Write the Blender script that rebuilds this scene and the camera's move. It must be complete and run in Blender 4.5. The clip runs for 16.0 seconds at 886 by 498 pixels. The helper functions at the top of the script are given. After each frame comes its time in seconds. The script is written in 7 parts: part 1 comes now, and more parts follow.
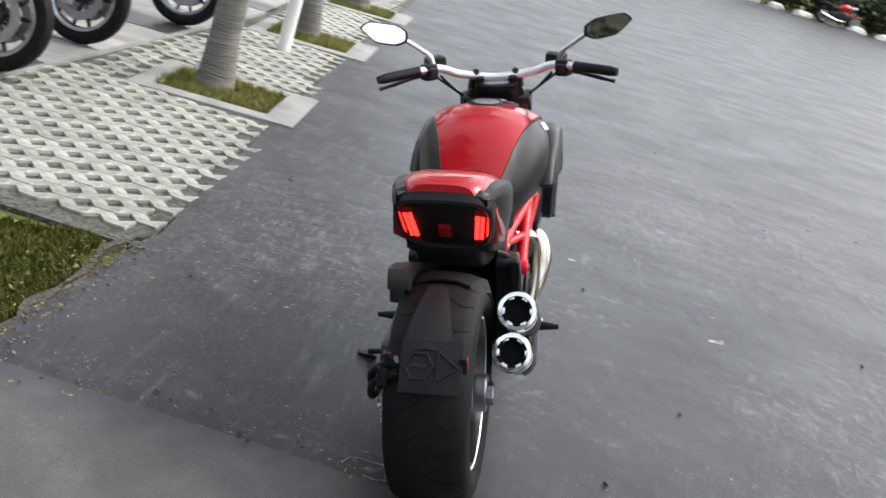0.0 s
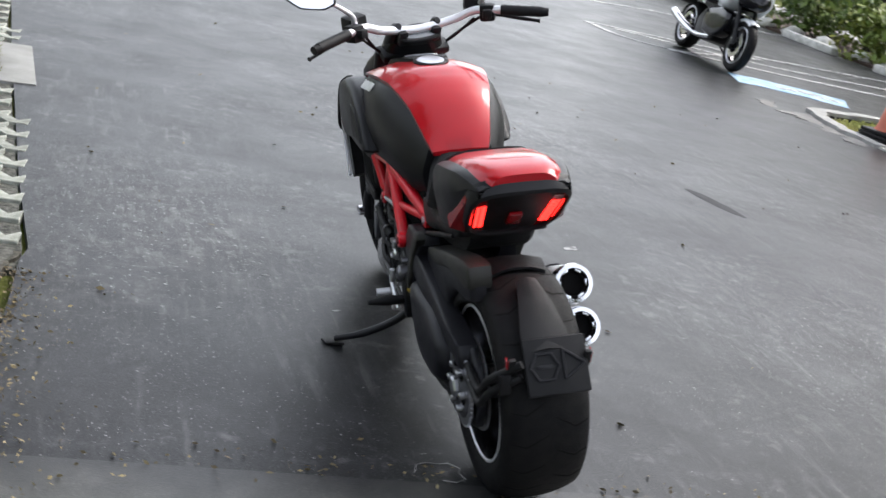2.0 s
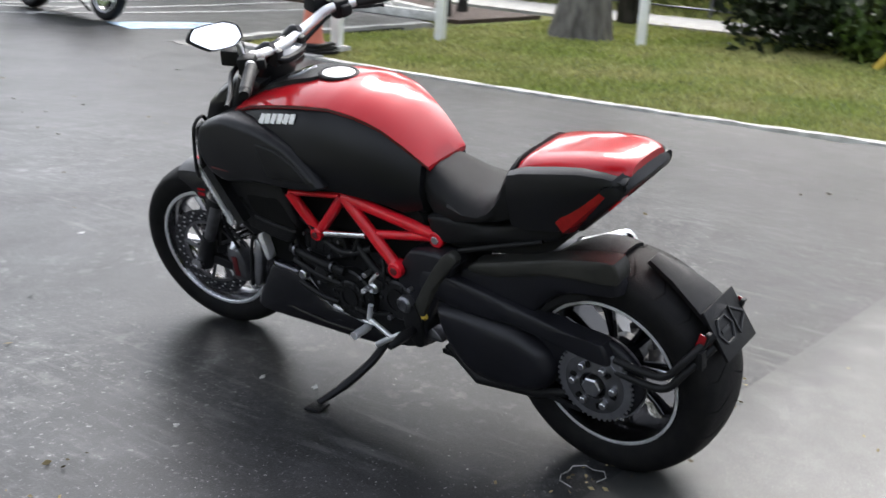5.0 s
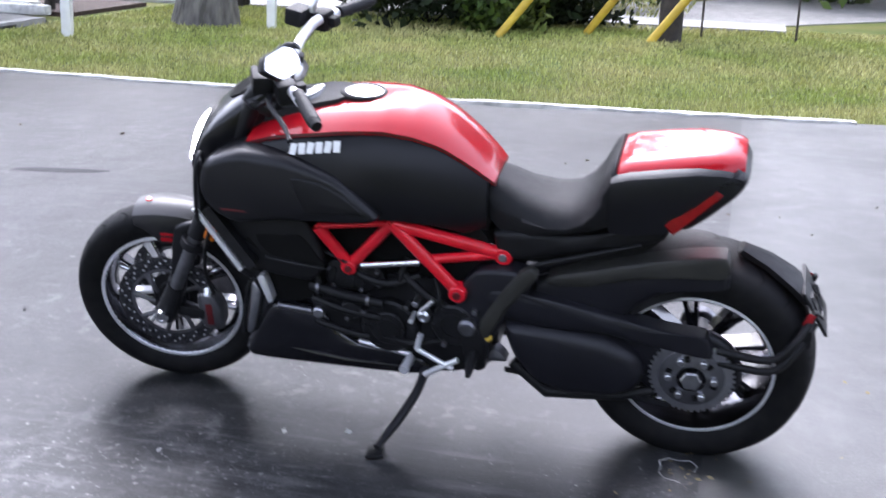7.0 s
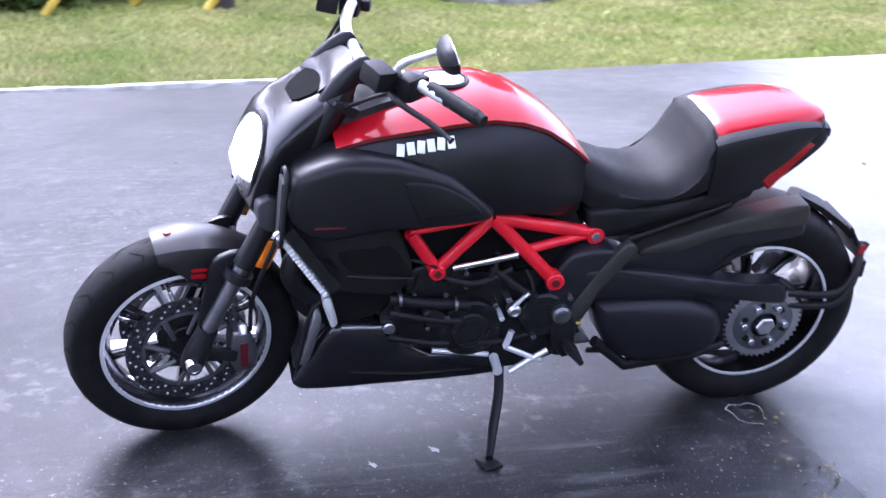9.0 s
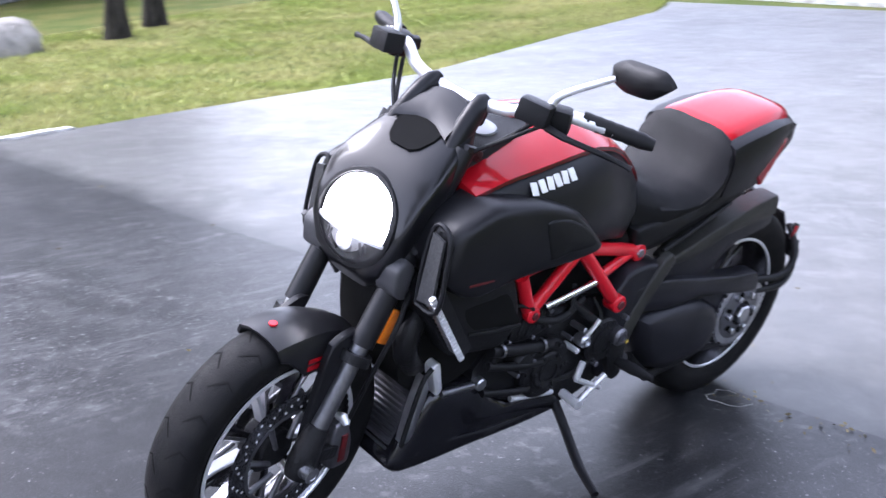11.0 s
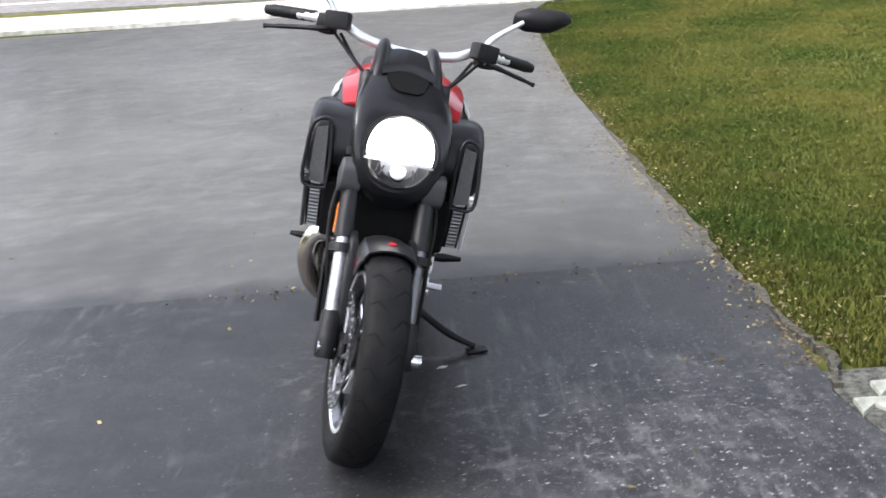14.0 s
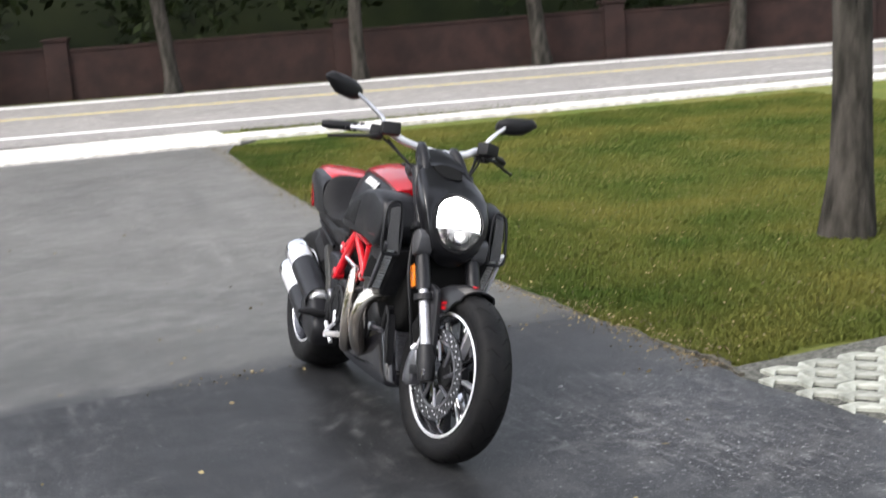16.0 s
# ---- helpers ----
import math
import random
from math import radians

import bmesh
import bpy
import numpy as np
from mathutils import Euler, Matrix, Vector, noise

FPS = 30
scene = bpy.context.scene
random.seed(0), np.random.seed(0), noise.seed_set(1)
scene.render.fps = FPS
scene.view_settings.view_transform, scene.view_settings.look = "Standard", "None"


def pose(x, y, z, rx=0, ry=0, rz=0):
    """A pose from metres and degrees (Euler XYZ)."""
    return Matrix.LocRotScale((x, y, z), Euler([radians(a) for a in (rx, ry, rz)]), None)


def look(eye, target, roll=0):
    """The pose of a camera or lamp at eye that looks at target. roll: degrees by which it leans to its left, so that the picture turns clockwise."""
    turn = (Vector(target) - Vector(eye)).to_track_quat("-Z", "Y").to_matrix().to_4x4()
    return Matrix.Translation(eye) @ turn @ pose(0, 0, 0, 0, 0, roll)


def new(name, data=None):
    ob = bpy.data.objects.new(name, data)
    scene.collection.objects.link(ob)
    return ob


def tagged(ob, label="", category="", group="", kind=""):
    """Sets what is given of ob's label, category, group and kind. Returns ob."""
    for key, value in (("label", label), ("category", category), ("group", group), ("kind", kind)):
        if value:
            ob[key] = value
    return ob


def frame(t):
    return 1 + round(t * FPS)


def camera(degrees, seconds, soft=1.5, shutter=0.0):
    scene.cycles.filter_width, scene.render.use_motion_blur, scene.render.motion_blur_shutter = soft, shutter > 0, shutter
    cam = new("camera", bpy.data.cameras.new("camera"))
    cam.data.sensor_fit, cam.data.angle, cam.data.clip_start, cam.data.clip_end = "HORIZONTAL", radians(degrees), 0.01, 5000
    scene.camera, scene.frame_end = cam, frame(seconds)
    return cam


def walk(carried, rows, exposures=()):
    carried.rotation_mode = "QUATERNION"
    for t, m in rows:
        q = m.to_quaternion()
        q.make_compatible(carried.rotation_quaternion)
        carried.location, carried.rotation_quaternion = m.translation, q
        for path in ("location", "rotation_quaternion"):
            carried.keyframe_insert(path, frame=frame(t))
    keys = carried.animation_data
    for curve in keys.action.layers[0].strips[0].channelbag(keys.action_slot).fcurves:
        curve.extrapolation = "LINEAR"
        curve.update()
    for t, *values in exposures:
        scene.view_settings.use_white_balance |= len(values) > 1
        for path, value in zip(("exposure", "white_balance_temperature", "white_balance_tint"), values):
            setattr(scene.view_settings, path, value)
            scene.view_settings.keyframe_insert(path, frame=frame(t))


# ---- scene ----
cam = camera(40.4, 16.0, 1.5, 0.45)
PATH = [
    (0, (0.074, -3.209, 1.698), (-0.064, -1.299, 1.12), 16.0),
    (0.5, (-0.251, -3.22, 1.696), (-0.173, -1.313, 1.098), 15.7),
    (1, (-0.582, -3.141, 1.672), (-0.332, -1.257, 1.046), 14.9),
    (1.5, (-0.906, -2.995, 1.662), (-0.468, -1.131, 1.085), 14.2),
    (2, (-1.285, -2.87, 1.622), (-0.69, -1.058, 1.02), 13.0),
    (2.5, (-1.627, -2.737, 1.6), (-0.909, -0.948, 1.066), 10.1),
    (3, (-1.934, -2.546, 1.553), (-1.089, -0.806, 1.043), 6.3),
    (3.5, (-2.241, -2.355, 1.481), (-1.159, -0.751, 0.973), 6.4),
    (4, (-2.52, -2.064, 1.479), (-1.29, -0.562, 1.0), 5.5),
    (4.5, (-2.715, -1.753, 1.485), (-1.319, -0.413, 0.981), 4.4),
    (7, (-3.352, -0.069, 1.49), (-1.484, 0.394, 0.944), 2.2),
    (7.5, (-3.325, 0.34, 1.484), (-1.417, 0.699, 1.006), 1.2),
    (8, (-3.321, 0.745, 1.472), (-1.394, 0.802, 0.94), -0.6),
    (8.5, (-3.293, 1.144, 1.463), (-1.378, 0.962, 0.915), -1.2),
    (9, (-3.146, 1.605, 1.458), (-1.279, 1.18, 0.881), 0.9),
    (9.5, (-3.151, 1.939, 1.434), (-1.35, 1.26, 0.891), -4.0),
    (10, (-2.871, 2.287, 1.421), (-1.123, 1.471, 0.892), -2.6),
    (12.5, (-1.489, 3.9, 1.428), (-0.705, 2.147, 0.868), -4.2),
    (13, (-1.153, 4.172, 1.413), (-0.479, 2.375, 0.85), -4.2),
    (13.5, (-0.64, 4.461, 1.402), (-0.356, 2.543, 0.908), -3.7),
    (14, (-0.273, 4.718, 1.434), (-0.282, 2.789, 0.906), -4.3),
    (14.5, (0.164, 4.863, 1.439), (0.04, 2.925, 0.958), -5.0),
    (15, (0.522, 5.149, 1.358), (0.146, 3.225, 0.96), -6.4),
    (15.5, (0.977, 5.308, 1.451), (0.429, 3.434, 1.018), -5.6),
    (16, (1.428, 5.506, 1.482), (0.727, 3.664, 1.143), -4.8),
]
walk(cam, [(t, look(eye, target, roll)) for t, eye, target, roll in PATH],
     [(0, 1.83, 6650, 10), (1.5, 1.83, 6550, 10), (3.5, 1.95, 6500, 10), (4.5, 1.95, 6500, 10), (7, 2.5, 5800, 19), (8, 2.75, 5450, 27), (9, 2.94, 5450, 28), (10, 2.94, 5400, 27), (12.5, 2.2, 6450, 12), (14.2, 2.27, 6450, 12), (16, 2.05, 6600, 11)])


# ---- light ----
SUN_EL, SUN_AZ = radians(46), radians(68)
world = bpy.data.worlds.new("sky")
scene.world = world
world.use_nodes = True
wn = world.node_tree.nodes
sky = wn.new("ShaderNodeTexSky")
sky.sky_type = "NISHITA"
sky.sun_disc = False
sky.sun_elevation, sky.sun_rotation = SUN_EL, SUN_AZ
sky.air_density, sky.dust_density, sky.ozone_density = 1.0, 3.0, 1.0
wn["Background"].inputs["Strength"].default_value = 0.15
pale = wn.new("ShaderNodeHueSaturation")
pale.inputs["Saturation"].default_value = 0.38
world.node_tree.links.new(sky.outputs["Color"], pale.inputs["Color"])
world.node_tree.links.new(pale.outputs["Color"], wn["Background"].inputs["Color"])
sun = new("sun", bpy.data.lights.new("sun", "SUN"))
sun.data.energy, sun.data.angle, sun.data.color = 0.75, radians(30), (1.0, 0.985, 0.965)
SUN_DIR = Vector((math.sin(SUN_AZ) * math.cos(SUN_EL), math.cos(SUN_AZ) * math.cos(SUN_EL), math.sin(SUN_EL)))
sun.matrix_world = look(SUN_DIR * 30, (0, 0, 0))


# ---- materials ----
def surf(name, c1, c2=None, rough=0.5, metal=0.0, scale=8.0, bump=0.0, bscale=120.0, coat=0.0, rvar=0.08, detail=6.0, spec=0.5, stretch=None):
    """A surface with colour that drifts between c1 and c2, uneven gloss and a fine relief."""
    m = bpy.data.materials.new(name)
    m.use_nodes = True
    t = m.node_tree
    b = t.nodes["Principled BSDF"]
    co = t.nodes.new("ShaderNodeTexCoord")
    if stretch:
        mp = t.nodes.new("ShaderNodeMapping")
        mp.inputs["Scale"].default_value = stretch
        t.links.new(co.outputs["Object"], mp.inputs["Vector"])
        place = mp.outputs[0]
    else:
        place = co.outputs["Object"]
    n1 = t.nodes.new("ShaderNodeTexNoise")
    n1.inputs["Scale"].default_value, n1.inputs["Detail"].default_value = scale, detail
    t.links.new(place, n1.inputs["Vector"])
    mix = t.nodes.new("ShaderNodeMix")
    mix.data_type = "RGBA"
    mix.inputs[6].default_value, mix.inputs[7].default_value = (*c1, 1), (*(c2 or tuple(v * 0.8 for v in c1)), 1)
    ramp = t.nodes.new("ShaderNodeMapRange")
    ramp.inputs[1].default_value, ramp.inputs[2].default_value = 0.35, 0.65
    t.links.new(n1.outputs["Fac"], ramp.inputs[0])
    t.links.new(ramp.outputs[0], mix.inputs[0])
    t.links.new(mix.outputs[2], b.inputs["Base Color"])
    rr = t.nodes.new("ShaderNodeMapRange")
    rr.inputs[3].default_value, rr.inputs[4].default_value = max(0.0, rough - rvar), min(1.0, rough + rvar)
    n2 = t.nodes.new("ShaderNodeTexNoise")
    n2.inputs["Scale"].default_value, n2.inputs["Detail"].default_value = scale * 3.7, 4.0
    t.links.new(place, n2.inputs["Vector"])
    t.links.new(n2.outputs["Fac"], rr.inputs[0])
    t.links.new(rr.outputs[0], b.inputs["Roughness"])
    b.inputs["Metallic"].default_value = metal
    b.inputs["Coat Weight"].default_value = coat
    b.inputs["Coat Roughness"].default_value = 0.05
    b.inputs["Specular IOR Level"].default_value = spec
    if bump:
        n3 = t.nodes.new("ShaderNodeTexNoise")
        n3.inputs["Scale"].default_value, n3.inputs["Detail"].default_value = bscale, 3.0
        t.links.new(place, n3.inputs["Vector"])
        bp = t.nodes.new("ShaderNodeBump")
        bp.inputs["Strength"].default_value, bp.inputs["Distance"].default_value = 1.0, bump
        t.links.new(n3.outputs["Fac"], bp.inputs["Height"])
        t.links.new(bp.outputs["Normal"], b.inputs["Normal"])
    return m


def glow(name, colour, strength):
    m = bpy.data.materials.new(name)
    m.use_nodes = True
    b = m.node_tree.nodes["Principled BSDF"]
    b.inputs["Base Color"].default_value = (*colour, 1)
    b.inputs["Emission Color"].default_value = (*colour, 1)
    b.inputs["Emission Strength"].default_value = strength
    b.inputs["Roughness"].default_value = 0.2
    return m


def clear(name, tint, rough=0.02):
    m = bpy.data.materials.new(name)
    m.use_nodes = True
    b = m.node_tree.nodes["Principled BSDF"]
    b.inputs["Base Color"].default_value = (*tint, 1)
    b.inputs["Transmission Weight"].default_value = 1.0
    b.inputs["Roughness"].default_value = rough
    b.inputs["IOR"].default_value = 1.45
    return m


def tint_island(m, lo, hi):
    """Lets each loose piece of a mesh vary in brightness."""
    t = m.node_tree
    b = t.nodes["Principled BSDF"]
    src = b.inputs["Base Color"].links[0].from_socket
    g = t.nodes.new("ShaderNodeNewGeometry")
    r = t.nodes.new("ShaderNodeMapRange")
    r.inputs[3].default_value, r.inputs[4].default_value = lo, hi
    t.links.new(g.outputs["Random Per Island"], r.inputs[0])
    h = t.nodes.new("ShaderNodeHueSaturation")
    t.links.new(r.outputs[0], h.inputs["Value"])
    t.links.new(src, h.inputs["Color"])
    t.links.new(h.outputs[0], b.inputs["Base Color"])
    return m


def tint_object(m, lo, hi):
    t = m.node_tree
    b = t.nodes["Principled BSDF"]
    src = b.inputs["Base Color"].links[0].from_socket
    g = t.nodes.new("ShaderNodeObjectInfo")
    r = t.nodes.new("ShaderNodeMapRange")
    r.inputs[3].default_value, r.inputs[4].default_value = lo, hi
    t.links.new(g.outputs["Random"], r.inputs[0])
    h = t.nodes.new("ShaderNodeHueSaturation")
    t.links.new(r.outputs[0], h.inputs["Value"])
    t.links.new(src, h.inputs["Color"])
    t.links.new(h.outputs[0], b.inputs["Base Color"])
    return m


def asphalt(name, dark, light, dust, streak=0.5, rough=0.75, chalky=(), dark_fields=(), fringe=None, gloss=0.26):
    """Worn tar with aggregate, pale dust, drawn-out scuffs and fine relief."""
    m = bpy.data.materials.new(name)
    m.use_nodes = True
    t = m.node_tree
    b = t.nodes["Principled BSDF"]
    co = t.nodes.new("ShaderNodeTexCoord")

    def noise_at(scale, detail, stretch=(1, 1, 1), turn=0.0):
        mp = t.nodes.new("ShaderNodeMapping")
        mp.inputs["Scale"].default_value = stretch
        mp.inputs["Rotation"].default_value = (0, 0, turn)
        t.links.new(co.outputs["Object"], mp.inputs["Vector"])
        n = t.nodes.new("ShaderNodeTexNoise")
        n.inputs["Scale"].default_value, n.inputs["Detail"].default_value = scale, detail
        n.inputs["Roughness"].default_value = 0.62
        t.links.new(mp.outputs[0], n.inputs["Vector"])
        return n.outputs["Fac"]

    def cut(sock, lo, hi, top=1.0):
        r = t.nodes.new("ShaderNodeMapRange")
        r.inputs[1].default_value, r.inputs[2].default_value, r.inputs[4].default_value = lo, hi, top
        t.links.new(sock, r.inputs[0])
        return r.outputs[0]

    def times(a, c):
        q = t.nodes.new("ShaderNodeMath")
        q.operation = "MULTIPLY"
        t.links.new(a, q.inputs[0])
        t.links.new(c, q.inputs[1])
        return q.outputs[0]

    def blend(fac, a, colour):
        x = t.nodes.new("ShaderNodeMix")
        x.data_type = "RGBA"
        t.links.new(fac, x.inputs[0])
        if isinstance(a, tuple):
            x.inputs[6].default_value = (*a, 1)
        else:
            t.links.new(a, x.inputs[6])
        x.inputs[7].default_value = (*colour, 1)
        return x.outputs[2]

    c = blend(cut(noise_at(0.7, 4), 0.35, 0.68), dark, light)
    c = blend(cut(noise_at(6.0, 10), 0.48, 0.68, 0.6), c, tuple(v * 1.8 for v in light))
    c = blend(cut(noise_at(4.1, 9, (1, 1, 1), 0.7), 0.54, 0.70, 0.5), c, tuple(v * 0.6 for v in dark))
    c = blend(cut(noise_at(210, 2), 0.50, 0.70, 0.6), c, tuple(v * 0.4 for v in dark))
    c = blend(cut(noise_at(120, 3), 0.54, 0.66, 0.55), c, tuple(v * 2.2 for v in light))
    # dusty scuffs, drawn out by wheels along and across the drive
    for turn, thin, scale in ((0.12, 0.10, 20), (-0.55, 0.16, 15), (1.2, 0.14, 13)):
        mask = cut(noise_at(0.8, 5, (1, 1, 1), turn * 2 + 0.4), 0.50, 0.64)
        c = blend(times(cut(noise_at(scale, 9, (1.0, thin, 1), turn), 0.55, 0.70, streak * 0.45), mask), c, tuple(v * 0.6 for v in dust))
    c = blend(times(cut(noise_at(13, 12), 0.53, 0.66, streak * 0.6), cut(noise_at(1.3, 6, (1, 1, 1), 1.1), 0.48, 0.62)), c, tuple(v * 0.55 for v in dust))
    # pale stone chips and specks
    c = blend(times(cut(noise_at(85, 2), 0.65, 0.70, 0.8), cut(noise_at(1.1, 7), 0.40, 0.60)), c, dust)
    c = blend(times(cut(noise_at(38, 2), 0.70, 0.725, 0.85), cut(noise_at(2.1, 5), 0.40, 0.60)), c, dust)
    r = t.nodes.new("ShaderNodeMapRange")
    r.inputs[3].default_value, r.inputs[4].default_value = rough - 0.14, rough + 0.16
    t.links.new(noise_at(1.6, 8), r.inputs[0])
    for px, py, sx, sy in (*dark_fields, *chalky):
        mp = t.nodes.new("ShaderNodeMapping")
        mp.inputs["Location"].default_value, mp.inputs["Scale"].default_value = (-px / sx, -py / sy, 0), (1 / sx, 1 / sy, 0)
        t.links.new(co.outputs["Object"], mp.inputs["Vector"])
        gr = t.nodes.new("ShaderNodeTexGradient")
        gr.gradient_type = "SPHERICAL"
        t.links.new(mp.outputs[0], gr.inputs[0])
        field = cut(gr.outputs["Fac"], 0.0, 0.7)
        # broad patches of darker colour, blended in unevenly at given positions
        if (px, py, sx, sy) in dark_fields:
            c = blend(times(cut(noise_at(2.6, 9), 0.15, 0.6, 0.75), cut(gr.outputs["Fac"], 0.0, 0.7)), c, (0.040, 0.041, 0.037))
            continue
        c = blend(times(times(cut(noise_at(31, 15, (1.0, 0.22, 1), 0.12), 0.52, 0.70, 0.5), cut(noise_at(3.1, 6), 0.42, 0.62)), field), c, tuple(v * 0.9 for v in dust))
        c = blend(times(cut(noise_at(6.5, 16), 0.47, 0.68, 0.3), field), c, tuple(v * 0.55 for v in dust))
        c = blend(times(cut(noise_at(48, 4), 0.60, 0.70, 0.8), field), c, tuple(min(1.0, v * 1.3) for v in dust))
    if fringe:
        # the newer tar was rolled out over this one with an uneven edge
        sep = t.nodes.new("ShaderNodeSeparateXYZ")
        t.links.new(co.outputs["Object"], sep.inputs[0])
        wav = t.nodes.new("ShaderNodeMath")
        wav.operation = "MULTIPLY_ADD"
        wav.inputs[1].default_value = 0.55
        t.links.new(noise_at(2.6, 9), wav.inputs[0])
        t.links.new(sep.outputs["Y"], wav.inputs[2])
        c = blend(cut(wav.outputs[0], fringe[0], fringe[1], 0.9), c, fringe[2])
    t.links.new(c, b.inputs["Base Color"])
    t.links.new(r.outputs[0], b.inputs["Roughness"])
    b.inputs["Specular IOR Level"].default_value = gloss
    bp = t.nodes.new("ShaderNodeBump")
    bp.inputs["Strength"].default_value, bp.inputs["Distance"].default_value = 0.5, 0.0016
    t.links.new(noise_at(160, 3), bp.inputs["Height"])
    t.links.new(bp.outputs["Normal"], b.inputs["Normal"])
    return m


RED = surf("red_paint", (0.38, 0.005, 0.011), (0.32, 0.004, 0.009), 0.35, 0.1, 3, coat=0.7, rvar=0.04, spec=0.08)
RED_FRAME = surf("red_frame_paint", (0.68, 0.011, 0.024), (0.56, 0.009, 0.018), 0.32, 0.0, 20, coat=0.3, spec=0.3)
DARK_RED = surf("dark_red_stripe", (0.10, 0.006, 0.008), None, 0.35, 0.0, 10, coat=0.4)
BLACK_SATIN = surf("satin_black_paint", (0.010, 0.010, 0.012), (0.0075, 0.0075, 0.009), 0.38, 0.0, 6, 0.0002, 500, spec=0.26)
BLACK_COWL = surf("semi_gloss_black", (0.010, 0.010, 0.012), (0.006, 0.006, 0.007), 0.32, 0.0, 6, spec=0.16, coat=0.42)
BLACK_GLOSS = surf("gloss_black", (0.005, 0.005, 0.007), (0.008, 0.008, 0.010), 0.16, 0.0, 5, coat=0.35, spec=0.35)
BLACK_PLASTIC = surf("black_plastic", (0.007, 0.007, 0.008), (0.011, 0.011, 0.012), 0.48, 0.0, 14, 0.0006, 600, spec=0.2)
GREY_PLASTIC = surf("grey_plastic", (0.05, 0.05, 0.055), (0.038, 0.038, 0.042), 0.5, 0.0, 14, 0.0006, 600)
VINYL = surf("seat_vinyl", (0.011, 0.011, 0.012), (0.008, 0.008, 0.009), 0.60, 0.0, 12, 0.0012, 420, spec=0.18)
CAST = surf("dark_cast_metal", (0.009, 0.009, 0.010), (0.018, 0.018, 0.020), 0.40, 0.3, 16, 0.0015, 180, spec=0.3)
OLIVE_CAST = surf("olive_grey_cast", (0.036, 0.035, 0.031), (0.022, 0.022, 0.020), 0.5, 0.2, 12, 0.001, 200, spec=0.35)
SWING = surf("dark_swingarm", (0.012, 0.012, 0.016), (0.009, 0.009, 0.012), 0.40, 0.1, 7, 0.0008, 300, spec=0.32)
GUARD = surf("satin_black_mudguard", (0.009, 0.009, 0.011), (0.007, 0.007, 0.008), 0.38, 0.0, 6, spec=0.42, coat=0.05)
RUBBER = surf("tyre_rubber", (0.006, 0.006, 0.0068), (0.0105, 0.0102, 0.0102), 0.6, 0.0, 25, 0.0012, 260, spec=0.12)
# matt near-black for grooves and bores, also painted shade in the bike's recesses
GROOVE_SHADE = surf("groove_and_recess_shade", (0.007, 0.007, 0.007), None, 0.9, spec=0.1)
RIM_METAL = surf("dark_polished_rim", (0.19, 0.19, 0.20), (0.11, 0.11, 0.12), 0.20, 1.0, 12, rvar=0.06)
CHROME = surf("polished_metal", (0.82, 0.82, 0.84), (0.72, 0.72, 0.75), 0.12, 1.0, 14, rvar=0.06)
ALU = surf("brushed_aluminium", (0.62, 0.63, 0.65), (0.5, 0.5, 0.53), 0.32, 1.0, 30, 0.0004, 300)
ALU_DARK = surf("grey_metal", (0.22, 0.22, 0.24), (0.15, 0.15, 0.16), 0.38, 0.9, 24, 0.0006, 300)
STEEL_WARM = surf("heat_tinted_steel", (0.74, 0.70, 0.64), (0.52, 0.45, 0.38), 0.22, 1.0, 9)
DISC_FRONT = surf("drilled_disc_steel", (0.10, 0.10, 0.11), (0.045, 0.045, 0.05), 0.28, 0.8, 60, 0.0006, 200, detail=3)
DISC = surf("brake_disc_steel", (0.56, 0.56, 0.58), (0.42, 0.42, 0.44), 0.30, 0.85, 40)
SILVER = surf("bright_satin_alloy", (0.84, 0.84, 0.86), (0.74, 0.74, 0.77), 0.34, 0.6, 20, 0.0003, 300)
LAMP_ON = glow("lit_headlamp", (1.0, 0.97, 0.93), 6.0)
TAIL_ON = glow("lit_tail_led", (1.0, 0.016, 0.012), 1.9)
TAIL_LENS = surf("red_lens", (0.27, 0.008, 0.012), (0.20, 0.006, 0.009), 0.18, 0.0, 30, coat=0.4, spec=0.3)
ORANGE = surf("amber_reflector", (0.75, 0.20, 0.01), (0.62, 0.15, 0.01), 0.25, 0.0, 60, coat=0.6)
WHITE_PAINT = surf("white_paint", (0.78, 0.78, 0.77), (0.70, 0.70, 0.68), 0.4, 0.0, 9)
WHITE_GLOSS = surf("white_gloss", (0.70, 0.72, 0.74), (0.62, 0.64, 0.66), 0.22, 0.0, 4, coat=0.7)
MIRROR = surf("mirror_glass", (0.9, 0.9, 0.92), (0.88, 0.88, 0.9), 0.02, 1.0, 4, rvar=0.015)
SCREEN = surf("display_glass", (0.22, 0.23, 0.24), (0.17, 0.18, 0.19), 0.08, 0.0, 4, coat=1.0, rvar=0.03)
MESH = surf("pale_intake_mesh", (0.065, 0.065, 0.067), (0.040, 0.040, 0.042), 0.5, 0.3, 260, 0.002, 260, detail=1)
GLASS = clear("clear_glass", (0.95, 0.97, 0.98))
BLUE_PAINT = surf("worn_blue_paint", (0.15, 0.29, 0.44), (0.33, 0.42, 0.49), 0.7, 0.0, 7, 0.001, 120)
LINE_PAINT = surf("worn_line_paint", (0.50, 0.50, 0.485), (0.14, 0.14, 0.14), 0.75, 0.0, 16, 0.001, 120, detail=12)
YELLOW_LINE = surf("worn_yellow_line", (0.55, 0.42, 0.10), (0.40, 0.34, 0.16), 0.75, 0.0, 5, 0.001, 120, detail=9)
CONCRETE = surf("concrete", (0.36, 0.355, 0.335), (0.26, 0.255, 0.24), 0.85, 0.0, 5, 0.003, 90, detail=9)
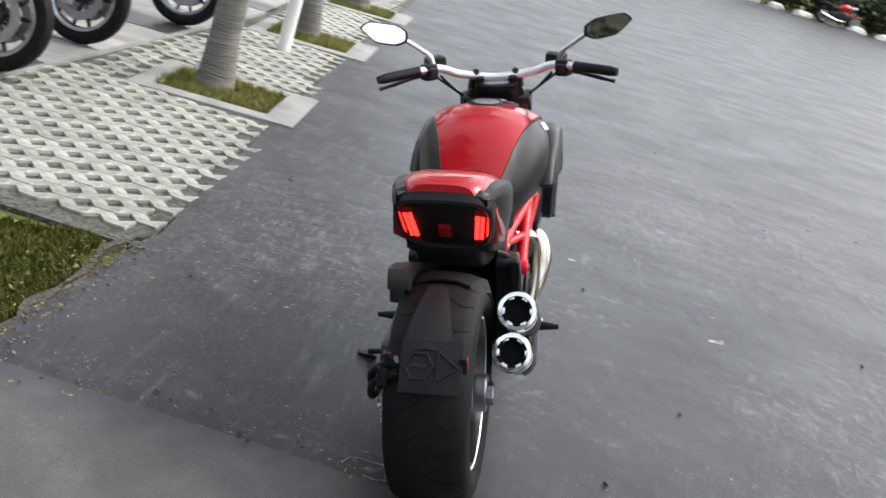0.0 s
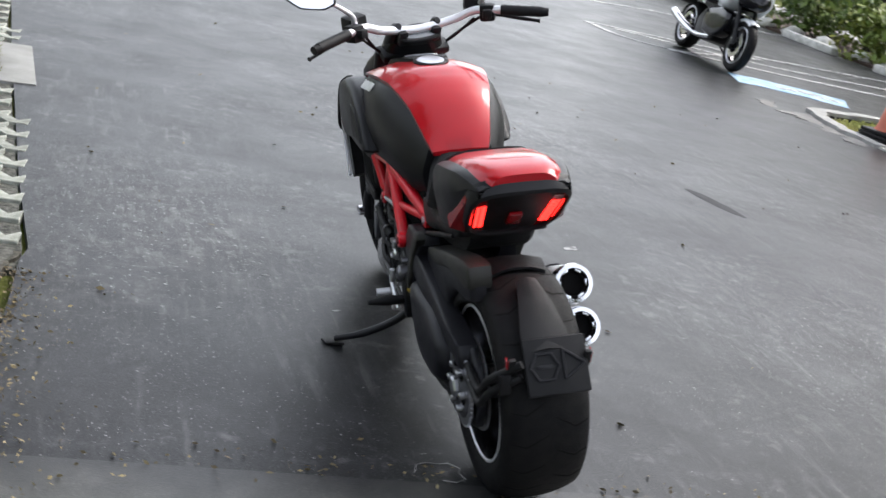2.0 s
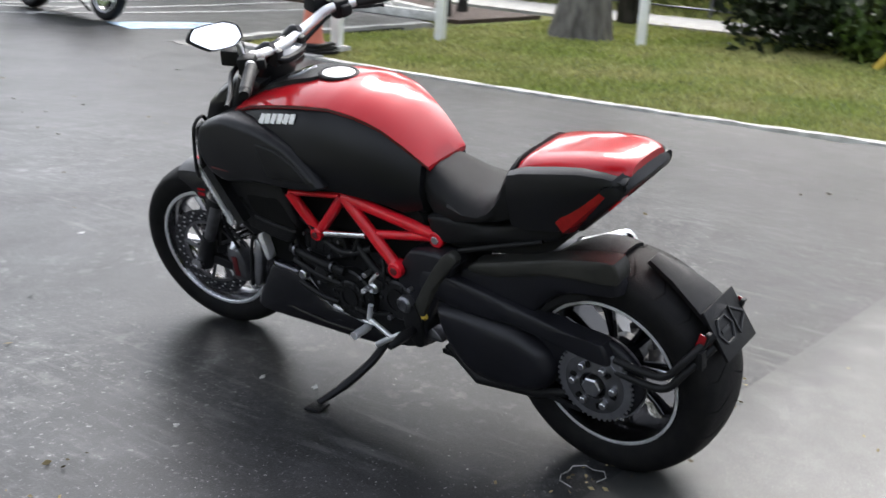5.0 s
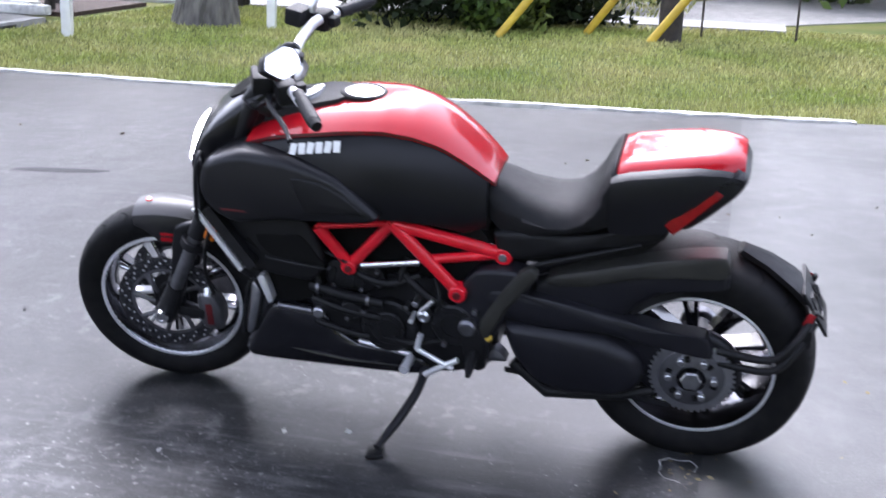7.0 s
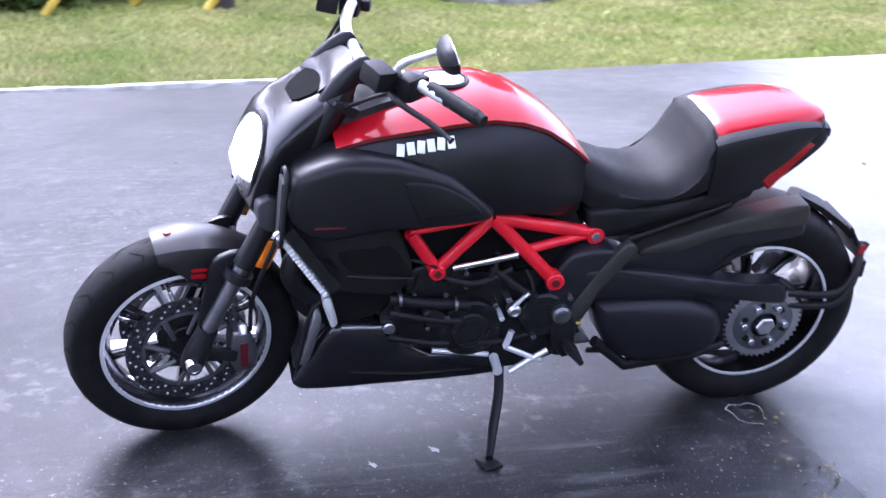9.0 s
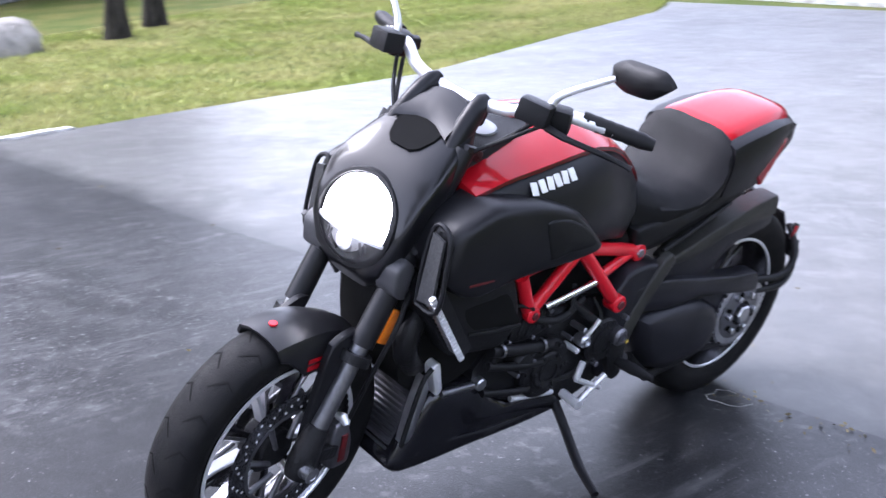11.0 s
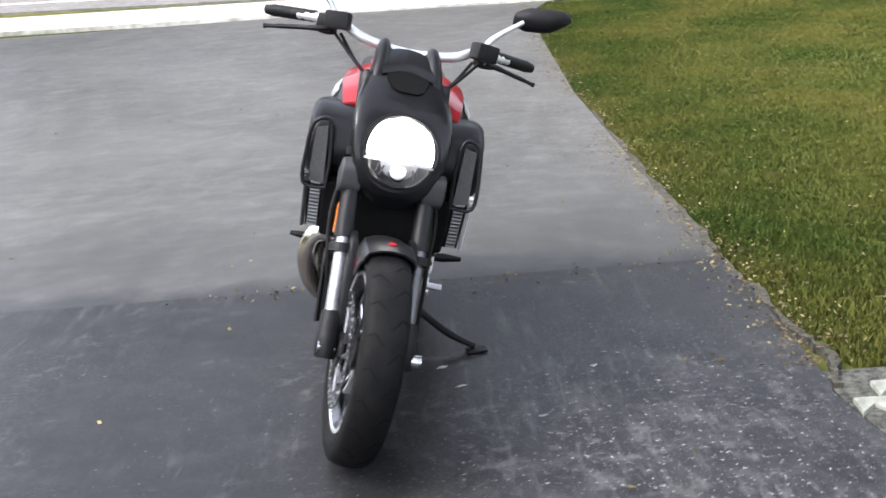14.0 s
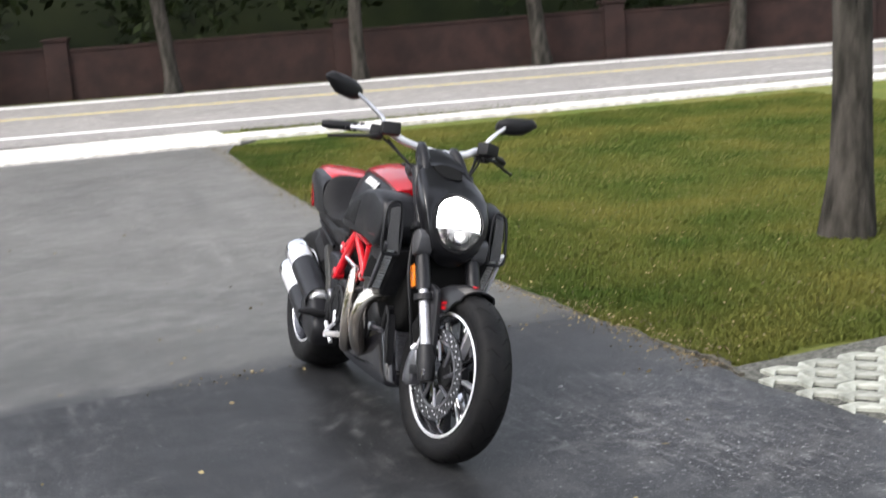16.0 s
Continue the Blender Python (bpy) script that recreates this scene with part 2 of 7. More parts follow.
PAVER = tint_object(surf("paver_concrete", (0.37, 0.38, 0.335), (0.21, 0.22, 0.185), 0.88, 0.0, 17, 0.003, 130, detail=12), 0.75, 1.08)
PAVER_FAR = tint_island(surf("paver_concrete_far", (0.37, 0.38, 0.335), (0.21, 0.22, 0.185), 0.88, 0.0, 17, 0.003, 130, detail=12), 0.75, 1.08)
CONCRETE_GREY = surf("grey_concrete", (0.26, 0.26, 0.248), (0.185, 0.185, 0.175), 0.85, 0.0, 4, 0.003, 90, detail=10)
PAVER_BED = surf("sandy_bed", (0.020, 0.020, 0.016), (0.11, 0.11, 0.092), 0.95, 0.0, 45, 0.006, 90, detail=5)
KERB_WHITE = surf("white_kerb_paint", (0.66, 0.65, 0.61), (0.34, 0.33, 0.30), 0.75, 0.0, 7, 0.004, 70, detail=12)
SOIL = surf("soil", (0.050, 0.042, 0.030), (0.028, 0.024, 0.018), 0.95, 0.0, 9, 0.01, 60, detail=9)
EDGE_DIRT = surf("edge_dirt", (0.085, 0.076, 0.056), (0.022, 0.020, 0.015), 0.95, 0.0, 34, 0.008, 80, detail=10)
MULCH = surf("mulch", (0.07, 0.045, 0.032), (0.035, 0.022, 0.017), 0.95, 0.0, 22, 0.02, 50, detail=9)
TURF = surf("turf", (0.060, 0.083, 0.016), (0.11, 0.107, 0.031), 0.95, 0.0, 1.2, 0.006, 60, detail=9, spec=0.1)
BLADE = tint_island(surf("grass_blade", (0.034, 0.057, 0.009), (0.095, 0.094, 0.021), 0.75, 0.0, 0.8, spec=0.1), 0.85, 1.12)
BLADE_DRY = tint_island(surf("dry_grass_blade", (0.29, 0.34, 0.085), (0.46, 0.43, 0.18), 0.75, 0.0, 0.6, spec=0.2), 0.65, 1.3)
BLADE_TUFT = tint_island(surf("rough_grass_blade", (0.13, 0.15, 0.028), (0.20, 0.18, 0.05), 0.75, 0.0, 5, spec=0.2), 0.6, 1.3)
LEAF = tint_island(surf("leaf", (0.045, 0.085, 0.016), (0.10, 0.13, 0.025), 0.6, 0.0, 0.8, spec=0.3), 0.45, 1.6)
LEAF_LIGHT = tint_island(surf("light_leaf", (0.10, 0.15, 0.025), (0.2, 0.21, 0.045), 0.6, 0.0, 0.8, spec=0.3), 0.5, 1.5)
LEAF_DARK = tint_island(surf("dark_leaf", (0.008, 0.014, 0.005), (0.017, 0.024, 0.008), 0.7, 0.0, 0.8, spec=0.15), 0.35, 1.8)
LITTER = tint_island(surf("leaf_litter", (0.22, 0.18, 0.085), (0.12, 0.09, 0.05), 0.8, 0.0, 3), 0.4, 1.6)
BARK = surf("grey_bark", (0.17, 0.158, 0.14), (0.062, 0.057, 0.05), 0.92, 0.0, 11, 0.03, 24, detail=12, stretch=(1, 1, 0.22))
BARK_RING = surf("ringed_grey_bark", (0.20, 0.195, 0.175), (0.105, 0.10, 0.088), 0.92, 0.0, 6, 0.012, 30, detail=8, stretch=(0.35, 0.35, 3.2))
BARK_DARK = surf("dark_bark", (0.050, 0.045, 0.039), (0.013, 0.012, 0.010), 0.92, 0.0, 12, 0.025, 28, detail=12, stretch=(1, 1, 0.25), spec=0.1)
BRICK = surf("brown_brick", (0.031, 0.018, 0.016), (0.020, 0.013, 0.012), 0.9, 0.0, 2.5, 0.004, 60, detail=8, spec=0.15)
CONE = surf("faded_orange_plastic", (0.50, 0.13, 0.07), (0.38, 0.10, 0.06), 0.6, 0.0, 9)
YELLOW = surf("yellow_plastic", (0.62, 0.44, 0.04), (0.5, 0.34, 0.04), 0.55, 0.0, 6)
POLE_WOOD = surf("dark_pole_wood", (0.035, 0.03, 0.027), (0.055, 0.045, 0.04), 0.85, 0.0, 14, 0.006, 60)
ROCK = surf("pale_rock", (0.34, 0.32, 0.285), (0.15, 0.14, 0.125), 0.9, 0.0, 3.5, 0.03, 14, detail=12)
TAR = asphalt("dark_asphalt", (0.011, 0.0113, 0.0125), (0.022, 0.0225, 0.024), (0.27, 0.27, 0.266), 1.0, 0.37, [(-0.95, 1.9, 1.0, 1.6), (2.4, 1.4, 1.7, 1.5), (1.2, 4.6, 2.2, 2.2), (3.9, 3.4, 1.6, 2.4)], gloss=0.20)
TAR_OLD = asphalt("pale_asphalt", (0.060, 0.059, 0.056), (0.100, 0.098, 0.0935), (0.30, 0.29, 0.275), 0.5, 0.36, [(-1.3, -4.0, 2.8, 2.4), (2.5, -8.0, 7.0, 4.5)], [(1.6, -0.7, 1.6, 1.0), (-0.7, -0.3, 1.9, 1.3)], (0.02, 0.22, (0.022, 0.0225, 0.0235)), gloss=0.30)
TAR_SIDE = asphalt("side_road_asphalt", (0.15, 0.145, 0.135), (0.20, 0.192, 0.18), (0.26, 0.25, 0.23), 0.3, 0.75)
TAR_ROAD = asphalt("road_asphalt", (0.135, 0.13, 0.124), (0.175, 0.168, 0.16), (0.26, 0.25, 0.235), 0.3, 0.75)


# ---- mesh helpers ----
def thing(name, label, category, m=Matrix(), group="", kind=""):
    ob = new(name)
    ob.empty_display_size = 0.1
    ob.matrix_basis = m
    return tagged(ob, label, category, group, kind)


def finish(bm, name, material, sharp=38):
    bmesh.ops.recalc_face_normals(bm, faces=bm.faces)
    me = bpy.data.meshes.new(name)
    bm.to_mesh(me)
    bm.free()
    me.materials.append(material)
    me.polygons.foreach_set("use_smooth", [True] * len(me.polygons))
    me.set_sharp_from_angle(angle=radians(sharp))
    return me


def part(name, bm, material, parent, label="", m=None, sharp=38):
    """One mesh object under a thing or under a part."""
    ob = new(name, finish(bm, name, material, sharp))
    ob.parent = parent
    if m is not None:
        ob.matrix_basis = m
    return tagged(ob, label)


def solo(name, bm, material, label, category="", group="", kind="", m=None, sharp=38):
    ob = new(name, finish(bm, name, material, sharp))
    if m is not None:
        ob.matrix_basis = m
    return tagged(ob, label, category, group, kind)


def loft(bm, rings, cap=True, closed=True):
    rows = [[bm.verts.new(p) for p in ring] for ring in rings]
    n = len(rows[0])
    for a, b in zip(rows, rows[1:]):
        for i in range(n if closed else n - 1):
            j = (i + 1) % n
            bm.faces.new((a[i], a[j], b[j], b[i]))
    if cap:
        bm.faces.new(rows[0])
        bm.faces.new(rows[-1])
    return bm


def tube(bm, pts, r, seg=10, cap=True):
    """A round bar along a line of points; r may be one radius or one a point."""
    pts = [Vector(p) for p in pts]
    radii = r if isinstance(r, (list, tuple)) else [r] * len(pts)
    rings, side = [], None
    for i, p in enumerate(pts):
        d = (pts[min(i + 1, len(pts) - 1)] - pts[max(i - 1, 0)]).normalized()
        side = (side or (Vector((0, 0, 1)) if abs(d.z) < 0.9 else Vector((1, 0, 0))))
        side = (side - d * side.dot(d)).normalized()
        up = d.cross(side)
        rings.append([p + (side * math.cos(a) + up * math.sin(a)) * radii[i] for a in (2 * math.pi * k / seg for k in range(seg))])
    return loft(bm, rings, cap)


def curve_pts(pts, n=6):
    """A smooth line through the points."""
    pts = [Vector(p) for p in pts]
    out = []
    for i in range(len(pts) - 1):
        a, b, c, d = pts[max(i - 1, 0)], pts[i], pts[i + 1], pts[min(i + 2, len(pts) - 1)]
        for k in range(n):
            s = k / n
            out.append(0.5 * (2 * b + (c - a) * s + (2 * a - 5 * b + 4 * c - d) * s * s + (3 * b - a - 3 * c + d) * s ** 3))
    return out + [pts[-1]]


def lathe(bm, profile, centre=(0, 0, 0), seg=48, axis="x"):
    """Turns a closed outline of (radius, along) about an axis through centre."""
    c = Vector(centre)
    rings = []
    for k in range(seg):
        a = 2 * math.pi * k / seg
        ca, sa = math.cos(a), math.sin(a)
        ring = []
        for r, h in profile:
            v = {"x": (h, r * ca, r * sa), "y": (r * ca, h, r * sa), "z": (r * ca, r * sa, h)}[axis]
            ring.append(c + Vector(v))
        rings.append(ring)
    rows = [[bm.verts.new(p) for p in ring] for ring in rings]
    n = len(profile)
    for k in range(seg):
        a, b = rows[k], rows[(k + 1) % seg]
        for i in range(n):
            j = (i + 1) % n
            bm.faces.new((a[i], a[j], b[j], b[i]))
    return bm


def rod(bm, centre, r, x0, x1, seg=24, bev=0.003):
    """A solid disc or drum along x."""
    c = Vector(centre)
    rings = []
    for rr, h in ((r - bev, x0), (r, x0 + bev), (r, x1 - bev), (r - bev, x1)):
        rings.append([c + Vector((h, rr * math.cos(2 * math.pi * k / seg), rr * math.sin(2 * math.pi * k / seg))) for k in range(seg)])
    return loft(bm, rings)


def box(bm, centre, size, m=None, bev=0.004):
    """A block with broken edges."""
    s = bmesh.ops.create_cube(bm, size=1.0)["verts"]
    bmesh.ops.scale(bm, vec=size, verts=s)
    if bev:
        es = list({e for v in s for e in v.link_edges})
        r = bmesh.ops.bevel(bm, geom=es, offset=min(bev, min(size) * 0.45), segments=2, affect="EDGES", profile=0.6)
        s = list({v for f in r["faces"] for v in f.verts} | {v for v in s if v.is_valid})
    mm = Matrix.Translation(centre) @ (m or Matrix())
    bmesh.ops.transform(bm, matrix=mm, verts=s)
    return bm


def panel(bm, outline, x0, x1, inset=0.02, round_=0.012, steps=3):
    """A moulded side panel: an outline in (y, z) from x0 out to x1, with a rounded outer edge."""
    pts = [Vector((0, y, z)) for y, z in outline]
    c = sum(pts, Vector()) / len(pts)
    fine = []
    n = len(pts)
    for i in range(n):
        a, b, d, e = pts[i - 1], pts[i], pts[(i + 1) % n], pts[(i + 2) % n]
        for k in range(4):
            s = k / 4
            v = 0.5 * (2 * b + (d - a) * s + (2 * a - 5 * b + 4 * d - e) * s * s + (3 * b - a - 3 * d + e) * s ** 3)
            fine.append(b.lerp(d, s).lerp(v, 0.6))
    sg = 1 if x1 > x0 else -1
    rings = [[Vector((x0, p.y, p.z)) for p in fine]]
    for k in range(steps + 1):
        a = math.pi / 2 * k / steps
        x = x1 - sg * round_ * (1 - math.sin(a))
        f = inset * (1 - math.cos(a))
        ring = []
        for p in fine:
            d = c - p
            ring.append(Vector((x, *(p + d * min(0.9, f / max(d.length, 1e-3))).yz)))
        rings.append(ring)
    rings.append([Vector((x1 + sg * 0.004, *(Vector((0, p.y, p.z)).lerp(c, 0.55)).yz)) for p in rings[-1]])
    return loft(bm, rings)


def plate(bm, corners, thick):
    """A flat slab on the given corners, thickened against its normal."""
    v = [Vector(p) for p in corners]
    n = (v[1] - v[0]).cross(v[2] - v[0]).normalized() * thick
    return loft(bm, [v, [p - n for p in v]])


def ground_z(y):
    """The drive is level and climbs to the road behind."""
    return 0.05 * max(0.0, min(-4.5 - y, 19.0))


def sheet(name, rows, material, label, lift=0.0, thick=0.06, kind="structure", category="", step=1.5):
    """A slab of ground between a near and a far edge: rows of y, left x, right x."""
    fine = []
    for (y0, a0, b0), (y1, a1, b1) in zip(rows, rows[1:]):
        n = max(1, int(abs(y1 - y0) / step))
        fine += [(y0 + (y1 - y0) * k / n, a0 + (a1 - a0) * k / n, b0 + (b1 - b0) * k / n) for k in range(n)]
    fine.append(rows[-1])
    bm = bmesh.new()
    rings = []
    for y, a, b in fine:
        z = ground_z(y) + lift
        rings.append([(a, y, z - thick), (a, y, z), (a * 0.5 + b * 0.5, y, z), (b, y, z), (b, y, z - thick)])
    loft(bm, rings)
    return solo(name, bm, material, label, category, kind=kind, sharp=20)


# ---- ground ----
def ground_sheet():
    bm = bmesh.new()
    ys = [-600, -120, -60, -30, -23.5, -20, -16, -12, -8, -4.5, 0, 10, 30, 60, 150, 700]
    loft(bm, [[(x, y, ground_z(y) - 0.035) for x in (-700, -60, -20, -5, 0, 8, 20, 60, 700)] for y in ys], cap=False, closed=False)
    return solo("ground", bm, TURF, "short mown grass over sandy soil around the drive", "ground", kind="structure")


ground_sheet()
sheet("driveway", [(-0.05, -1.46, 6.2), (1.3, -1.43, 6.0), (1.42, -1.41, 5.9), (2.2, -1.5, 5.86), (4.7, -1.73, 5.75), (7.0, -1.92, 5.78), (8.0, -2.0, 5.95)], TAR, "dark worn asphalt drive with pale scuffs", category="road")
sheet("parking_lot", [(8.0, -2.0, 5.95), (8.25, -2.02, 9.8), (9.0, -2.08, 10.3), (14, -2.45, 10.4), (26, -3.4, 10.4), (54, -6, 12)], TAR, "dark worn asphalt parking lot with faded markings", category="road", lift=0.0)
sheet("driveway_apron", [(-11.3, -2.3, 8.9), (-10.9, -1.9, 8.6), (-10.2, -1.66, 8.25), (-8.0, -1.52, 7.75), (-4.9, -1.46, 6.95), (-2.0, -1.44, 6.6), (-0.05, -1.45, 6.2)], TAR_OLD, "older paler asphalt apron of the drive", category="road")
def slanted(name, y0, y1, slope, material, label, lift=0.0, x0=-60, x1=60, step=4.0, category="road"):
    """A band along the road behind, which runs slightly askew."""
    bm = bmesh.new()
    n = int((x1 - x0) / step)
    rings = []
    for k in range(n + 1):
        x = x0 + (x1 - x0) * k / n
        a, b = y0 + slope * x, y1 + slope * x
        mids = [a + (b - a) * i / 3 for i in range(4)]
        rings.append([(x, a, ground_z(a) + lift - 0.06)] + [(x, q, ground_z(q) + lift) for q in mids] + [(x, b, ground_z(b) + lift - 0.06)])
    loft(bm, rings)
    return solo(name, bm, material, label, category, kind="structure", sharp=20)


slanted("sidewalk", -12.3, -11.75, -0.11, KERB_WHITE, "pale concrete sidewalk along the road", 0.03, -60, -2.0, category="pavement")
slanted("sidewalk_crossing", -12.9, -11.2, -0.11, KERB_WHITE, "pale concrete crossing at the mouth of the drive", 0.03, -2.0, 50, category="pavement")
slanted("road", -21.9, -13.4, -0.20, TAR_ROAD, "pale sunlit two-lane road", 0.0)
slanted("edge_line", -14.82, -14.66, -0.19, WHITE_PAINT, "white edge line on the road", 0.006, category="line")
slanted("centre_line", -18.4, -18.27, -0.18, YELLOW_LINE, "worn yellow centre line on the road", 0.006, category="line")
slanted("far_edge_line", -21.4, -21.1, -0.21, WHITE_PAINT, "pale gutter line at the far road edge", 0.006, category="line")
sheet("side_road", [(-9, 24, 34), (-3, 18.6, 28.0), (1, 13.7, 19.9), (5, 13.5, 16), (14, 13.2, 15.2), (40, 13, 15)], TAR_SIDE, "pale side road curving away behind the verge", lift=-0.02, category="road")


def ribbon(name, pts, width, material, label, lift=0.006, thick=0.02, category="line", kind="structure", ragged=0.0, wavy=0.12):
    bm = bmesh.new()
    long = sum((Vector(a) - Vector(b)).length for a, b in zip(pts, pts[1:]))
    p = curve_pts([(x, y, 0) for x, y in pts], max(5, int(long / (len(pts) - 1) / 0.07)) if ragged else 5)
    rings = []
    for i, v in enumerate(p):
        d = (p[min(i + 1, len(p) - 1)] - p[max(i - 1, 0)]).normalized()
        side = Vector((-d.y, d.x, 0))
        s = side * (width / 2 + ragged * noise.noise(v * 4.3) + 0.5 * ragged * noise.noise(v * 17))
        q = side * (width / 2 + ragged * noise.noise(v * 5.1 + Vector((9, 0, 0))) + 0.5 * ragged * noise.noise(v * 19))
        z = ground_z(v.y) + lift + wavy * ragged * noise.noise(v * 3.1)
        rings.append([(v.x + s.x, v.y + s.y, z - thick), (v.x + s.x, v.y + s.y, z), (v.x - q.x, v.y - q.y, z), (v.x - q.x, v.y - q.y, z - thick)])
    loft(bm, rings)
    return solo(name, bm, material, label, category, kind=kind)


ribbon("kerb", [(6.36, -0.9), (6.24, 0.1), (5.98, 2.2), (5.80, 4.1), (5.76, 6.6)], 0.11, KERB_WHITE, "flush white-painted kerb along the verge", 0.018, 0.08, "kerb", ragged=0.045)
ribbon("kerb_nose", [(5.74, 6.55), (5.72, 7.2), (5.85, 7.85), (6.2, 8.12), (7.6, 8.25), (9.7, 8.3)], 0.16, CONCRETE, "pale rounded concrete kerb at the island's end", 0.035, 0.09, "kerb", ragged=0.05)
for pts in ([(5.0, 12.47), (6.9, 12.15), (10.2, 12.2)], [(5.0, 12.47), (5.35, 11.3), (7.4, 10.6), (10.2, 10.3)], [(5.3, 12.2), (7.4, 11.3), (10.2, 11.3)], [(4.67, 15.13), (8.06, 16.14), (10.2, 16.2)], [(5.6, 11.0), (7.4, 11.9)]):
    ribbon("stall_line", pts, 0.10, LINE_PAINT, "worn white stall line on the asphalt", 0.006, 0.02, ragged=0.03)
ribbon("blue_marking", [(5.78, 9.62), (6.4, 9.42), (7.0, 9.1)], 0.66, BLUE_PAINT, "worn pale blue accessible-bay paint", 0.006, 0.02, ragged=0.05)
ribbon("bay_symbol", [(6.25, 9.42), (6.6, 9.36), (6.95, 9.10)], 0.14, LINE_PAINT, "worn white wheelchair-bay symbol", 0.009, 0.02, ragged=0.06)
ribbon("dusty_gutter", [(5.35, 8.3), (5.52, 7.6), (5.6, 7.0), (5.64, 6.5)], 0.26, TAR_ROAD, "pale sandy wash along the kerb", 0.004, 0.02, ragged=0.2)
ribbon("bare_edge", [(-1.44, 1.36), (-1.5, 1.1), (-1.46, 0.4), (-1.45, -1.5), (-1.47, -4.5)], 0.034, EDGE_DIRT, "dusty bare edge between asphalt and grass", 0.002, 0.05, "soil", ragged=0.04)
sheet("paver_bed", [(1.22, -3.0, -1.42), (1.42, -3.0, -1.43), (4.7, -3.0, -1.75), (8.0, -3.0, -2.02), (14, -3.6, -2.46)], PAVER_BED, "dark sandy bed showing between the pavers", lift=-0.012, category="ground")
sheet("parking_pad", [(1.2, -7, -3.0), (8, -7, -3.0), (14, -7.5, -3.6)], CONCRETE_GREY, "smooth concrete pad under parked motorcycles", lift=0.012, category="pavement")
for k in range(5):
    ribbon("pad_band", [(-6.9, 3.3 + 1.25 * k), (-3.02, 3.35 + 1.25 * k)], 0.5, CONCRETE if k % 2 else TAR_OLD, "weathered grey band on the concrete pad", 0.016, 0.02, "pavement")
sheet("mulch_bed", [(8.4, 10.55, 12.6), (9.2, 10.5, 12.6), (14, 10.6, 12.9), (28, 10.7, 13.0)], MULCH, "dark mulch bed behind the wheel stops", lift=0.02, category="ground")
sheet("path", [(-0.5, 14.2, 15.2), (3, 13.9, 15.4), (6.3, 13.55, 15.5), (9, 13.2, 14.9), (13, 13.3, 15.0), (28, 13.5, 15.0)], CONCRETE, "pale concrete path behind the trees", lift=0.01, category="pavement")


# ---- the red motorcycle ----
LEAN = 14.0
bike = thing("motorcycle", "red and black power cruiser motorcycle leaning on its side stand", "motorcycle", pose(0.027, 0, 0.003, 0, -LEAN, 0))
HEAD = Vector((0, 1.245, 1.03))
STEER = Matrix.Translation(HEAD) @ Matrix.Rotation(radians(8.6), 4, Vector((0, -0.412, 0.911))) @ Matrix.Translation(-HEAD)
FRONT, REAR = Vector((0, 1.607, 0.310)), Vector((0, 0, 0.327))


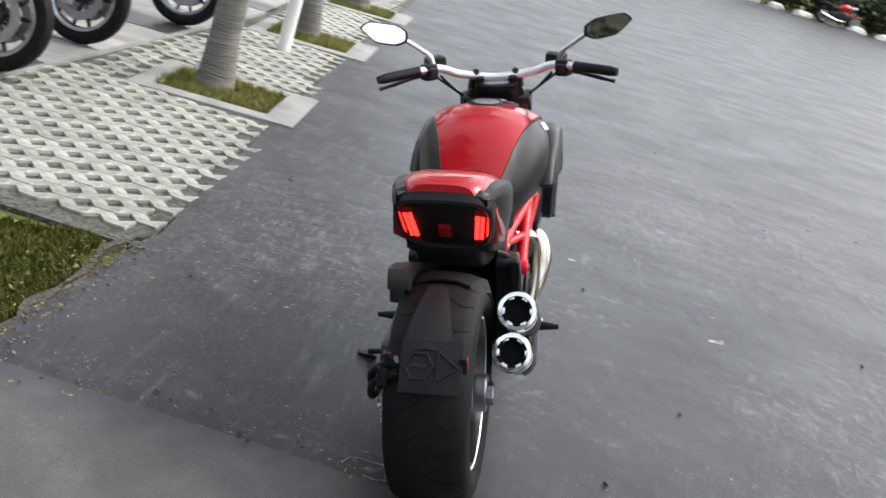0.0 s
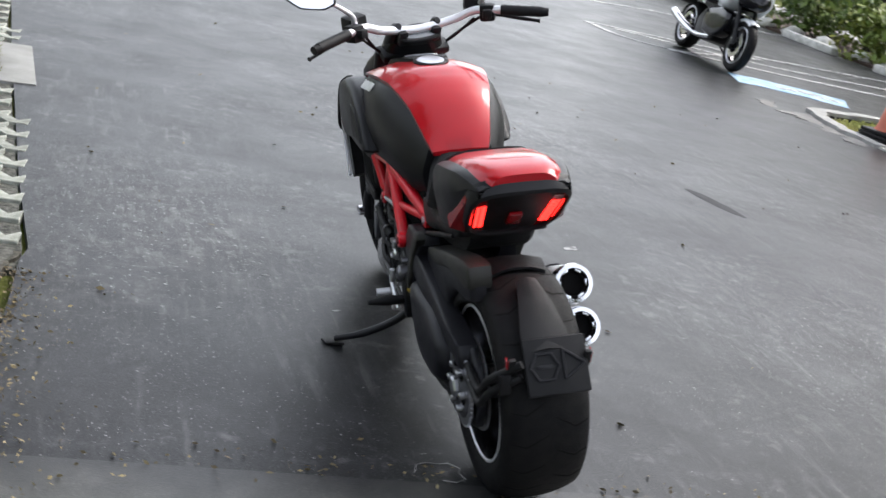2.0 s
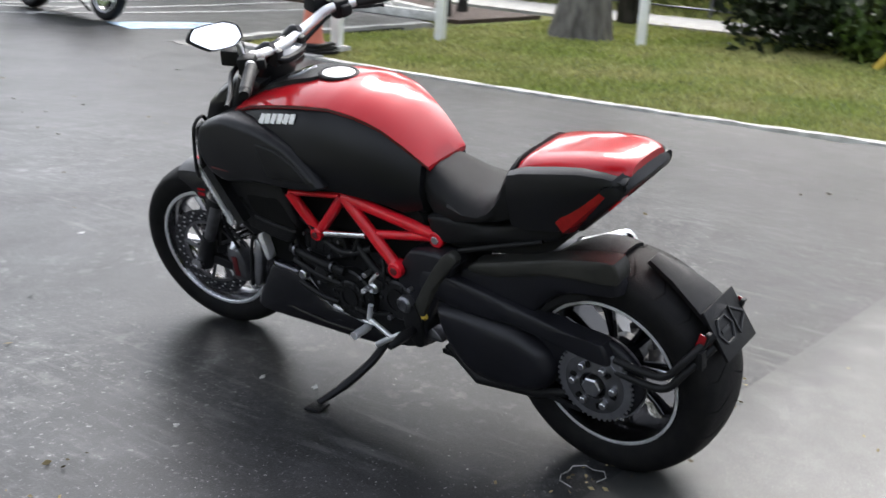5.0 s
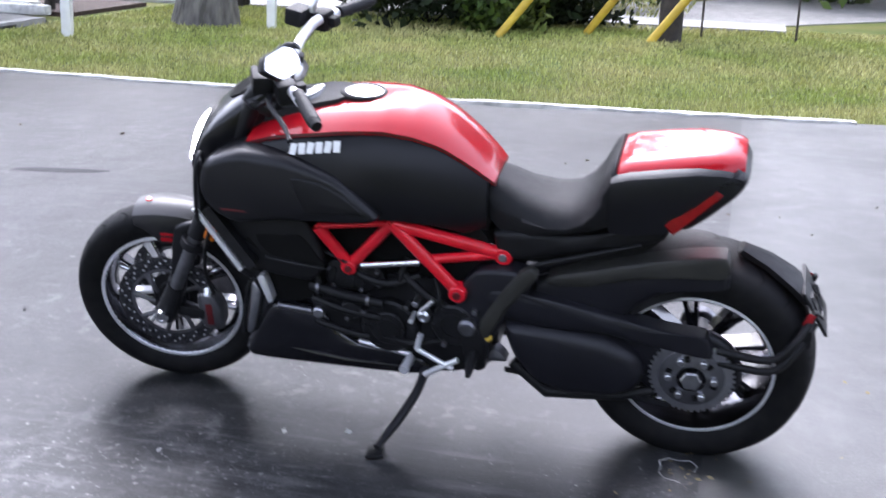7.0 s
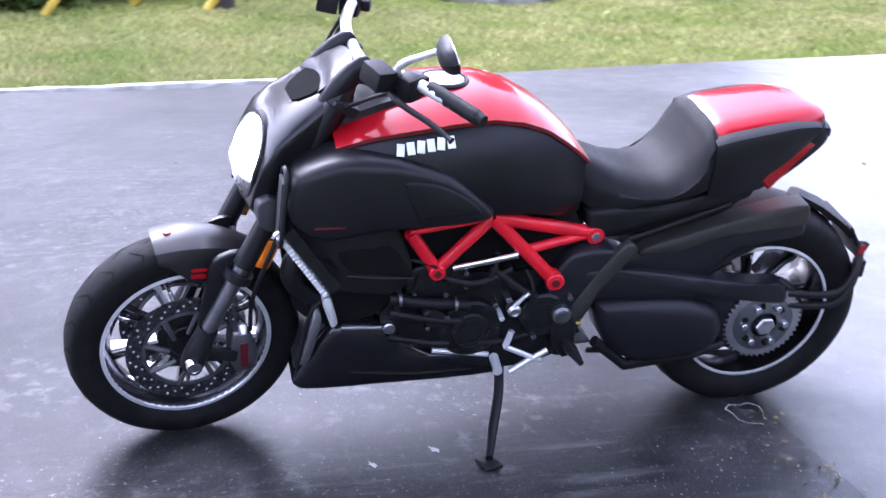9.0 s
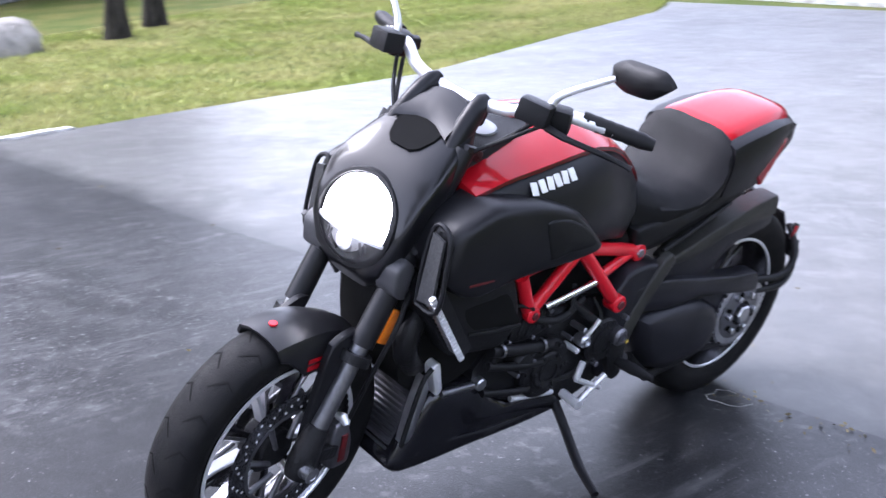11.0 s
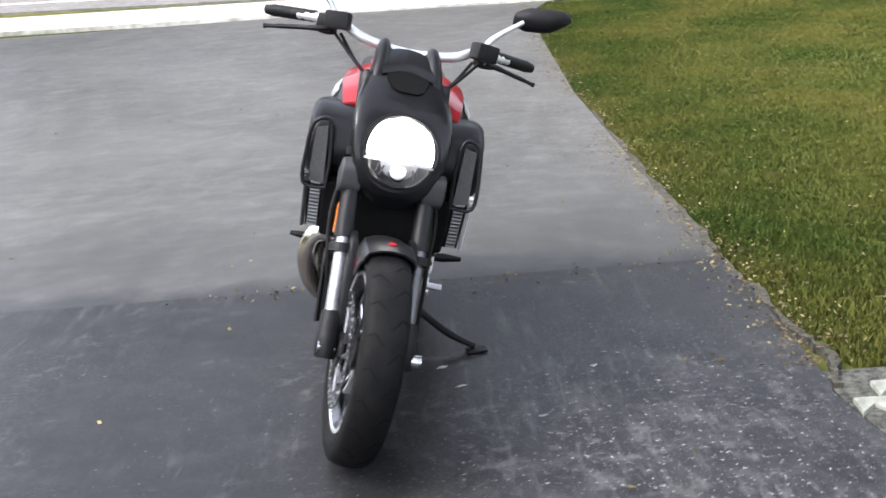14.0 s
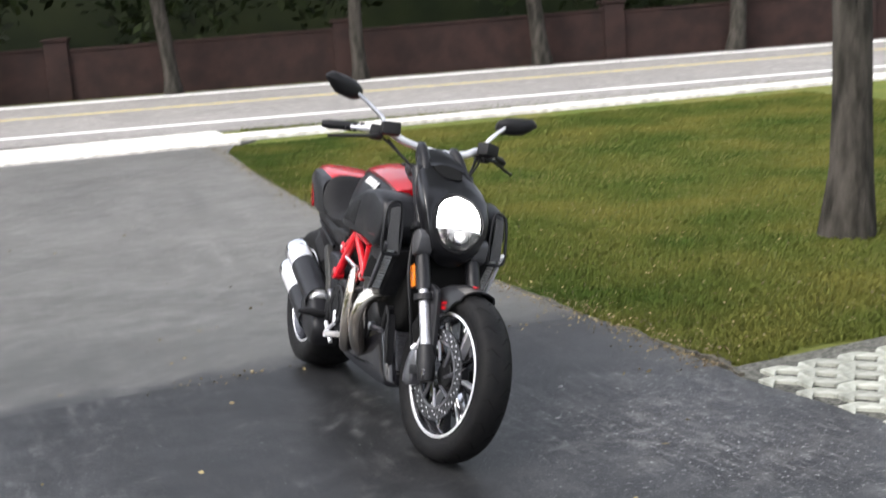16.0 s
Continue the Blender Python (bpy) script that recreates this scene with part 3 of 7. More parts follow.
def build_wheel(name, label, radius, half, rim_r, rim_half, spokes, at, m, parent):
    """A cast wheel: rim, with tyre, polished lips, spokes and hub under it, turned about its own axle."""
    place = m @ Matrix.Translation(at)
    bm = bmesh.new()
    lathe(bm, [(rim_r, -rim_half), (rim_r - 0.012, -rim_half), (rim_r - 0.03, -rim_half * 0.55), (rim_r - 0.034, 0), (rim_r - 0.03, rim_half * 0.55), (rim_r - 0.012, rim_half), (rim_r, rim_half)], seg=64)
    rim = part(name, bm, RIM_METAL, parent, label, place)
    bm = bmesh.new()
    w, R = half, radius
    prof = [(rim_r - 0.002, -rim_half + 0.004), (rim_r + 0.018, -rim_half - 0.008), (rim_r + (R - rim_r) * 0.42, -w), (rim_r + (R - rim_r) * 0.68, -w * 0.94)]
    for k in range(9):
        a = -1 + 2 * k / 8
        prof.append((R - (R - rim_r) * 0.26 * abs(a * 0.86) ** 2.2, w * 0.86 * a))
    prof += [(r, -h) for r, h in reversed(prof[:4])]
    lathe(bm, prof, seg=72)
    part("tyre", bm, RUBBER, rim, "black wide road tyre")
    bm = bmesh.new()
    for k in range(22):
        a0 = 2 * math.pi * k / 22
        for sg in (-1, 1):
            pts = []
            for s in range(6):
                h = sg * w * (0.10 + 0.15 * s)
                r = R - (R - rim_r) * 0.26 * abs(h / w) ** 2.2 + 0.0004
                a = a0 + (0.14 if sg > 0 else 0.0) + 0.035 * s - 0.05 * max(0, s - 3)
                pts.append((h, r * math.cos(a), r * math.sin(a)))
            p = [Vector(v) for v in pts]
            rings = []
            for i, v in enumerate(p):
                d = (p[min(i + 1, 5)] - p[max(i - 1, 0)]).normalized()
                nrm = Vector((0, v.y, v.z)).normalized()
                s2 = d.cross(nrm).normalized() * (0.0032 * (1 - abs(i - 2.5) / 4))
                rings.append([v + s2, v - s2, v - s2 - nrm * 0.003, v + s2 - nrm * 0.003])
            loft(bm, rings)
    tagged(part("tread_pattern", bm, GROOVE_SHADE, rim), kind="stuff")
    for sg in (-1, 1):
        bm = bmesh.new()
        h = sg * (rim_half + 0.002)
        lathe(bm, [(rim_r - 0.001, h), (rim_r - (0.010 if half < 0.1 else 0.008), h + sg * 0.001), (rim_r - (0.015 if half < 0.1 else 0.012), h - sg * 0.006), (rim_r - 0.001, h - sg * 0.006)], seg=72)
        part("rim_lip", bm, SILVER, rim, "polished rim lip")
    bm = bmesh.new()
    rod(bm, (0, 0, 0), 0.048, -rim_half * 0.8, rim_half * 0.8, 24)
    lathe(bm, [(0.048, -0.02), (0.075, -0.014), (0.075, 0.014), (0.048, 0.02)], seg=32)
    part("hub", bm, CAST, rim)
    bm = bmesh.new()
    sh = rim_half * 0.32
    rings = []
    fat = 1.0 if half < 0.1 else 1.25
    for s, wide, deep in ((0.045, 0.016 * fat, 0.9), (0.09, 0.012 * fat, 1.0), (0.15, 0.010 * fat, 1.0), (rim_r - 0.032, 0.013 * fat, 1.25)):
        rings.append([(-sh * deep, s, -wide / 2), (-sh * deep, s, wide / 2), (sh * deep, s, wide / 2), (sh * deep, s, -wide / 2)])
    loft(bm, rings)
    bmesh.ops.bevel(bm, geom=bm.edges[:], offset=0.002, segments=1, affect="EDGES")
    me = finish(bm, "spoke", SILVER)
    me_dark = me.copy()
    me_dark.materials[0] = CHROME
    me_black = me.copy()
    me_black.materials[0] = BLACK_GLOSS
    for k in range(spokes):
        a = 360 / spokes * k + (9 if k % 2 else -3)
        ob = new("spoke", ((me, me_dark, me_black)[k % 3] if half < 0.1 else (me_dark if k % 4 == 0 else me_black)))
        ob.parent = rim
        ob.matrix_basis = pose(0, 0, 0, a, 0, 0)
    return rim


front_wheel = build_wheel("front_wheel", "front wheel with a polished rim and slim spokes", 0.310, 0.062, 0.226, 0.048, 18, FRONT, STEER, bike)
rear_wheel = build_wheel("rear_wheel", "rear wheel with a polished rim and dark spokes", 0.327, 0.120, 0.222, 0.104, 16, REAR, Matrix(), bike)
for sg in (-1, 1):
    bm = bmesh.new()
    x = sg * 0.066
    lathe(bm, [(0.163, x - 0.0025), (0.163, x + 0.0025), (0.122, x + 0.0025), (0.122, x - 0.0025)], seg=64)
    disc = part("brake_disc", bm, DISC_FRONT, front_wheel, "drilled steel brake disc")
    bm = bmesh.new()
    lathe(bm, [(0.122, x - 0.003), (0.122, x + 0.003), (0.112, x + 0.003), (0.112, x - 0.003)], seg=48)
    part("disc_carrier", bm, ALU_DARK, front_wheel)
    for k in range(8):
        a = 2 * math.pi * k / 8
        bm = bmesh.new()
        tube(bm, [(x, 0.05 * math.cos(a), 0.05 * math.sin(a)), (x, 0.118 * math.cos(a + 0.25), 0.118 * math.sin(a + 0.25))], [0.006, 0.008], 8)
        part("carrier_arm", bm, ALU_DARK, front_wheel)
    bm = bmesh.new()
    for k in range(54):
        a = 2 * math.pi * k / 54
        r = 0.131 + 0.011 * (k % 3)
        rod(bm, (x, r * math.cos(a), r * math.sin(a)), 0.0038, -0.0032, 0.0032, 6, 0.0003)
    tagged(part("drill_pattern", bm, SILVER, front_wheel), kind="stuff")
    bm = bmesh.new()
    panel(bm, [(1.437, 0.24), (1.432, 0.305), (1.457, 0.365), (1.497, 0.37), (1.507, 0.305), (1.492, 0.24)], sg * 0.05, sg * 0.108, 0.012, 0.012)
    bm.transform(STEER)
    cal = part("brake_caliper", bm, ALU_DARK, bike, "grey radial brake caliper")
    if sg < 0:
        bm = bmesh.new()
        box(bm, (-0.1125, 1.469, 0.300), (0.004, 0.020, 0.075), None, 0.001)
        bm.transform(STEER)
        part("caliper_mark", bm, DARK_RED, cal, "dark red bar on the caliper")
    bm = bmesh.new()
    tube(bm, [(sg * 0.080, 1.470, 0.372), (sg * 0.098, 1.470, 0.378), (sg * 0.112, 1.470, 0.366)], [0.010, 0.013, 0.008], 10)
    bm.transform(STEER)
    part("bleed_union", bm, SILVER, cal, "bright brake hose union")
    bm = bmesh.new()
    rod(bm, FRONT, 0.020, sg * 0.085 if sg > 0 else -0.155, 0.135 if sg > 0 else -0.085, 18)
    cap = 0.136 if sg > 0 else 0.156
    lathe(bm, [(0.020, sg * cap), (0.012, sg * cap), (0.012, sg * (cap - 0.008)), (0.020, sg * (cap - 0.008))], FRONT, 18)
    bm.transform(STEER)
    part("axle_nut", bm, CHROME, bike, "bright axle end")
    # fork leg
    bm = bmesh.new()
    x = sg * 0.108
    tube(bm, [(x, 1.245, 1.015), (x, 1.335, 0.85), (x, 1.468, 0.585)], [0.026, 0.026, 0.028], 20)
    bm.transform(STEER)
    leg = part("fork_leg", bm, BLACK_SATIN, bike, "black upside-down fork tube")
    bm = bmesh.new()
    tube(bm, [(x, 1.461, 0.60), (x, 1.575, 0.37)], 0.0205, 18)
    bm.transform(STEER)
    # twin stanchions: the right's light and the left's shade put into the metal
    part("stanchion", bm, DISC if sg > 0 else ALU_DARK, leg, "fork stanchion, given a lighter metal on the right")
    bm = bmesh.new()
    tube(bm, curve_pts([(x, 1.56, 0.40), (x, 1.59, 0.335), (x, 1.61, 0.28)], 3), [0.027, 0.029, 0.031, 0.033, 0.034, 0.032, 0.028], 14)
    box(bm, (x - sg * 0.005, 1.53, 0.305), (0.022, 0.09, 0.035), pose(0, 0, 0, 12, 0, 0), 0.006)
    bm.transform(STEER)
    part("axle_clamp", bm, CAST, leg)
    bm = bmesh.new()
    box(bm, (sg * 0.129, 1.410, 0.624), (0.014, 0.034, 0.086), pose(0, 0, 0, 24, 0, 0), 0.006)
    bm.transform(STEER)
    part("side_reflector", bm, ORANGE, leg, "amber side reflector")
    bm = bmesh.new()
    lathe(bm, [(0.024, -0.012), (0.038, -0.012), (0.038, 0.012), (0.024, 0.012)], (0, 0, 0), 20, "z")
    bm.transform(STEER @ Matrix.Translation((x, 1.482, 0.558)) @ pose(0, 0, 0, 24, 0, 0))
    part("fork_collar", bm, CAST, leg)
    bm = bmesh.new()
    tube(bm, curve_pts([(sg * 0.10, 1.30, 0.86), (sg * 0.15, 1.40, 0.66), (sg * 0.135, 1.45, 0.50), (sg * 0.10, 1.45, 0.37)], 6), 0.006, 8)
    bm.transform(STEER)
    part("brake_hose", bm, BLACK_PLASTIC, bike)
for z, y, name in ((1.005, 1.222, "top_clamp"), (0.80, 1.35, "bottom_clamp")):
    bm = bmesh.new()
    box(bm, (0, y, z), (0.25 if z > 0.9 else 0.29, 0.07, 0.03), pose(0, 0, 0, 24, 0, 0), 0.012)
    bm.transform(STEER)
    part(name, bm, CAST, bike, "black fork clamp")

# front mudguard
bm = bmesh.new()
rings = []
for k in range(13):
    a = radians(77 + 49 * k / 12)
    half = 0.077 * (0.80 + 0.2 * math.sin(math.pi * min(1, (k + 3) / 12)))
    low = 0.288 - 0.066 * min(1.0, max(0, k - 0.6) / 3.4) ** 0.8
    outer = [(-half, low), (-half, 0.292), (-half * 0.86, 0.313), (-half * 0.45, 0.325), (0, 0.329), (half * 0.45, 0.325), (half * 0.86, 0.313), (half, 0.292), (half, low)]
    inner = [(x * 0.94, r - 0.006) for x, r in reversed(outer)]
    rings.append([(x, FRONT.y + r * math.cos(a), FRONT.z + r * math.sin(a)) for x, r in outer + inner])
loft(bm, rings)
bm.transform(STEER)
guard = part("front_mudguard", bm, GUARD, bike, "satin black front mudguard with a red side stripe")
for sg in (-1, 1):
    bm = bmesh.new()
    for r0, r1 in ((0.230, 0.243), (0.250, 0.259)):
        a0, a1 = radians(93), radians(118)
        rings = []
        for k in range(9):
            a = a0 + (a1 - a0) * k / 8
            q = 0.077 * (0.80 + 0.2 * math.sin(math.pi * min(1, ((math.degrees(a) - 77) / 49 * 12 + 3) / 12))) + 0.0015
            rings.append([(sg * q, FRONT.y + r * math.cos(a), FRONT.z + r * math.sin(a)) for r in (r0, r1)] + [(sg * (q - 0.003), FRONT.y + r * math.cos(a), FRONT.z + r * math.sin(a)) for r in (r1, r0)])
        loft(bm, rings)
    bm.transform(STEER)
    part("stripe", bm, RED, guard, "red stripe")
    bm = bmesh.new()
    panel(bm, [(1.46, 0.61), (1.54, 0.595), (1.57, 0.47), (1.59, 0.35), (1.55, 0.35), (1.52, 0.46)], sg * 0.075, sg * 0.094, 0.008, 0.006)
    bm.transform(STEER)
    part("mudguard_stay", bm, BLACK_SATIN, guard)
bm = bmesh.new()
rod(bm, (0, 0, 0), 0.010, -0.002, 0.002, 16, 0.0005)
bm.transform(STEER @ Matrix.Translation((0, 1.640, 0.6385)) @ pose(0, 0, 0, -6, 90, 0))
part("badge", bm, RED_FRAME, guard, "small round red badge")

# headlamp and nose cowl
NOSE = [(1.440, 0.715, 0.058, 0.010, 0.05), (1.446, 0.748, 0.098, 0.010, 0.07), (1.440, 0.805, 0.124, 0.010, 0.10), (1.424, 0.862, 0.136, 0.010, 0.12), (1.385, 0.920, 0.142, 0.022, 0.12), (1.335, 0.956, 0.138, 0.030, 0.11), (1.275, 0.994, 0.124, 0.032, 0.09), (1.225, 1.030, 0.108, 0.026, 0.06), (1.195, 1.054, 0.092, 0.014, 0.02)]
bm = bmesh.new()
rings = []
for y, z, hw, hf, hb in NOSE:
    ring = []
    for k in range(32):
        a = 2 * math.pi * k / 32
        cx, cn = math.cos(a), math.sin(a)
        x = hw * math.copysign(abs(cx) ** 0.6, cx)
        n = (hf if cn > 0 else hb) * math.copysign(abs(cn) ** 0.8, cn)
        ring.append((x, y + 0.65 * n, z + 0.76 * n))
    rings.append(ring)
loft(bm, rings)
bm.transform(STEER)
cowl = part("nose_cowl", bm, BLACK_COWL, bike, "satin black nose cowl")
# lies on the cowl, not sunk; near-black colour stands in for the scoop's shade
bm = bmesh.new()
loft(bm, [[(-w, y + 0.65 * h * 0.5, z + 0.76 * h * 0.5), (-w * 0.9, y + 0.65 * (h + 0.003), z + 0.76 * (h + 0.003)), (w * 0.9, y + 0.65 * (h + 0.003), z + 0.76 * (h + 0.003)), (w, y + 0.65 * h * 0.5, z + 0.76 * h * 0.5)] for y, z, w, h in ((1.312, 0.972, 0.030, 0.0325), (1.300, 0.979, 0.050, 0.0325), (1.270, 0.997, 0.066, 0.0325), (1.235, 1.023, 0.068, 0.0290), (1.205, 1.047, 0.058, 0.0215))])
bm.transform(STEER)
part("cowl_scoop", bm, GROOVE_SHADE, cowl, "scoop with its inner shade painted near black")
for sg in (-1, 1):
    bm = bmesh.new()
    rings = []
    for y, z, w, d, hx in ((1.290, 0.985, 0.014, 0.010, 0.090), (1.258, 1.015, 0.021, 0.026, 0.085), (1.225, 1.048, 0.024, 0.030, 0.080), (1.192, 1.080, 0.023, 0.029, 0.076), (1.168, 1.101, 0.018, 0.024, 0.073), (1.152, 1.110, 0.010, 0.012, 0.071)):
        rings.append([(sg * hx + w * math.cos(a), y + 0.65 * d * math.sin(a), z + 0.76 * d * math.sin(a)) for a in (2 * math.pi * k / 14 for k in range(14))])
    loft(bm, rings)
    bm.transform(STEER)
    part("cowl_horn", bm, BLACK_SATIN, cowl, "black raised cowl edge")
bm = bmesh.new()
loft(bm, [[(x, y + d * (1.1 if y > 1.23 else 0.6), z - d * 0.7) for y, z in ((1.268, 1.040), (1.262, 1.050), (1.225, 1.078), (1.190, 1.096), (1.178, 1.088), (1.215, 1.066), (1.250, 1.042))] for x, d in ((-0.078, 0.012), (-0.055, 0.004), (-0.03, -0.006), (0, -0.010), (0.03, -0.006), (0.055, 0.004), (0.078, 0.012))])
bm.transform(STEER)
part("cowl_bridge", bm, BLACK_COWL, cowl, "dark visor panel bridging the cowl")


def lens(bm, z0, z1, push=0.0, thin=0.0):
    """A slice of the domed lamp glass between two heights of a unit dome."""
    n, rows = 28, []
    for k in range(9):
        v = z0 + (z1 - z0) * k / 8
        rr = math.sqrt(max(0.0, 1 - v * v))
        row = []
        for i in range(n + 1):
            a = math.pi * i / n
            x, y = math.cos(a) * rr, math.sin(a) * rr
            row.append(bm.verts.new((0.102 * x, 0.046 * y + push, 0.100 * v)))
        rows.append(row)
    for a, b in zip(rows, rows[1:]):
        for i in range(n):
            bm.faces.new((a[i], a[i + 1], b[i + 1], b[i]))
    return bm


LAMP = STEER @ Matrix.Translation((0, 1.420, 0.840)) @ pose(0, 0, 0, 14, 0, 0)
bm = bmesh.new()
lens(bm, -0.22, 0.995)
bm.transform(LAMP)
lamp = part("headlamp", bm, LAMP_ON, bike, "round headlamp with its upper half lit white")
bm = bmesh.new()
lens(bm, -0.995, -0.30)
bm.transform(LAMP)
part("lower_lens", bm, GLASS, lamp, "clear lower headlamp lens")
bm = bmesh.new()
tube(bm, [(0, 0.012, -0.055), (0, 0.026, -0.053), (0, 0.030, -0.052)], [0.024, 0.022, 0.012], 20)
lens(bm, -0.97, -0.28, -0.018)
bm.transform(LAMP)
part("reflector", bm, DISC, lamp, "chrome reflector behind the lens")
for sg in (-1, 1):
    for k in range(3):
        bm = bmesh.new()
        x = sg * (0.040 + 0.013 * k)
        tube(bm, [(x + sg * 0.004 * i, 0.046 * math.sqrt(max(0.02, 1 - (x / 0.102) ** 2 - (z / 0.100) ** 2)) - 0.0165, z) for i, z in enumerate((-0.040, -0.055, -0.070 + 0.004 * k))], [0.003, 0.0035, 0.002], 8)
        bm.transform(LAMP)
        part("reflector_rib", bm, GREY_PLASTIC, lamp, "grey rib in the reflector")
bm = bmesh.new()
box(bm, (0.020, 0.030, -0.078), (0.012, 0.004, 0.007), None, 0.001)
bm.transform(LAMP)
part("sensor", bm, BLACK_PLASTIC, lamp)
bm = bmesh.new()
rings = []
for i in range(25):
    a = math.pi * i / 24
    x, y = math.cos(a) * 0.107, math.sin(a) * 0.050
    rings.append([(x, y, -0.024), (x, y, -0.031), (x * 0.94, y * 0.94, -0.031), (x * 0.94, y * 0.94, -0.024)])
loft(bm, rings)
bm.transform(LAMP)
part("lamp_divider", bm, SILVER, lamp, "bright trim bar across the lamp")
bm = bmesh.new()
rings = []
for i in range(33):
    a = 2 * math.pi * i / 32
    x, z = math.cos(a), math.sin(a)
    rings.append([(0.102 * x, 0.002, 0.100 * z), (0.105 * x, 0.026 - 0.016 * abs(z), 0.103 * z), (0.113 * x, 0.024 - 0.016 * abs(z), 0.111 * z), (0.119 * x, -0.02, 0.117 * z), (0.102 * x, -0.02, 0.100 * z)])
loft(bm, rings, cap=False)
bm.transform(LAMP)
part("lamp_bezel", bm, BLACK_PLASTIC, lamp)
for sg in (-1, 1):
    bm = bmesh.new()
    panel(bm, [(1.435, 0.72), (1.40, 0.70), (1.38, 0.77), (1.41, 0.80), (1.44, 0.78)], sg * 0.09, sg * 0.15, 0.008, 0.008)
    bm.transform(STEER)
    part("lamp_bracket", bm, GREY_PLASTIC, bike, "grey lamp bracket")

# handlebar and controls
bm = bmesh.new()
tube(bm, curve_pts([(-0.40, 1.005, 1.112), (-0.27, 1.082, 1.126), (-0.20, 1.125, 1.128), (-0.13, 1.155, 1.103), (0, 1.16, 1.088), (0.13, 1.155, 1.103), (0.20, 1.125, 1.128), (0.27, 1.082, 1.126), (0.40, 1.005, 1.112)], 6), 0.0145, 14)
bm.transform(STEER)
bar = part("handlebar", bm, SILVER, bike, "silver tapered handlebar")
for sg in (-1, 1):
    def put(name, bm_, material, label="", parent=bike):
        bm_.transform(STEER)
        return part(name, bm_, material, parent, label)

    bm = bmesh.new()
    box(bm, (sg * 0.060, 1.16, 1.070), (0.034, 0.045, 0.055), pose(0, 0, 0, 20, 0, 0), 0.01)
    put("bar_riser", bm, BLACK_SATIN, "black bar riser", bar)
    bm = bmesh.new()
    pts = [(sg * (0.275 + 0.0105 * k), 1.0725 - 0.0057 * k, 1.1275 - 0.0013 * k) for k in range(13)]
    tube(bm, pts, [0.0175 + 0.0012 * (k % 2) for k in range(13)], 14)
    rod_m = (Vector(pts[-1]) - Vector(pts[0])).normalized()
    tube(bm, [Vector(pts[-1]), Vector(pts[-1]) + rod_m * 0.02], [0.0165, 0.014], 12)
    put("grip", bm, BLACK_PLASTIC, "black rubber grip", bar)
    bm = bmesh.new()
    tube(bm, curve_pts([(sg * 0.235, 1.155, 1.11), (sg * 0.285, 1.145, 1.10), (sg * 0.36, 1.095, 1.082), (sg * 0.418, 1.066, 1.068)], 5), [0.0085] * 6 + [0.0072] * 6 + [0.006, 0.006, 0.006, 0.0085], 8)
    put("lever", bm, BLACK_SATIN if sg < 0 else BLACK_PLASTIC, "slim black hand lever", bar)
    bm = bmesh.new()
    box(bm, (sg * 0.220, 1.178, 1.140), (0.072, 0.055, 0.050), pose(0, 0, 0, 8, sg * 6, -sg * 18), 0.008)
    put("reservoir", bm, BLACK_PLASTIC, "black fluid reservoir", bar)
    bm = bmesh.new()
    box(bm, (sg * 0.242, 1.112, 1.118), (0.055, 0.055, 0.060), pose(0, 0, 0, 0, 0, -sg * 28), 0.014)
    box(bm, (sg * 0.225, 1.075, 1.12), (0.03, 0.025, 0.03), pose(0, 0, 0, 0, 0, -sg * 28), 0.006)
    put("switch_box", bm, BLACK_PLASTIC, "black switch housing", bar)
    bm = bmesh.new()
    tube(bm, curve_pts([(sg * 0.230, 1.14, 1.145), (sg * 0.245, 1.128, 1.18), (sg * 0.335, 1.085, 1.246)], 4), [0.011, 0.0105, 0.010, 0.0095, 0.009, 0.0085, 0.008, 0.0075, 0.007], 10)
    stem = put("mirror", bm, SILVER if sg < 0 else ALU, "silver mirror stalk", bike)
    shape = [(-0.075, -0.012), (-0.045, -0.037), (0.02, -0.04), (0.075, 0.002), (0.055, 0.036), (-0.03, 0.044), (-0.068, 0.026)]
    fine = []
    for i in range(7):
        p = [Vector((*shape[(i + j) % 7], 0)) for j in (-1, 0, 1, 2)]
        for k in range(4):
            s = k / 4
            v = 0.5 * (2 * p[1] + (p[2] - p[0]) * s + (2 * p[0] - 5 * p[1] + 4 * p[2] - p[3]) * s * s + (3 * p[1] - p[0] - 3 * p[2] + p[3]) * s ** 3)
            v = p[1].lerp(p[2], s).lerp(v, 0.4)
            fine.append((v.x * 1.13, v.y * 0.84))
    shape = fine
    mm = Matrix.Translation((sg * 0.395, 1.075, 1.262)) @ pose(0, 0, 0, -20 if sg < 0 else -1, 0, sg * 10) @ pose(0, 0, 0, 0, -sg * 12, 0)
    bm = bmesh.new()
    rings = []
    for y, f in ((0.0, 1.0), (-0.006, 1.04), (-0.006, 1.06), (0.006, 1.05), (0.016, 0.93), (0.024, 0.72), (0.029, 0.42), (0.031, 0.12)):
        rings.append([(sg * x * f, y, z * f) for x, z in shape])
    loft(bm, rings)
    bm.transform(mm)
    put("mirror_shell", bm, BLACK_PLASTIC, "black pointed oval mirror shell", stem)
    bm = bmesh.new()
    loft(bm, [[(sg * x * 0.97, -0.0075, z * 0.97) for x, z in shape], [(sg * x * 0.97, -0.004, z * 0.97) for x, z in shape]])
    bm.transform(mm)
    put("mirror_face", bm, MIRROR, "mirror glass", stem)
    bm = bmesh.new()
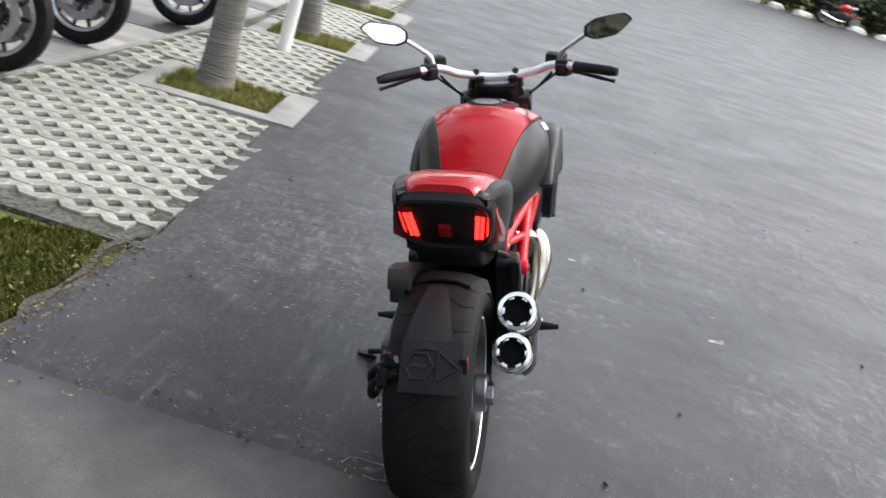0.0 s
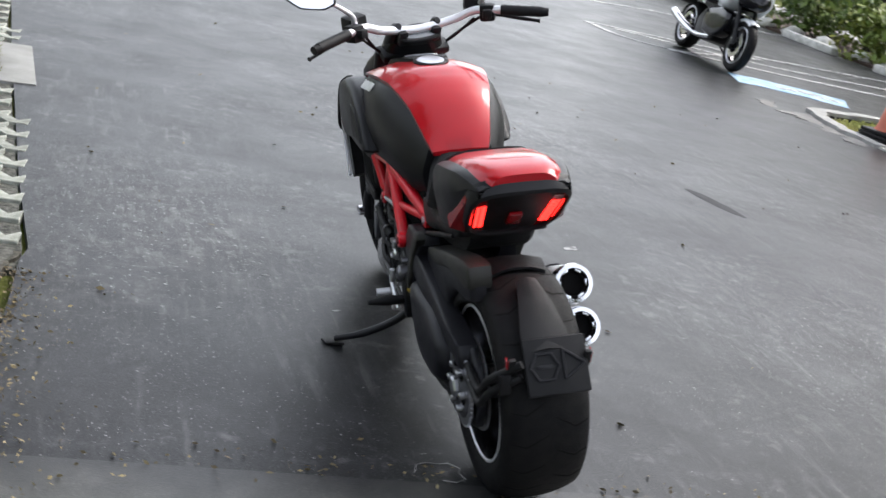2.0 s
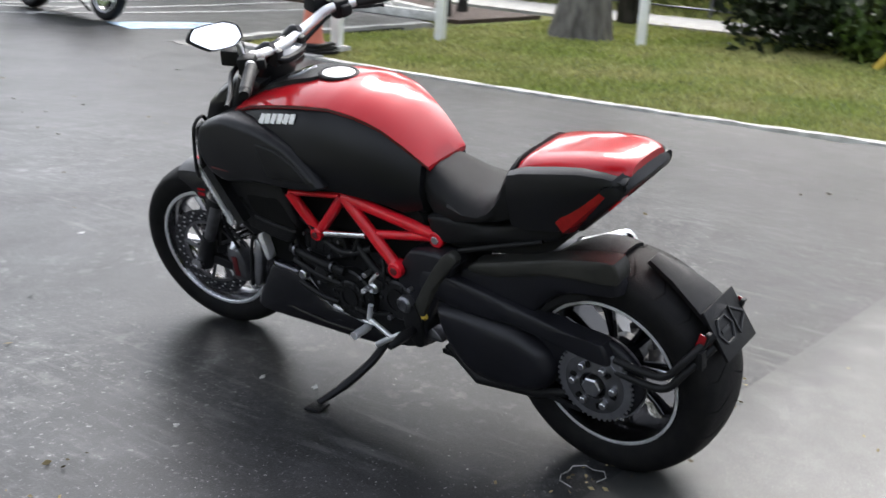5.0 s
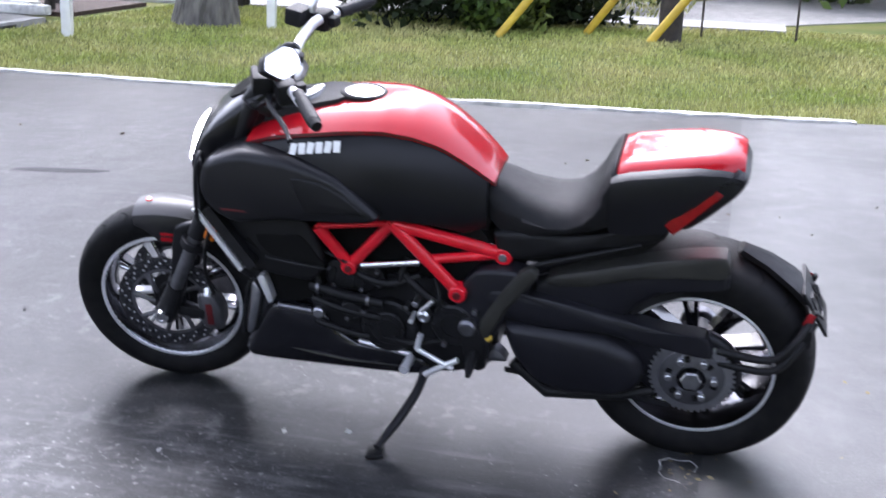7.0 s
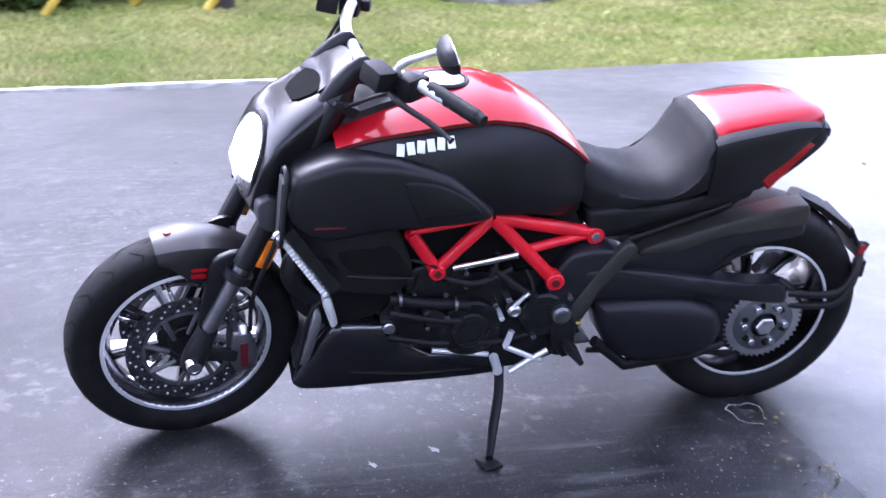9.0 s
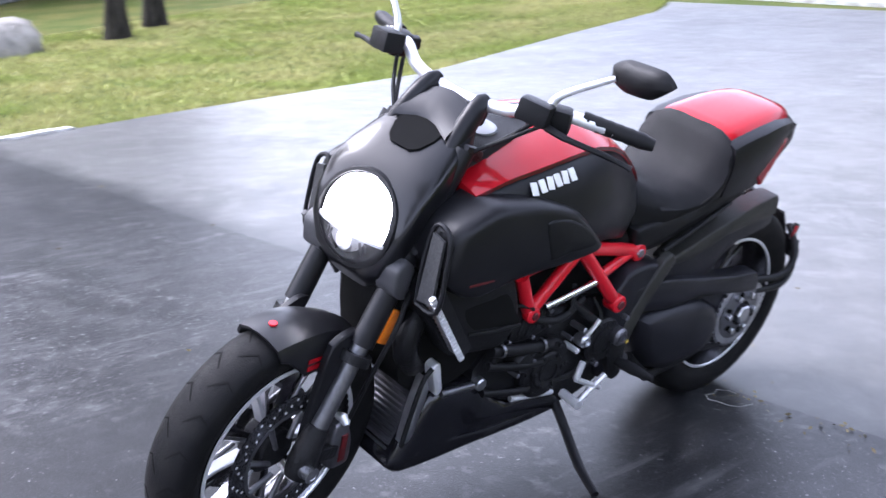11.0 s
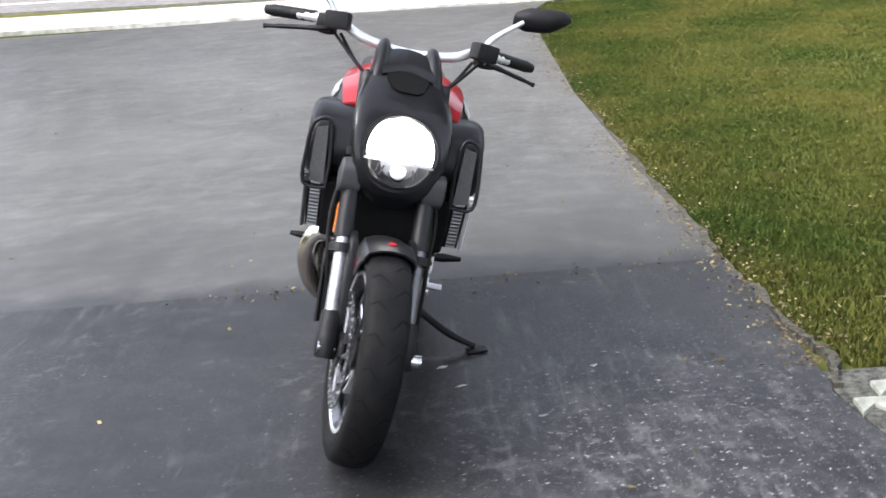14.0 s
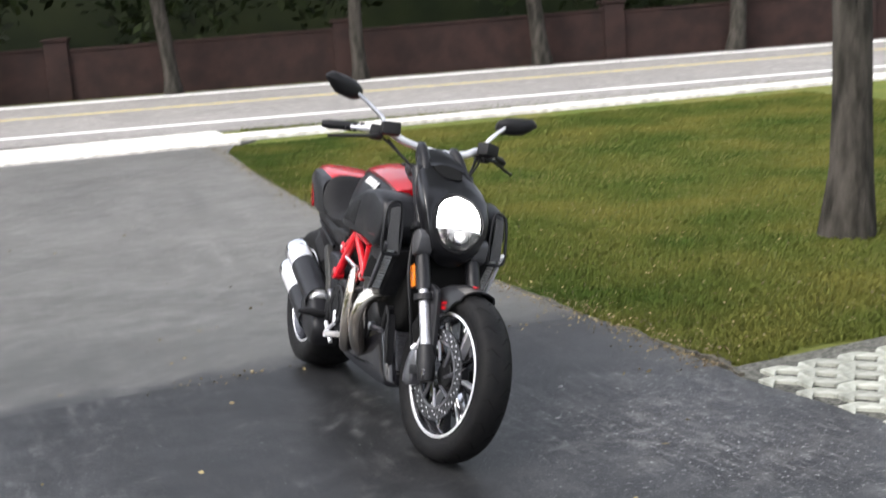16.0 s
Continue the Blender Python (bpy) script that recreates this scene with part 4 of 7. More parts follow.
    for k in range(2):
        tube(bm, curve_pts([(sg * (0.22 - 0.02 * k), 1.135, 1.10), (sg * (0.17 - 0.015 * k), 1.19, 1.055 - 0.01 * k), (sg * 0.11, 1.235, 1.0), (sg * 0.07, 1.25, 0.93)], 5), 0.005, 8)
    put("cable", bm, BLACK_PLASTIC, "black control cables", bar)
bm = bmesh.new()
rings = []
for d, w, h in ((-0.018, 0.072, 0.034), (0.0, 0.078, 0.038), (0.004, 0.074, 0.035), (0.004, 0.060, 0.024)):
    rings.append([(w * math.copysign(abs(math.cos(a)) ** 0.7, math.cos(a)), -d, h * math.sin(a)) for a in (2 * math.pi * k / 28 for k in range(28))])
loft(bm, rings)
bm.transform(STEER @ Matrix.Translation((0, 1.150, 1.070)) @ pose(0, 0, 0, -68, 0, 0))
dash = part("instrument", bm, BLACK_PLASTIC, bike, "oval instrument in a black housing")
bm = bmesh.new()
rings = [[(w * math.copysign(abs(math.cos(a)) ** 0.7, math.cos(a)), -d, h * math.sin(a)) for a in (2 * math.pi * k / 28 for k in range(28))] for d, w, h in ((0.0035, 0.060, 0.024), (0.0052, 0.056, 0.021))]
loft(bm, rings)
bm.transform(STEER @ Matrix.Translation((0, 1.150, 1.070)) @ pose(0, 0, 0, -68, 0, 0))
part("instrument_glass", bm, SCREEN, dash, "pale reflecting display glass")

# tank
TANK = [(1.235, 0.170, 0.948, 0.925), (1.15, 0.180, 0.985, 0.955), (1.05, 0.185, 1.010, 0.972), (0.95, 0.180, 1.022, 0.984), (0.85, 0.165, 1.024, 0.986), (0.77, 0.150, 1.004, 0.970), (0.70, 0.130, 0.966, 0.940), (0.63, 0.112, 0.908, 0.890), (0.575, 0.096, 0.853, 0.842), (0.562, 0.088, 0.832, 0.828)]


def tank_at(y):
    for a, b in zip(TANK, TANK[1:]):
        if a[0] >= y >= b[0]:
            s = (a[0] - y) / (a[0] - b[0])
            return tuple(p + (q - p) * s for p, q in zip(a, b))
    return TANK[-1]


def crown(y, lift=0.0, f=1.0, n=16, drop=0.03):
    """A cross-section of the tank's top: flat in the middle, rolled over at the edges."""
    _, w, t, e = tank_at(y)
    out = []
    for k in range(n + 1):
        u = -1 + 2 * k / n
        x = w * f * u
        z = t - (t - e) * abs(u) ** 2.4 + lift
        out.append((x, y, z))
    return [(-w * f * 0.985, y, e - drop)] + out + [(w * f * 0.985, y, e - drop)]


ys = [1.235 - 0.673 * k / 26 for k in range(27)]
bm = bmesh.new()
loft(bm, [crown(y, 0.0, 1.0, drop=0.012) for y in ys])
tank = part("fuel_tank", bm, RED, bike, "glossy red fuel tank cover")
BODY = [(1.215, 0.185, 0.80), (1.12, 0.212, 0.75), (1.02, 0.228, 0.735), (0.92, 0.228, 0.73), (0.82, 0.212, 0.725), (0.72, 0.185, 0.71), (0.64, 0.155, 0.685), (0.58, 0.118, 0.685)]
bm = bmesh.new()
rings = []
for y, wm, zb in BODY:
    _, w, t, e = tank_at(max(0.562, y))
    half = [(0, t - 0.03), (w * 0.95, e - 0.008), (w + 0.002, e - 0.018), (w + (wm - w) * 0.55, e - 0.05), (wm, e * 0.55 + zb * 0.45 - 0.01), (wm * 0.99, zb + 0.06), (wm * 0.90, zb + 0.012), (wm * 0.8, zb), (0, zb)]
    ring = [(x, y, z) for x, z in half] + [(-x, y, z) for x, z in reversed(half[1:-1])]
    rings.append(ring)
loft(bm, rings)
part("tank_side", bm, BLACK_SATIN, bike, "satin black tank flanks")
for sg in (-1, 1):
    bm = bmesh.new()
    rings = []
    for k in range(27):
        y = ys[k] if k else 1.23
        _, w, t, e = tank_at(y)
        rings.append([(sg * (w + 0.0012), y, e - 0.0015), (sg * (w + 0.0016), y, e - 0.008), (sg * (w - 0.004), y, e - 0.008), (sg * (w - 0.004), y, e - 0.0015)])
    loft(bm, rings)
    part("pinstripe", bm, DARK_RED, tank, "dark red pinstripe along the tank edge")
    for k in range(6):
        bm = bmesh.new()
        y = 1.085 - 0.0245 * k
        _, w, t, e = tank_at(y)
        zc = e - 0.036
        xx = w + 0.018
        box(bm, (sg * xx, y, zc), (0.003, 0.0190, 0.031), pose(0, 0, 0, -4 if k % 2 else 6, sg * -38, 0), 0.001)
        part("name_bar", bm, WHITE_PAINT, tank, "plain white bar on the tank flank")
bm = bmesh.new()
rings = []
for y, w in ((1.225, 0.10), (1.15, 0.105), (1.06, 0.09), (1.0, 0.07), (0.985, 0.05)):
    _, _, t, _ = tank_at(y)
    rings.append([(-w, y, t - 0.015), (-w * 0.9, y, t + 0.008), (0, y, t + 0.012), (w * 0.9, y, t + 0.008), (w, y, t - 0.015)])
loft(bm, rings)
insert = part("tank_console", bm, BLACK_PLASTIC, bike, "black console at the front of the tank")
bm = bmesh.new()
rings = [[(w * math.copysign(abs(math.cos(a)) ** 0.6, math.cos(a)), h * math.sin(a), d) for a in (2 * math.pi * k / 24 for k in range(24))] for d, w, h in ((0.0, 0.058, 0.032), (0.006, 0.056, 0.03), (0.007, 0.045, 0.022))]
loft(bm, rings)
bm.transform(Matrix.Translation((0, 1.095, 1.008)) @ pose(0, 0, 0, -16, 0, 0))
part("tank_display", bm, SCREEN, insert, "oval display glass in the console")
CAP = Matrix.Translation((0, 0.945, 1.024)) @ pose(0, 0, 0, 2, 0, 0)
bm = bmesh.new()
rings = [[(w * math.cos(a), h * math.sin(a), d) for a in (2 * math.pi * k / 36 for k in range(36))] for d, w, h in ((-0.012, 0.058, 0.066), (0.002, 0.058, 0.066), (0.006, 0.053, 0.061), (0.006, 0.048, 0.056), (0.003, 0.047, 0.055))]
loft(bm, rings)
bm.transform(CAP)
cap = part("filler_cap", bm, BLACK_PLASTIC, tank, "round filler cap with a black rim")
bm = bmesh.new()
rings = [[(w * math.cos(a), h * math.sin(a), d) for a in (2 * math.pi * k / 36 for k in range(36))] for d, w, h in ((0.002, 0.046, 0.054), (0.005, 0.044, 0.052), (0.006, 0.036, 0.044))]
loft(bm, rings)
bm.transform(CAP)
part("cap_face", bm, ALU, cap, "silver face of the cap")

# side shrouds, intakes, radiators
for sg in (-1, 1):
    bm = bmesh.new()
    panel(bm, [(1.348, 0.765), (1.360, 0.81), (1.335, 0.885), (1.23, 0.925), (1.09, 0.915), (0.955, 0.868), (0.845, 0.765), (0.90, 0.745), (1.10, 0.728), (1.255, 0.708), (1.315, 0.730)], sg * 0.12, sg * 0.252, 0.03, 0.035, 4)
    shroud = part("side_shroud", bm, BLACK_SATIN, bike, "satin black air scoop shroud")
    bm = bmesh.new()
    panel(bm, [(1.08, 0.868), (1.0, 0.862), (0.93, 0.825), (0.885, 0.778), (0.98, 0.772), (1.045, 0.768)], sg * 0.225, sg * 0.258, 0.012, 0.006)
    part("shroud_inset", bm, BLACK_PLASTIC, shroud, "darker inset of the shroud")
    bm = bmesh.new()
    plate(bm, [(sg * 0.185, 1.372, 0.71), (sg * 0.230, 1.370, 0.715), (sg * 0.228, 1.360, 0.865), (sg * 0.195, 1.363, 0.875)], sg * 0.008)
    part("intake_mesh", bm, MESH, shroud, "grey mesh inside the scoop")
    bm = bmesh.new()
    tube(bm, curve_pts([(sg * 0.18, 1.375, 0.70), (sg * 0.243, 1.372, 0.705), (sg * 0.247, 1.365, 0.80), (sg * 0.235, 1.358, 0.878), (sg * 0.19, 1.36, 0.888), (sg * 0.178, 1.37, 0.79), (sg * 0.18, 1.375, 0.70)], 4), 0.006, 8)
    part("intake_rim", bm, BLACK_SATIN, shroud)
    bm = bmesh.new()
    box(bm, (sg * 0.2535, 1.255, 0.755), (0.002, 0.075, 0.006), None, 0.0005)
    part("shroud_mark", bm, DARK_RED, shroud, "small red and white bar")
    bm = bmesh.new()
    panel(bm, [(1.37, 0.715), (1.25, 0.54), (1.235, 0.527), (1.09, 0.509), (1.045, 0.540), (1.035, 0.60), (1.085, 0.715), (1.20, 0.725)], sg * 0.08, sg * 0.186, 0.012, 0.012)
    lower = part("radiator_cover", bm, BLACK_PLASTIC, bike, "black radiator cover with dark openings")
    # openings are plates on the cover, their inner shade put into the colour
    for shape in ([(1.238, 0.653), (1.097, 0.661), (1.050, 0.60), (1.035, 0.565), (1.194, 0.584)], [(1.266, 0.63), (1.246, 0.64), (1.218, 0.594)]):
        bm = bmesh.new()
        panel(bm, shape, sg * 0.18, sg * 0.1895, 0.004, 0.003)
        part("opening", bm, GROOVE_SHADE, lower, "near-black plate painting the shade of an opening in the cover")
    bm = bmesh.new()
    tube(bm, [(sg * 0.190, 1.205, 0.580), (sg * 0.192, 1.12, 0.570), (sg * 0.190, 1.03, 0.562)], [0.005, 0.006, 0.004], 8)
    part("cover_slat", bm, BLACK_SATIN, lower)
    bm = bmesh.new()
    plate(bm, [(sg * 0.178, 1.372, 0.728), (sg * 0.232, 1.364, 0.728), (sg * 0.228, 1.246, 0.552), (sg * 0.178, 1.255, 0.552)], sg * 0.03)
    rad = part("radiator", bm, CAST, bike, "ribbed grey side radiator")
    for k in range(14):
        s = (k + 0.5) / 14
        y, z = 1.371 - 0.118 * s, 0.727 - 0.174 * s
        bm = bmesh.new()
        tube(bm, [(sg * 0.194, y + 0.002, z), (sg * 0.222, y, z)], 0.0045, 6)
        part("fin", bm, ALU, rad)
    bm = bmesh.new()
    for k in range(19):
        q = (k - 9) / 19 * 0.225
        a = radians(33.5)
        box(bm, (sg * 0.236, 1.322 + q * math.sin(a), 0.6475 + q * math.cos(a)), (0.012, 0.015, 0.0085), pose(0, 0, 0, -33.5, 0, 0), 0.003)
    box(bm, (sg * 0.234, 1.322, 0.6475), (0.010, 0.013, 0.222), pose(0, 0, 0, -33.5, 0, 0), 0.003)
    # left trim silver, right grey: the brighter light on the left put into the material
    part("radiator_trim", bm, SILVER if sg < 0 else GREY_PLASTIC, rad, "bright trim strip on the radiator edge")
    bm = bmesh.new()
    panel(bm, [(1.258, 0.478), (1.236, 0.488), (1.216, 0.411), (1.230, 0.396), (1.240, 0.42)], sg * 0.12, sg * 0.150, 0.004, 0.004)
    # left duct and plate bright, right black: the left side's glare put into colour
    duct = part("cooler_duct", bm, SILVER if sg < 0 else BLACK_PLASTIC, bike, "duct beside the oil cooler")
    bm = bmesh.new()
    panel(bm, [(1.276, 0.462), (1.256, 0.418), (1.288, 0.295), (1.314, 0.283), (1.300, 0.375)], sg * 0.120, sg * 0.147, 0.006, 0.006)
    part("duct_plate", bm, ALU if sg < 0 else BLACK_PLASTIC, duct, "curved duct plate")
    bm = bmesh.new()
    tube(bm, curve_pts([(sg * 0.150, 1.322, 0.283), (sg * 0.152, 1.289, 0.443), (sg * 0.152, 1.262, 0.483)], 4), 0.006, 8)
    part("duct_edge", bm, BLACK_PLASTIC, duct)
# solid filler; its near-black colour is the shade behind the fork
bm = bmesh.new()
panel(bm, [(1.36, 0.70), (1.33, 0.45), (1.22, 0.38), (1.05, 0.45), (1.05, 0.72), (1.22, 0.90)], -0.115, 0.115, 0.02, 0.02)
part("front_block", bm, GROOVE_SHADE, bike, "near-black filler block for the shade behind the fork")
# near-black colour paints the shade between the frame tubes
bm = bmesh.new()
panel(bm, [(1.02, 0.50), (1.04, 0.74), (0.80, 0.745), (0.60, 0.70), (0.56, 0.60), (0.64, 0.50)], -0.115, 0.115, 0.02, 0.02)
part("air_box", bm, GROOVE_SHADE, bike, "air box coloured near black for the shade between the frame tubes")
bm = bmesh.new()
tube(bm, curve_pts([(-0.06, 1.20, 0.64), (-0.115, 1.30, 0.625), (-0.125, 1.335, 0.555), (-0.10, 1.285, 0.475), (-0.06, 1.20, 0.44)], 6), 0.029, 16)
part("header_pipe", bm, CAST, bike, "dark front exhaust header")
bm = bmesh.new()
plate(bm, [(-0.11, 1.255, 0.44), (0.11, 1.255, 0.44), (0.10, 1.322, 0.235), (-0.10, 1.322, 0.235)], 0.03)
cooler = part("oil_cooler", bm, ALU_DARK, bike, "grey finned oil cooler ahead of the belly pan")
for k in range(15):
    s = (k + 0.5) / 15
    bm = bmesh.new()
    tube(bm, [(-0.10, 1.258 + 0.066 * s, 0.44 - 0.20 * s), (0.10, 1.258 + 0.066 * s, 0.44 - 0.20 * s)], 0.004, 6)
    part("fin", bm, ALU_DARK, cooler)

# belly pan, engine
bm = bmesh.new()
panel(bm, [(1.318, 0.192), (1.318, 0.250), (1.252, 0.366), (1.211, 0.394), (1.075, 0.387), (1.027, 0.335), (0.946, 0.288), (0.769, 0.258), (0.755, 0.205), (1.05, 0.184)], 0.0, 0.142, 0.03, 0.03)
panel(bm, [(1.318, 0.192), (1.318, 0.250), (1.252, 0.366), (1.211, 0.394), (1.075, 0.387), (1.027, 0.335), (0.946, 0.288), (0.769, 0.258), (0.755, 0.205), (1.05, 0.184)], -0.0005, -0.142, 0.03, 0.03)
belly = part("belly_pan", bm, BLACK_GLOSS, bike, "gloss black belly pan")
for sg in (-1, 1):
    bm = bmesh.new()
    tube(bm, [(sg * 0.144, 0.958, 0.300), (sg * 0.146, 0.80, 0.276)], 0.008, 10)
    part("pan_trim", bm, SILVER, belly, "bright strip on the belly pan")
    bm = bmesh.new()
    tube(bm, [(sg * 0.136, 1.205, 0.386), (sg * 0.138, 1.10, 0.381)], 0.010, 10)
    part("pan_rail", bm, ALU_DARK, belly, "grey rail on the belly pan")
    bm = bmesh.new()
    rod(bm, (0, 1.078, 0.380), 0.017, min(sg * 0.125, sg * 0.150), max(sg * 0.125, sg * 0.150), 16, 0.003)
    part("pan_bolt", bm, ALU, belly)
    bm = bmesh.new()
    tube(bm, [(sg * 0.140, 1.20, 0.246), (sg * 0.143, 1.10, 0.238), (sg * 0.143, 1.0, 0.228), (sg * 0.141, 0.84, 0.227)], [0.004, 0.008, 0.008, 0.004], 8)
    part("pan_ridge", bm, BLACK_GLOSS, belly)
bm = bmesh.new()
panel(bm, [(1.06, 0.30), (1.10, 0.42), (0.98, 0.52), (0.80, 0.53), (0.62, 0.52), (0.545, 0.42), (0.56, 0.28), (0.68, 0.225), (0.85, 0.22)], -0.13, 0.13, 0.03, 0.02)
engine = part("engine", bm, CAST, bike, "dark cast twin-cylinder engine")
for y, z, r, x0, x1, mt in ((0.86, 0.370, 0.086, -0.125, -0.160, CAST), (0.86, 0.370, 0.055, -0.16, -0.170, BLACK_PLASTIC), (0.665, 0.41, 0.066, -0.125, -0.175, CAST), (0.749, 0.434, 0.019, -0.15, -0.186, ALU), (0.62, 0.42, 0.026, -0.15, -0.20, ALU_DARK), (0.74, 0.40, 0.112, 0.125, 0.175, CAST), (0.74, 0.40, 0.085, 0.175, 0.19, BLACK_PLASTIC), (0.95, 0.36, 0.07, 0.125, 0.165, CAST), (0.61, 0.42, 0.03, 0.15, 0.19, ALU_DARK)):
    bm = bmesh.new()
    rod(bm, (0, y, z), r, min(x0, x1), max(x0, x1), 32, 0.006)
    lathe(bm, [(r * 0.62, x1), (r * 0.5, x1), (r * 0.5, x1 + math.copysign(0.004, x1)), (r * 0.62, x1 + math.copysign(0.004, x1))], (0, y, z), 28)
    for k in range(6 if r > 0.05 else 0):
        a = math.pi / 3 * k
        rod(bm, (x1, y + r * 0.86 * math.cos(a), z + r * 0.86 * math.sin(a)), 0.006, -0.005, 0.005, 8, 0.001)
    part("engine_cover", bm, mt, engine)
for y, z, tilt in ((1.10, 0.47, 68), (0.80, 0.64, -18)):
    for k in range(6):
        bm = bmesh.new()
        box(bm, (0, 0, 0.022 * k - 0.05), (0.20 - 0.012 * (k % 2), 0.16 - 0.01 * (k % 2), 0.016), None, 0.005)
        bm.transform(Matrix.Translation((0, y, z)) @ pose(0, 0, 0, -tilt, 0, 0))
        part("cylinder_rib", bm, CAST, engine)
for sg, pts, r in ((-1, [(0.165, 1.085, 0.487), (0.175, 0.98, 0.472), (0.165, 0.872, 0.452)], 0.015), (-1, [(0.16, 1.083, 0.442), (0.172, 0.98, 0.420), (0.16, 0.868, 0.399)], 0.011), (-1, [(0.15, 0.96, 0.54), (0.165, 0.86, 0.52), (0.15, 0.76, 0.55)], 0.011), (-1, [(0.15, 0.82, 0.56), (0.17, 0.74, 0.50), (0.16, 0.68, 0.46)], 0.012), (1, [(0.15, 1.05, 0.52), (0.17, 0.93, 0.50), (0.16, 0.83, 0.52)], 0.016), (-1, [(0.155, 1.08, 0.36), (0.17, 0.98, 0.345), (0.16, 0.92, 0.33)], 0.010)):
    bm = bmesh.new()
    tube(bm, curve_pts([(sg * x, y, z) for x, y, z in pts], 5), r, 12)
    part("hose", bm, BLACK_PLASTIC, engine, "black coolant hose")
    for s in (0.12, 0.82):
        p, q = Vector(pts[0]), Vector(pts[-1])
        v = Vector((sg * (p.x + (q.x - p.x) * s + 0.006), p.y + (q.y - p.y) * s, p.z + (q.z - p.z) * s + 0.004))
        if r > 0.014:
            bm = bmesh.new()
            lathe(bm, [(r + 0.001, -0.004), (r + 0.004, -0.004), (r + 0.004, 0.004), (r + 0.001, 0.004)], v, 20, "y")
            part("hose_clip", bm, ALU_DARK, engine, "steel hose clip")
# cylinder head cover, bolts, leads and small fittings
bm = bmesh.new()
panel(bm, [(1.045, 0.500), (1.035, 0.560), (0.955, 0.580), (0.880, 0.560), (0.865, 0.500), (0.930, 0.475), (1.010, 0.478)], -0.12, -0.152, 0.010, 0.010)
head = part("head_cover", bm, CAST, engine, "dark ribbed cylinder head cover")
for k in range(5):
    bm = bmesh.new()
    box(bm, (-0.154, 1.015 - 0.03 * k, 0.524 + 0.004 * (k % 2)), (0.010, 0.009, 0.062 - 0.006 * abs(k - 2)), pose(0, 0, 0, 12, 0, 0), 0.003)
    part("rib", bm, CAST, head)
for y, z in ((1.030, 0.545), (0.960, 0.568), (0.885, 0.548), (0.882, 0.506), (0.935, 0.484), (1.020, 0.490)):
    bm = bmesh.new()
    rod(bm, (0, y, z), 0.0065, -0.163, -0.150, 6, 0.001)
    part("bolt", bm, ALU_DARK, head)
for pts, r in (([(-0.150, 1.06, 0.60), (-0.172, 0.985, 0.590), (-0.160, 0.945, 0.545)], 0.006), ([(-0.145, 0.80, 0.60), (-0.165, 0.815, 0.545), (-0.150, 0.84, 0.50)], 0.007), ([(-0.150, 0.72, 0.545), (-0.176, 0.70, 0.49), (-0.168, 0.72, 0.42)], 0.005), ([(-0.150, 0.90, 0.345), (-0.172, 0.80, 0.335), (-0.165, 0.70, 0.350)], 0.008), ([(-0.140, 1.09, 0.565), (-0.165, 1.06, 0.500), (-0.155, 1.07, 0.430)], 0.009)):
    bm = bmesh.new()
    tube(bm, curve_pts(pts, 5), r, 8)
    part("lead", bm, BLACK_PLASTIC, engine, "thin black lead")
for y, z, r, mt in ((0.770, 0.476, 0.009, ALU), (0.784, 0.418, 0.008, SILVER), (0.800, 0.452, 0.007, ALU_DARK), (0.690, 0.352, 0.008, ALU_DARK), (0.930, 0.420, 0.008, ALU_DARK), (0.980, 0.392, 0.007, ALU_DARK), (0.600, 0.470, 0.008, ALU_DARK)):
    bm = bmesh.new()
    rod(bm, (0, y, z), r, -0.190 if y < 0.8 else -0.176, -0.14, 6, 0.001)
    part("bolt", bm, mt, engine, "bright engine bolt")
bm = bmesh.new()
tube(bm, [(-0.150, 0.568, 0.380), (-0.172, 0.566, 0.384), (-0.180, 0.565, 0.386)], [0.010, 0.013, 0.006], 12)
part("cap", bm, YELLOW, engine, "small yellow cap")
bm = bmesh.new()
lathe(bm, [(0.0005, -0.178), (0.026, -0.178), (0.032, -0.170), (0.034, -0.13), (0.0005, -0.13)], (0, 0.965, 0.425), 24)
part("starter", bm, CAST, engine, "round black starter cover")
bm = bmesh.new()
tube(bm, [(-0.184, 0.752, 0.455), (-0.186, 0.742, 0.468), (-0.186, 0.717, 0.494)], 0.006, 8)
part("clutch_lever", bm, SILVER, engine, "small bright lever on the engine")
bm = bmesh.new()
panel(bm, [(0.584, 0.302), (0.549, 0.342), (0.514, 0.304)], -0.12, -0.162, 0.004, 0.003)
part("bracket", bm, ALU_DARK, engine, "grey triangular bracket")


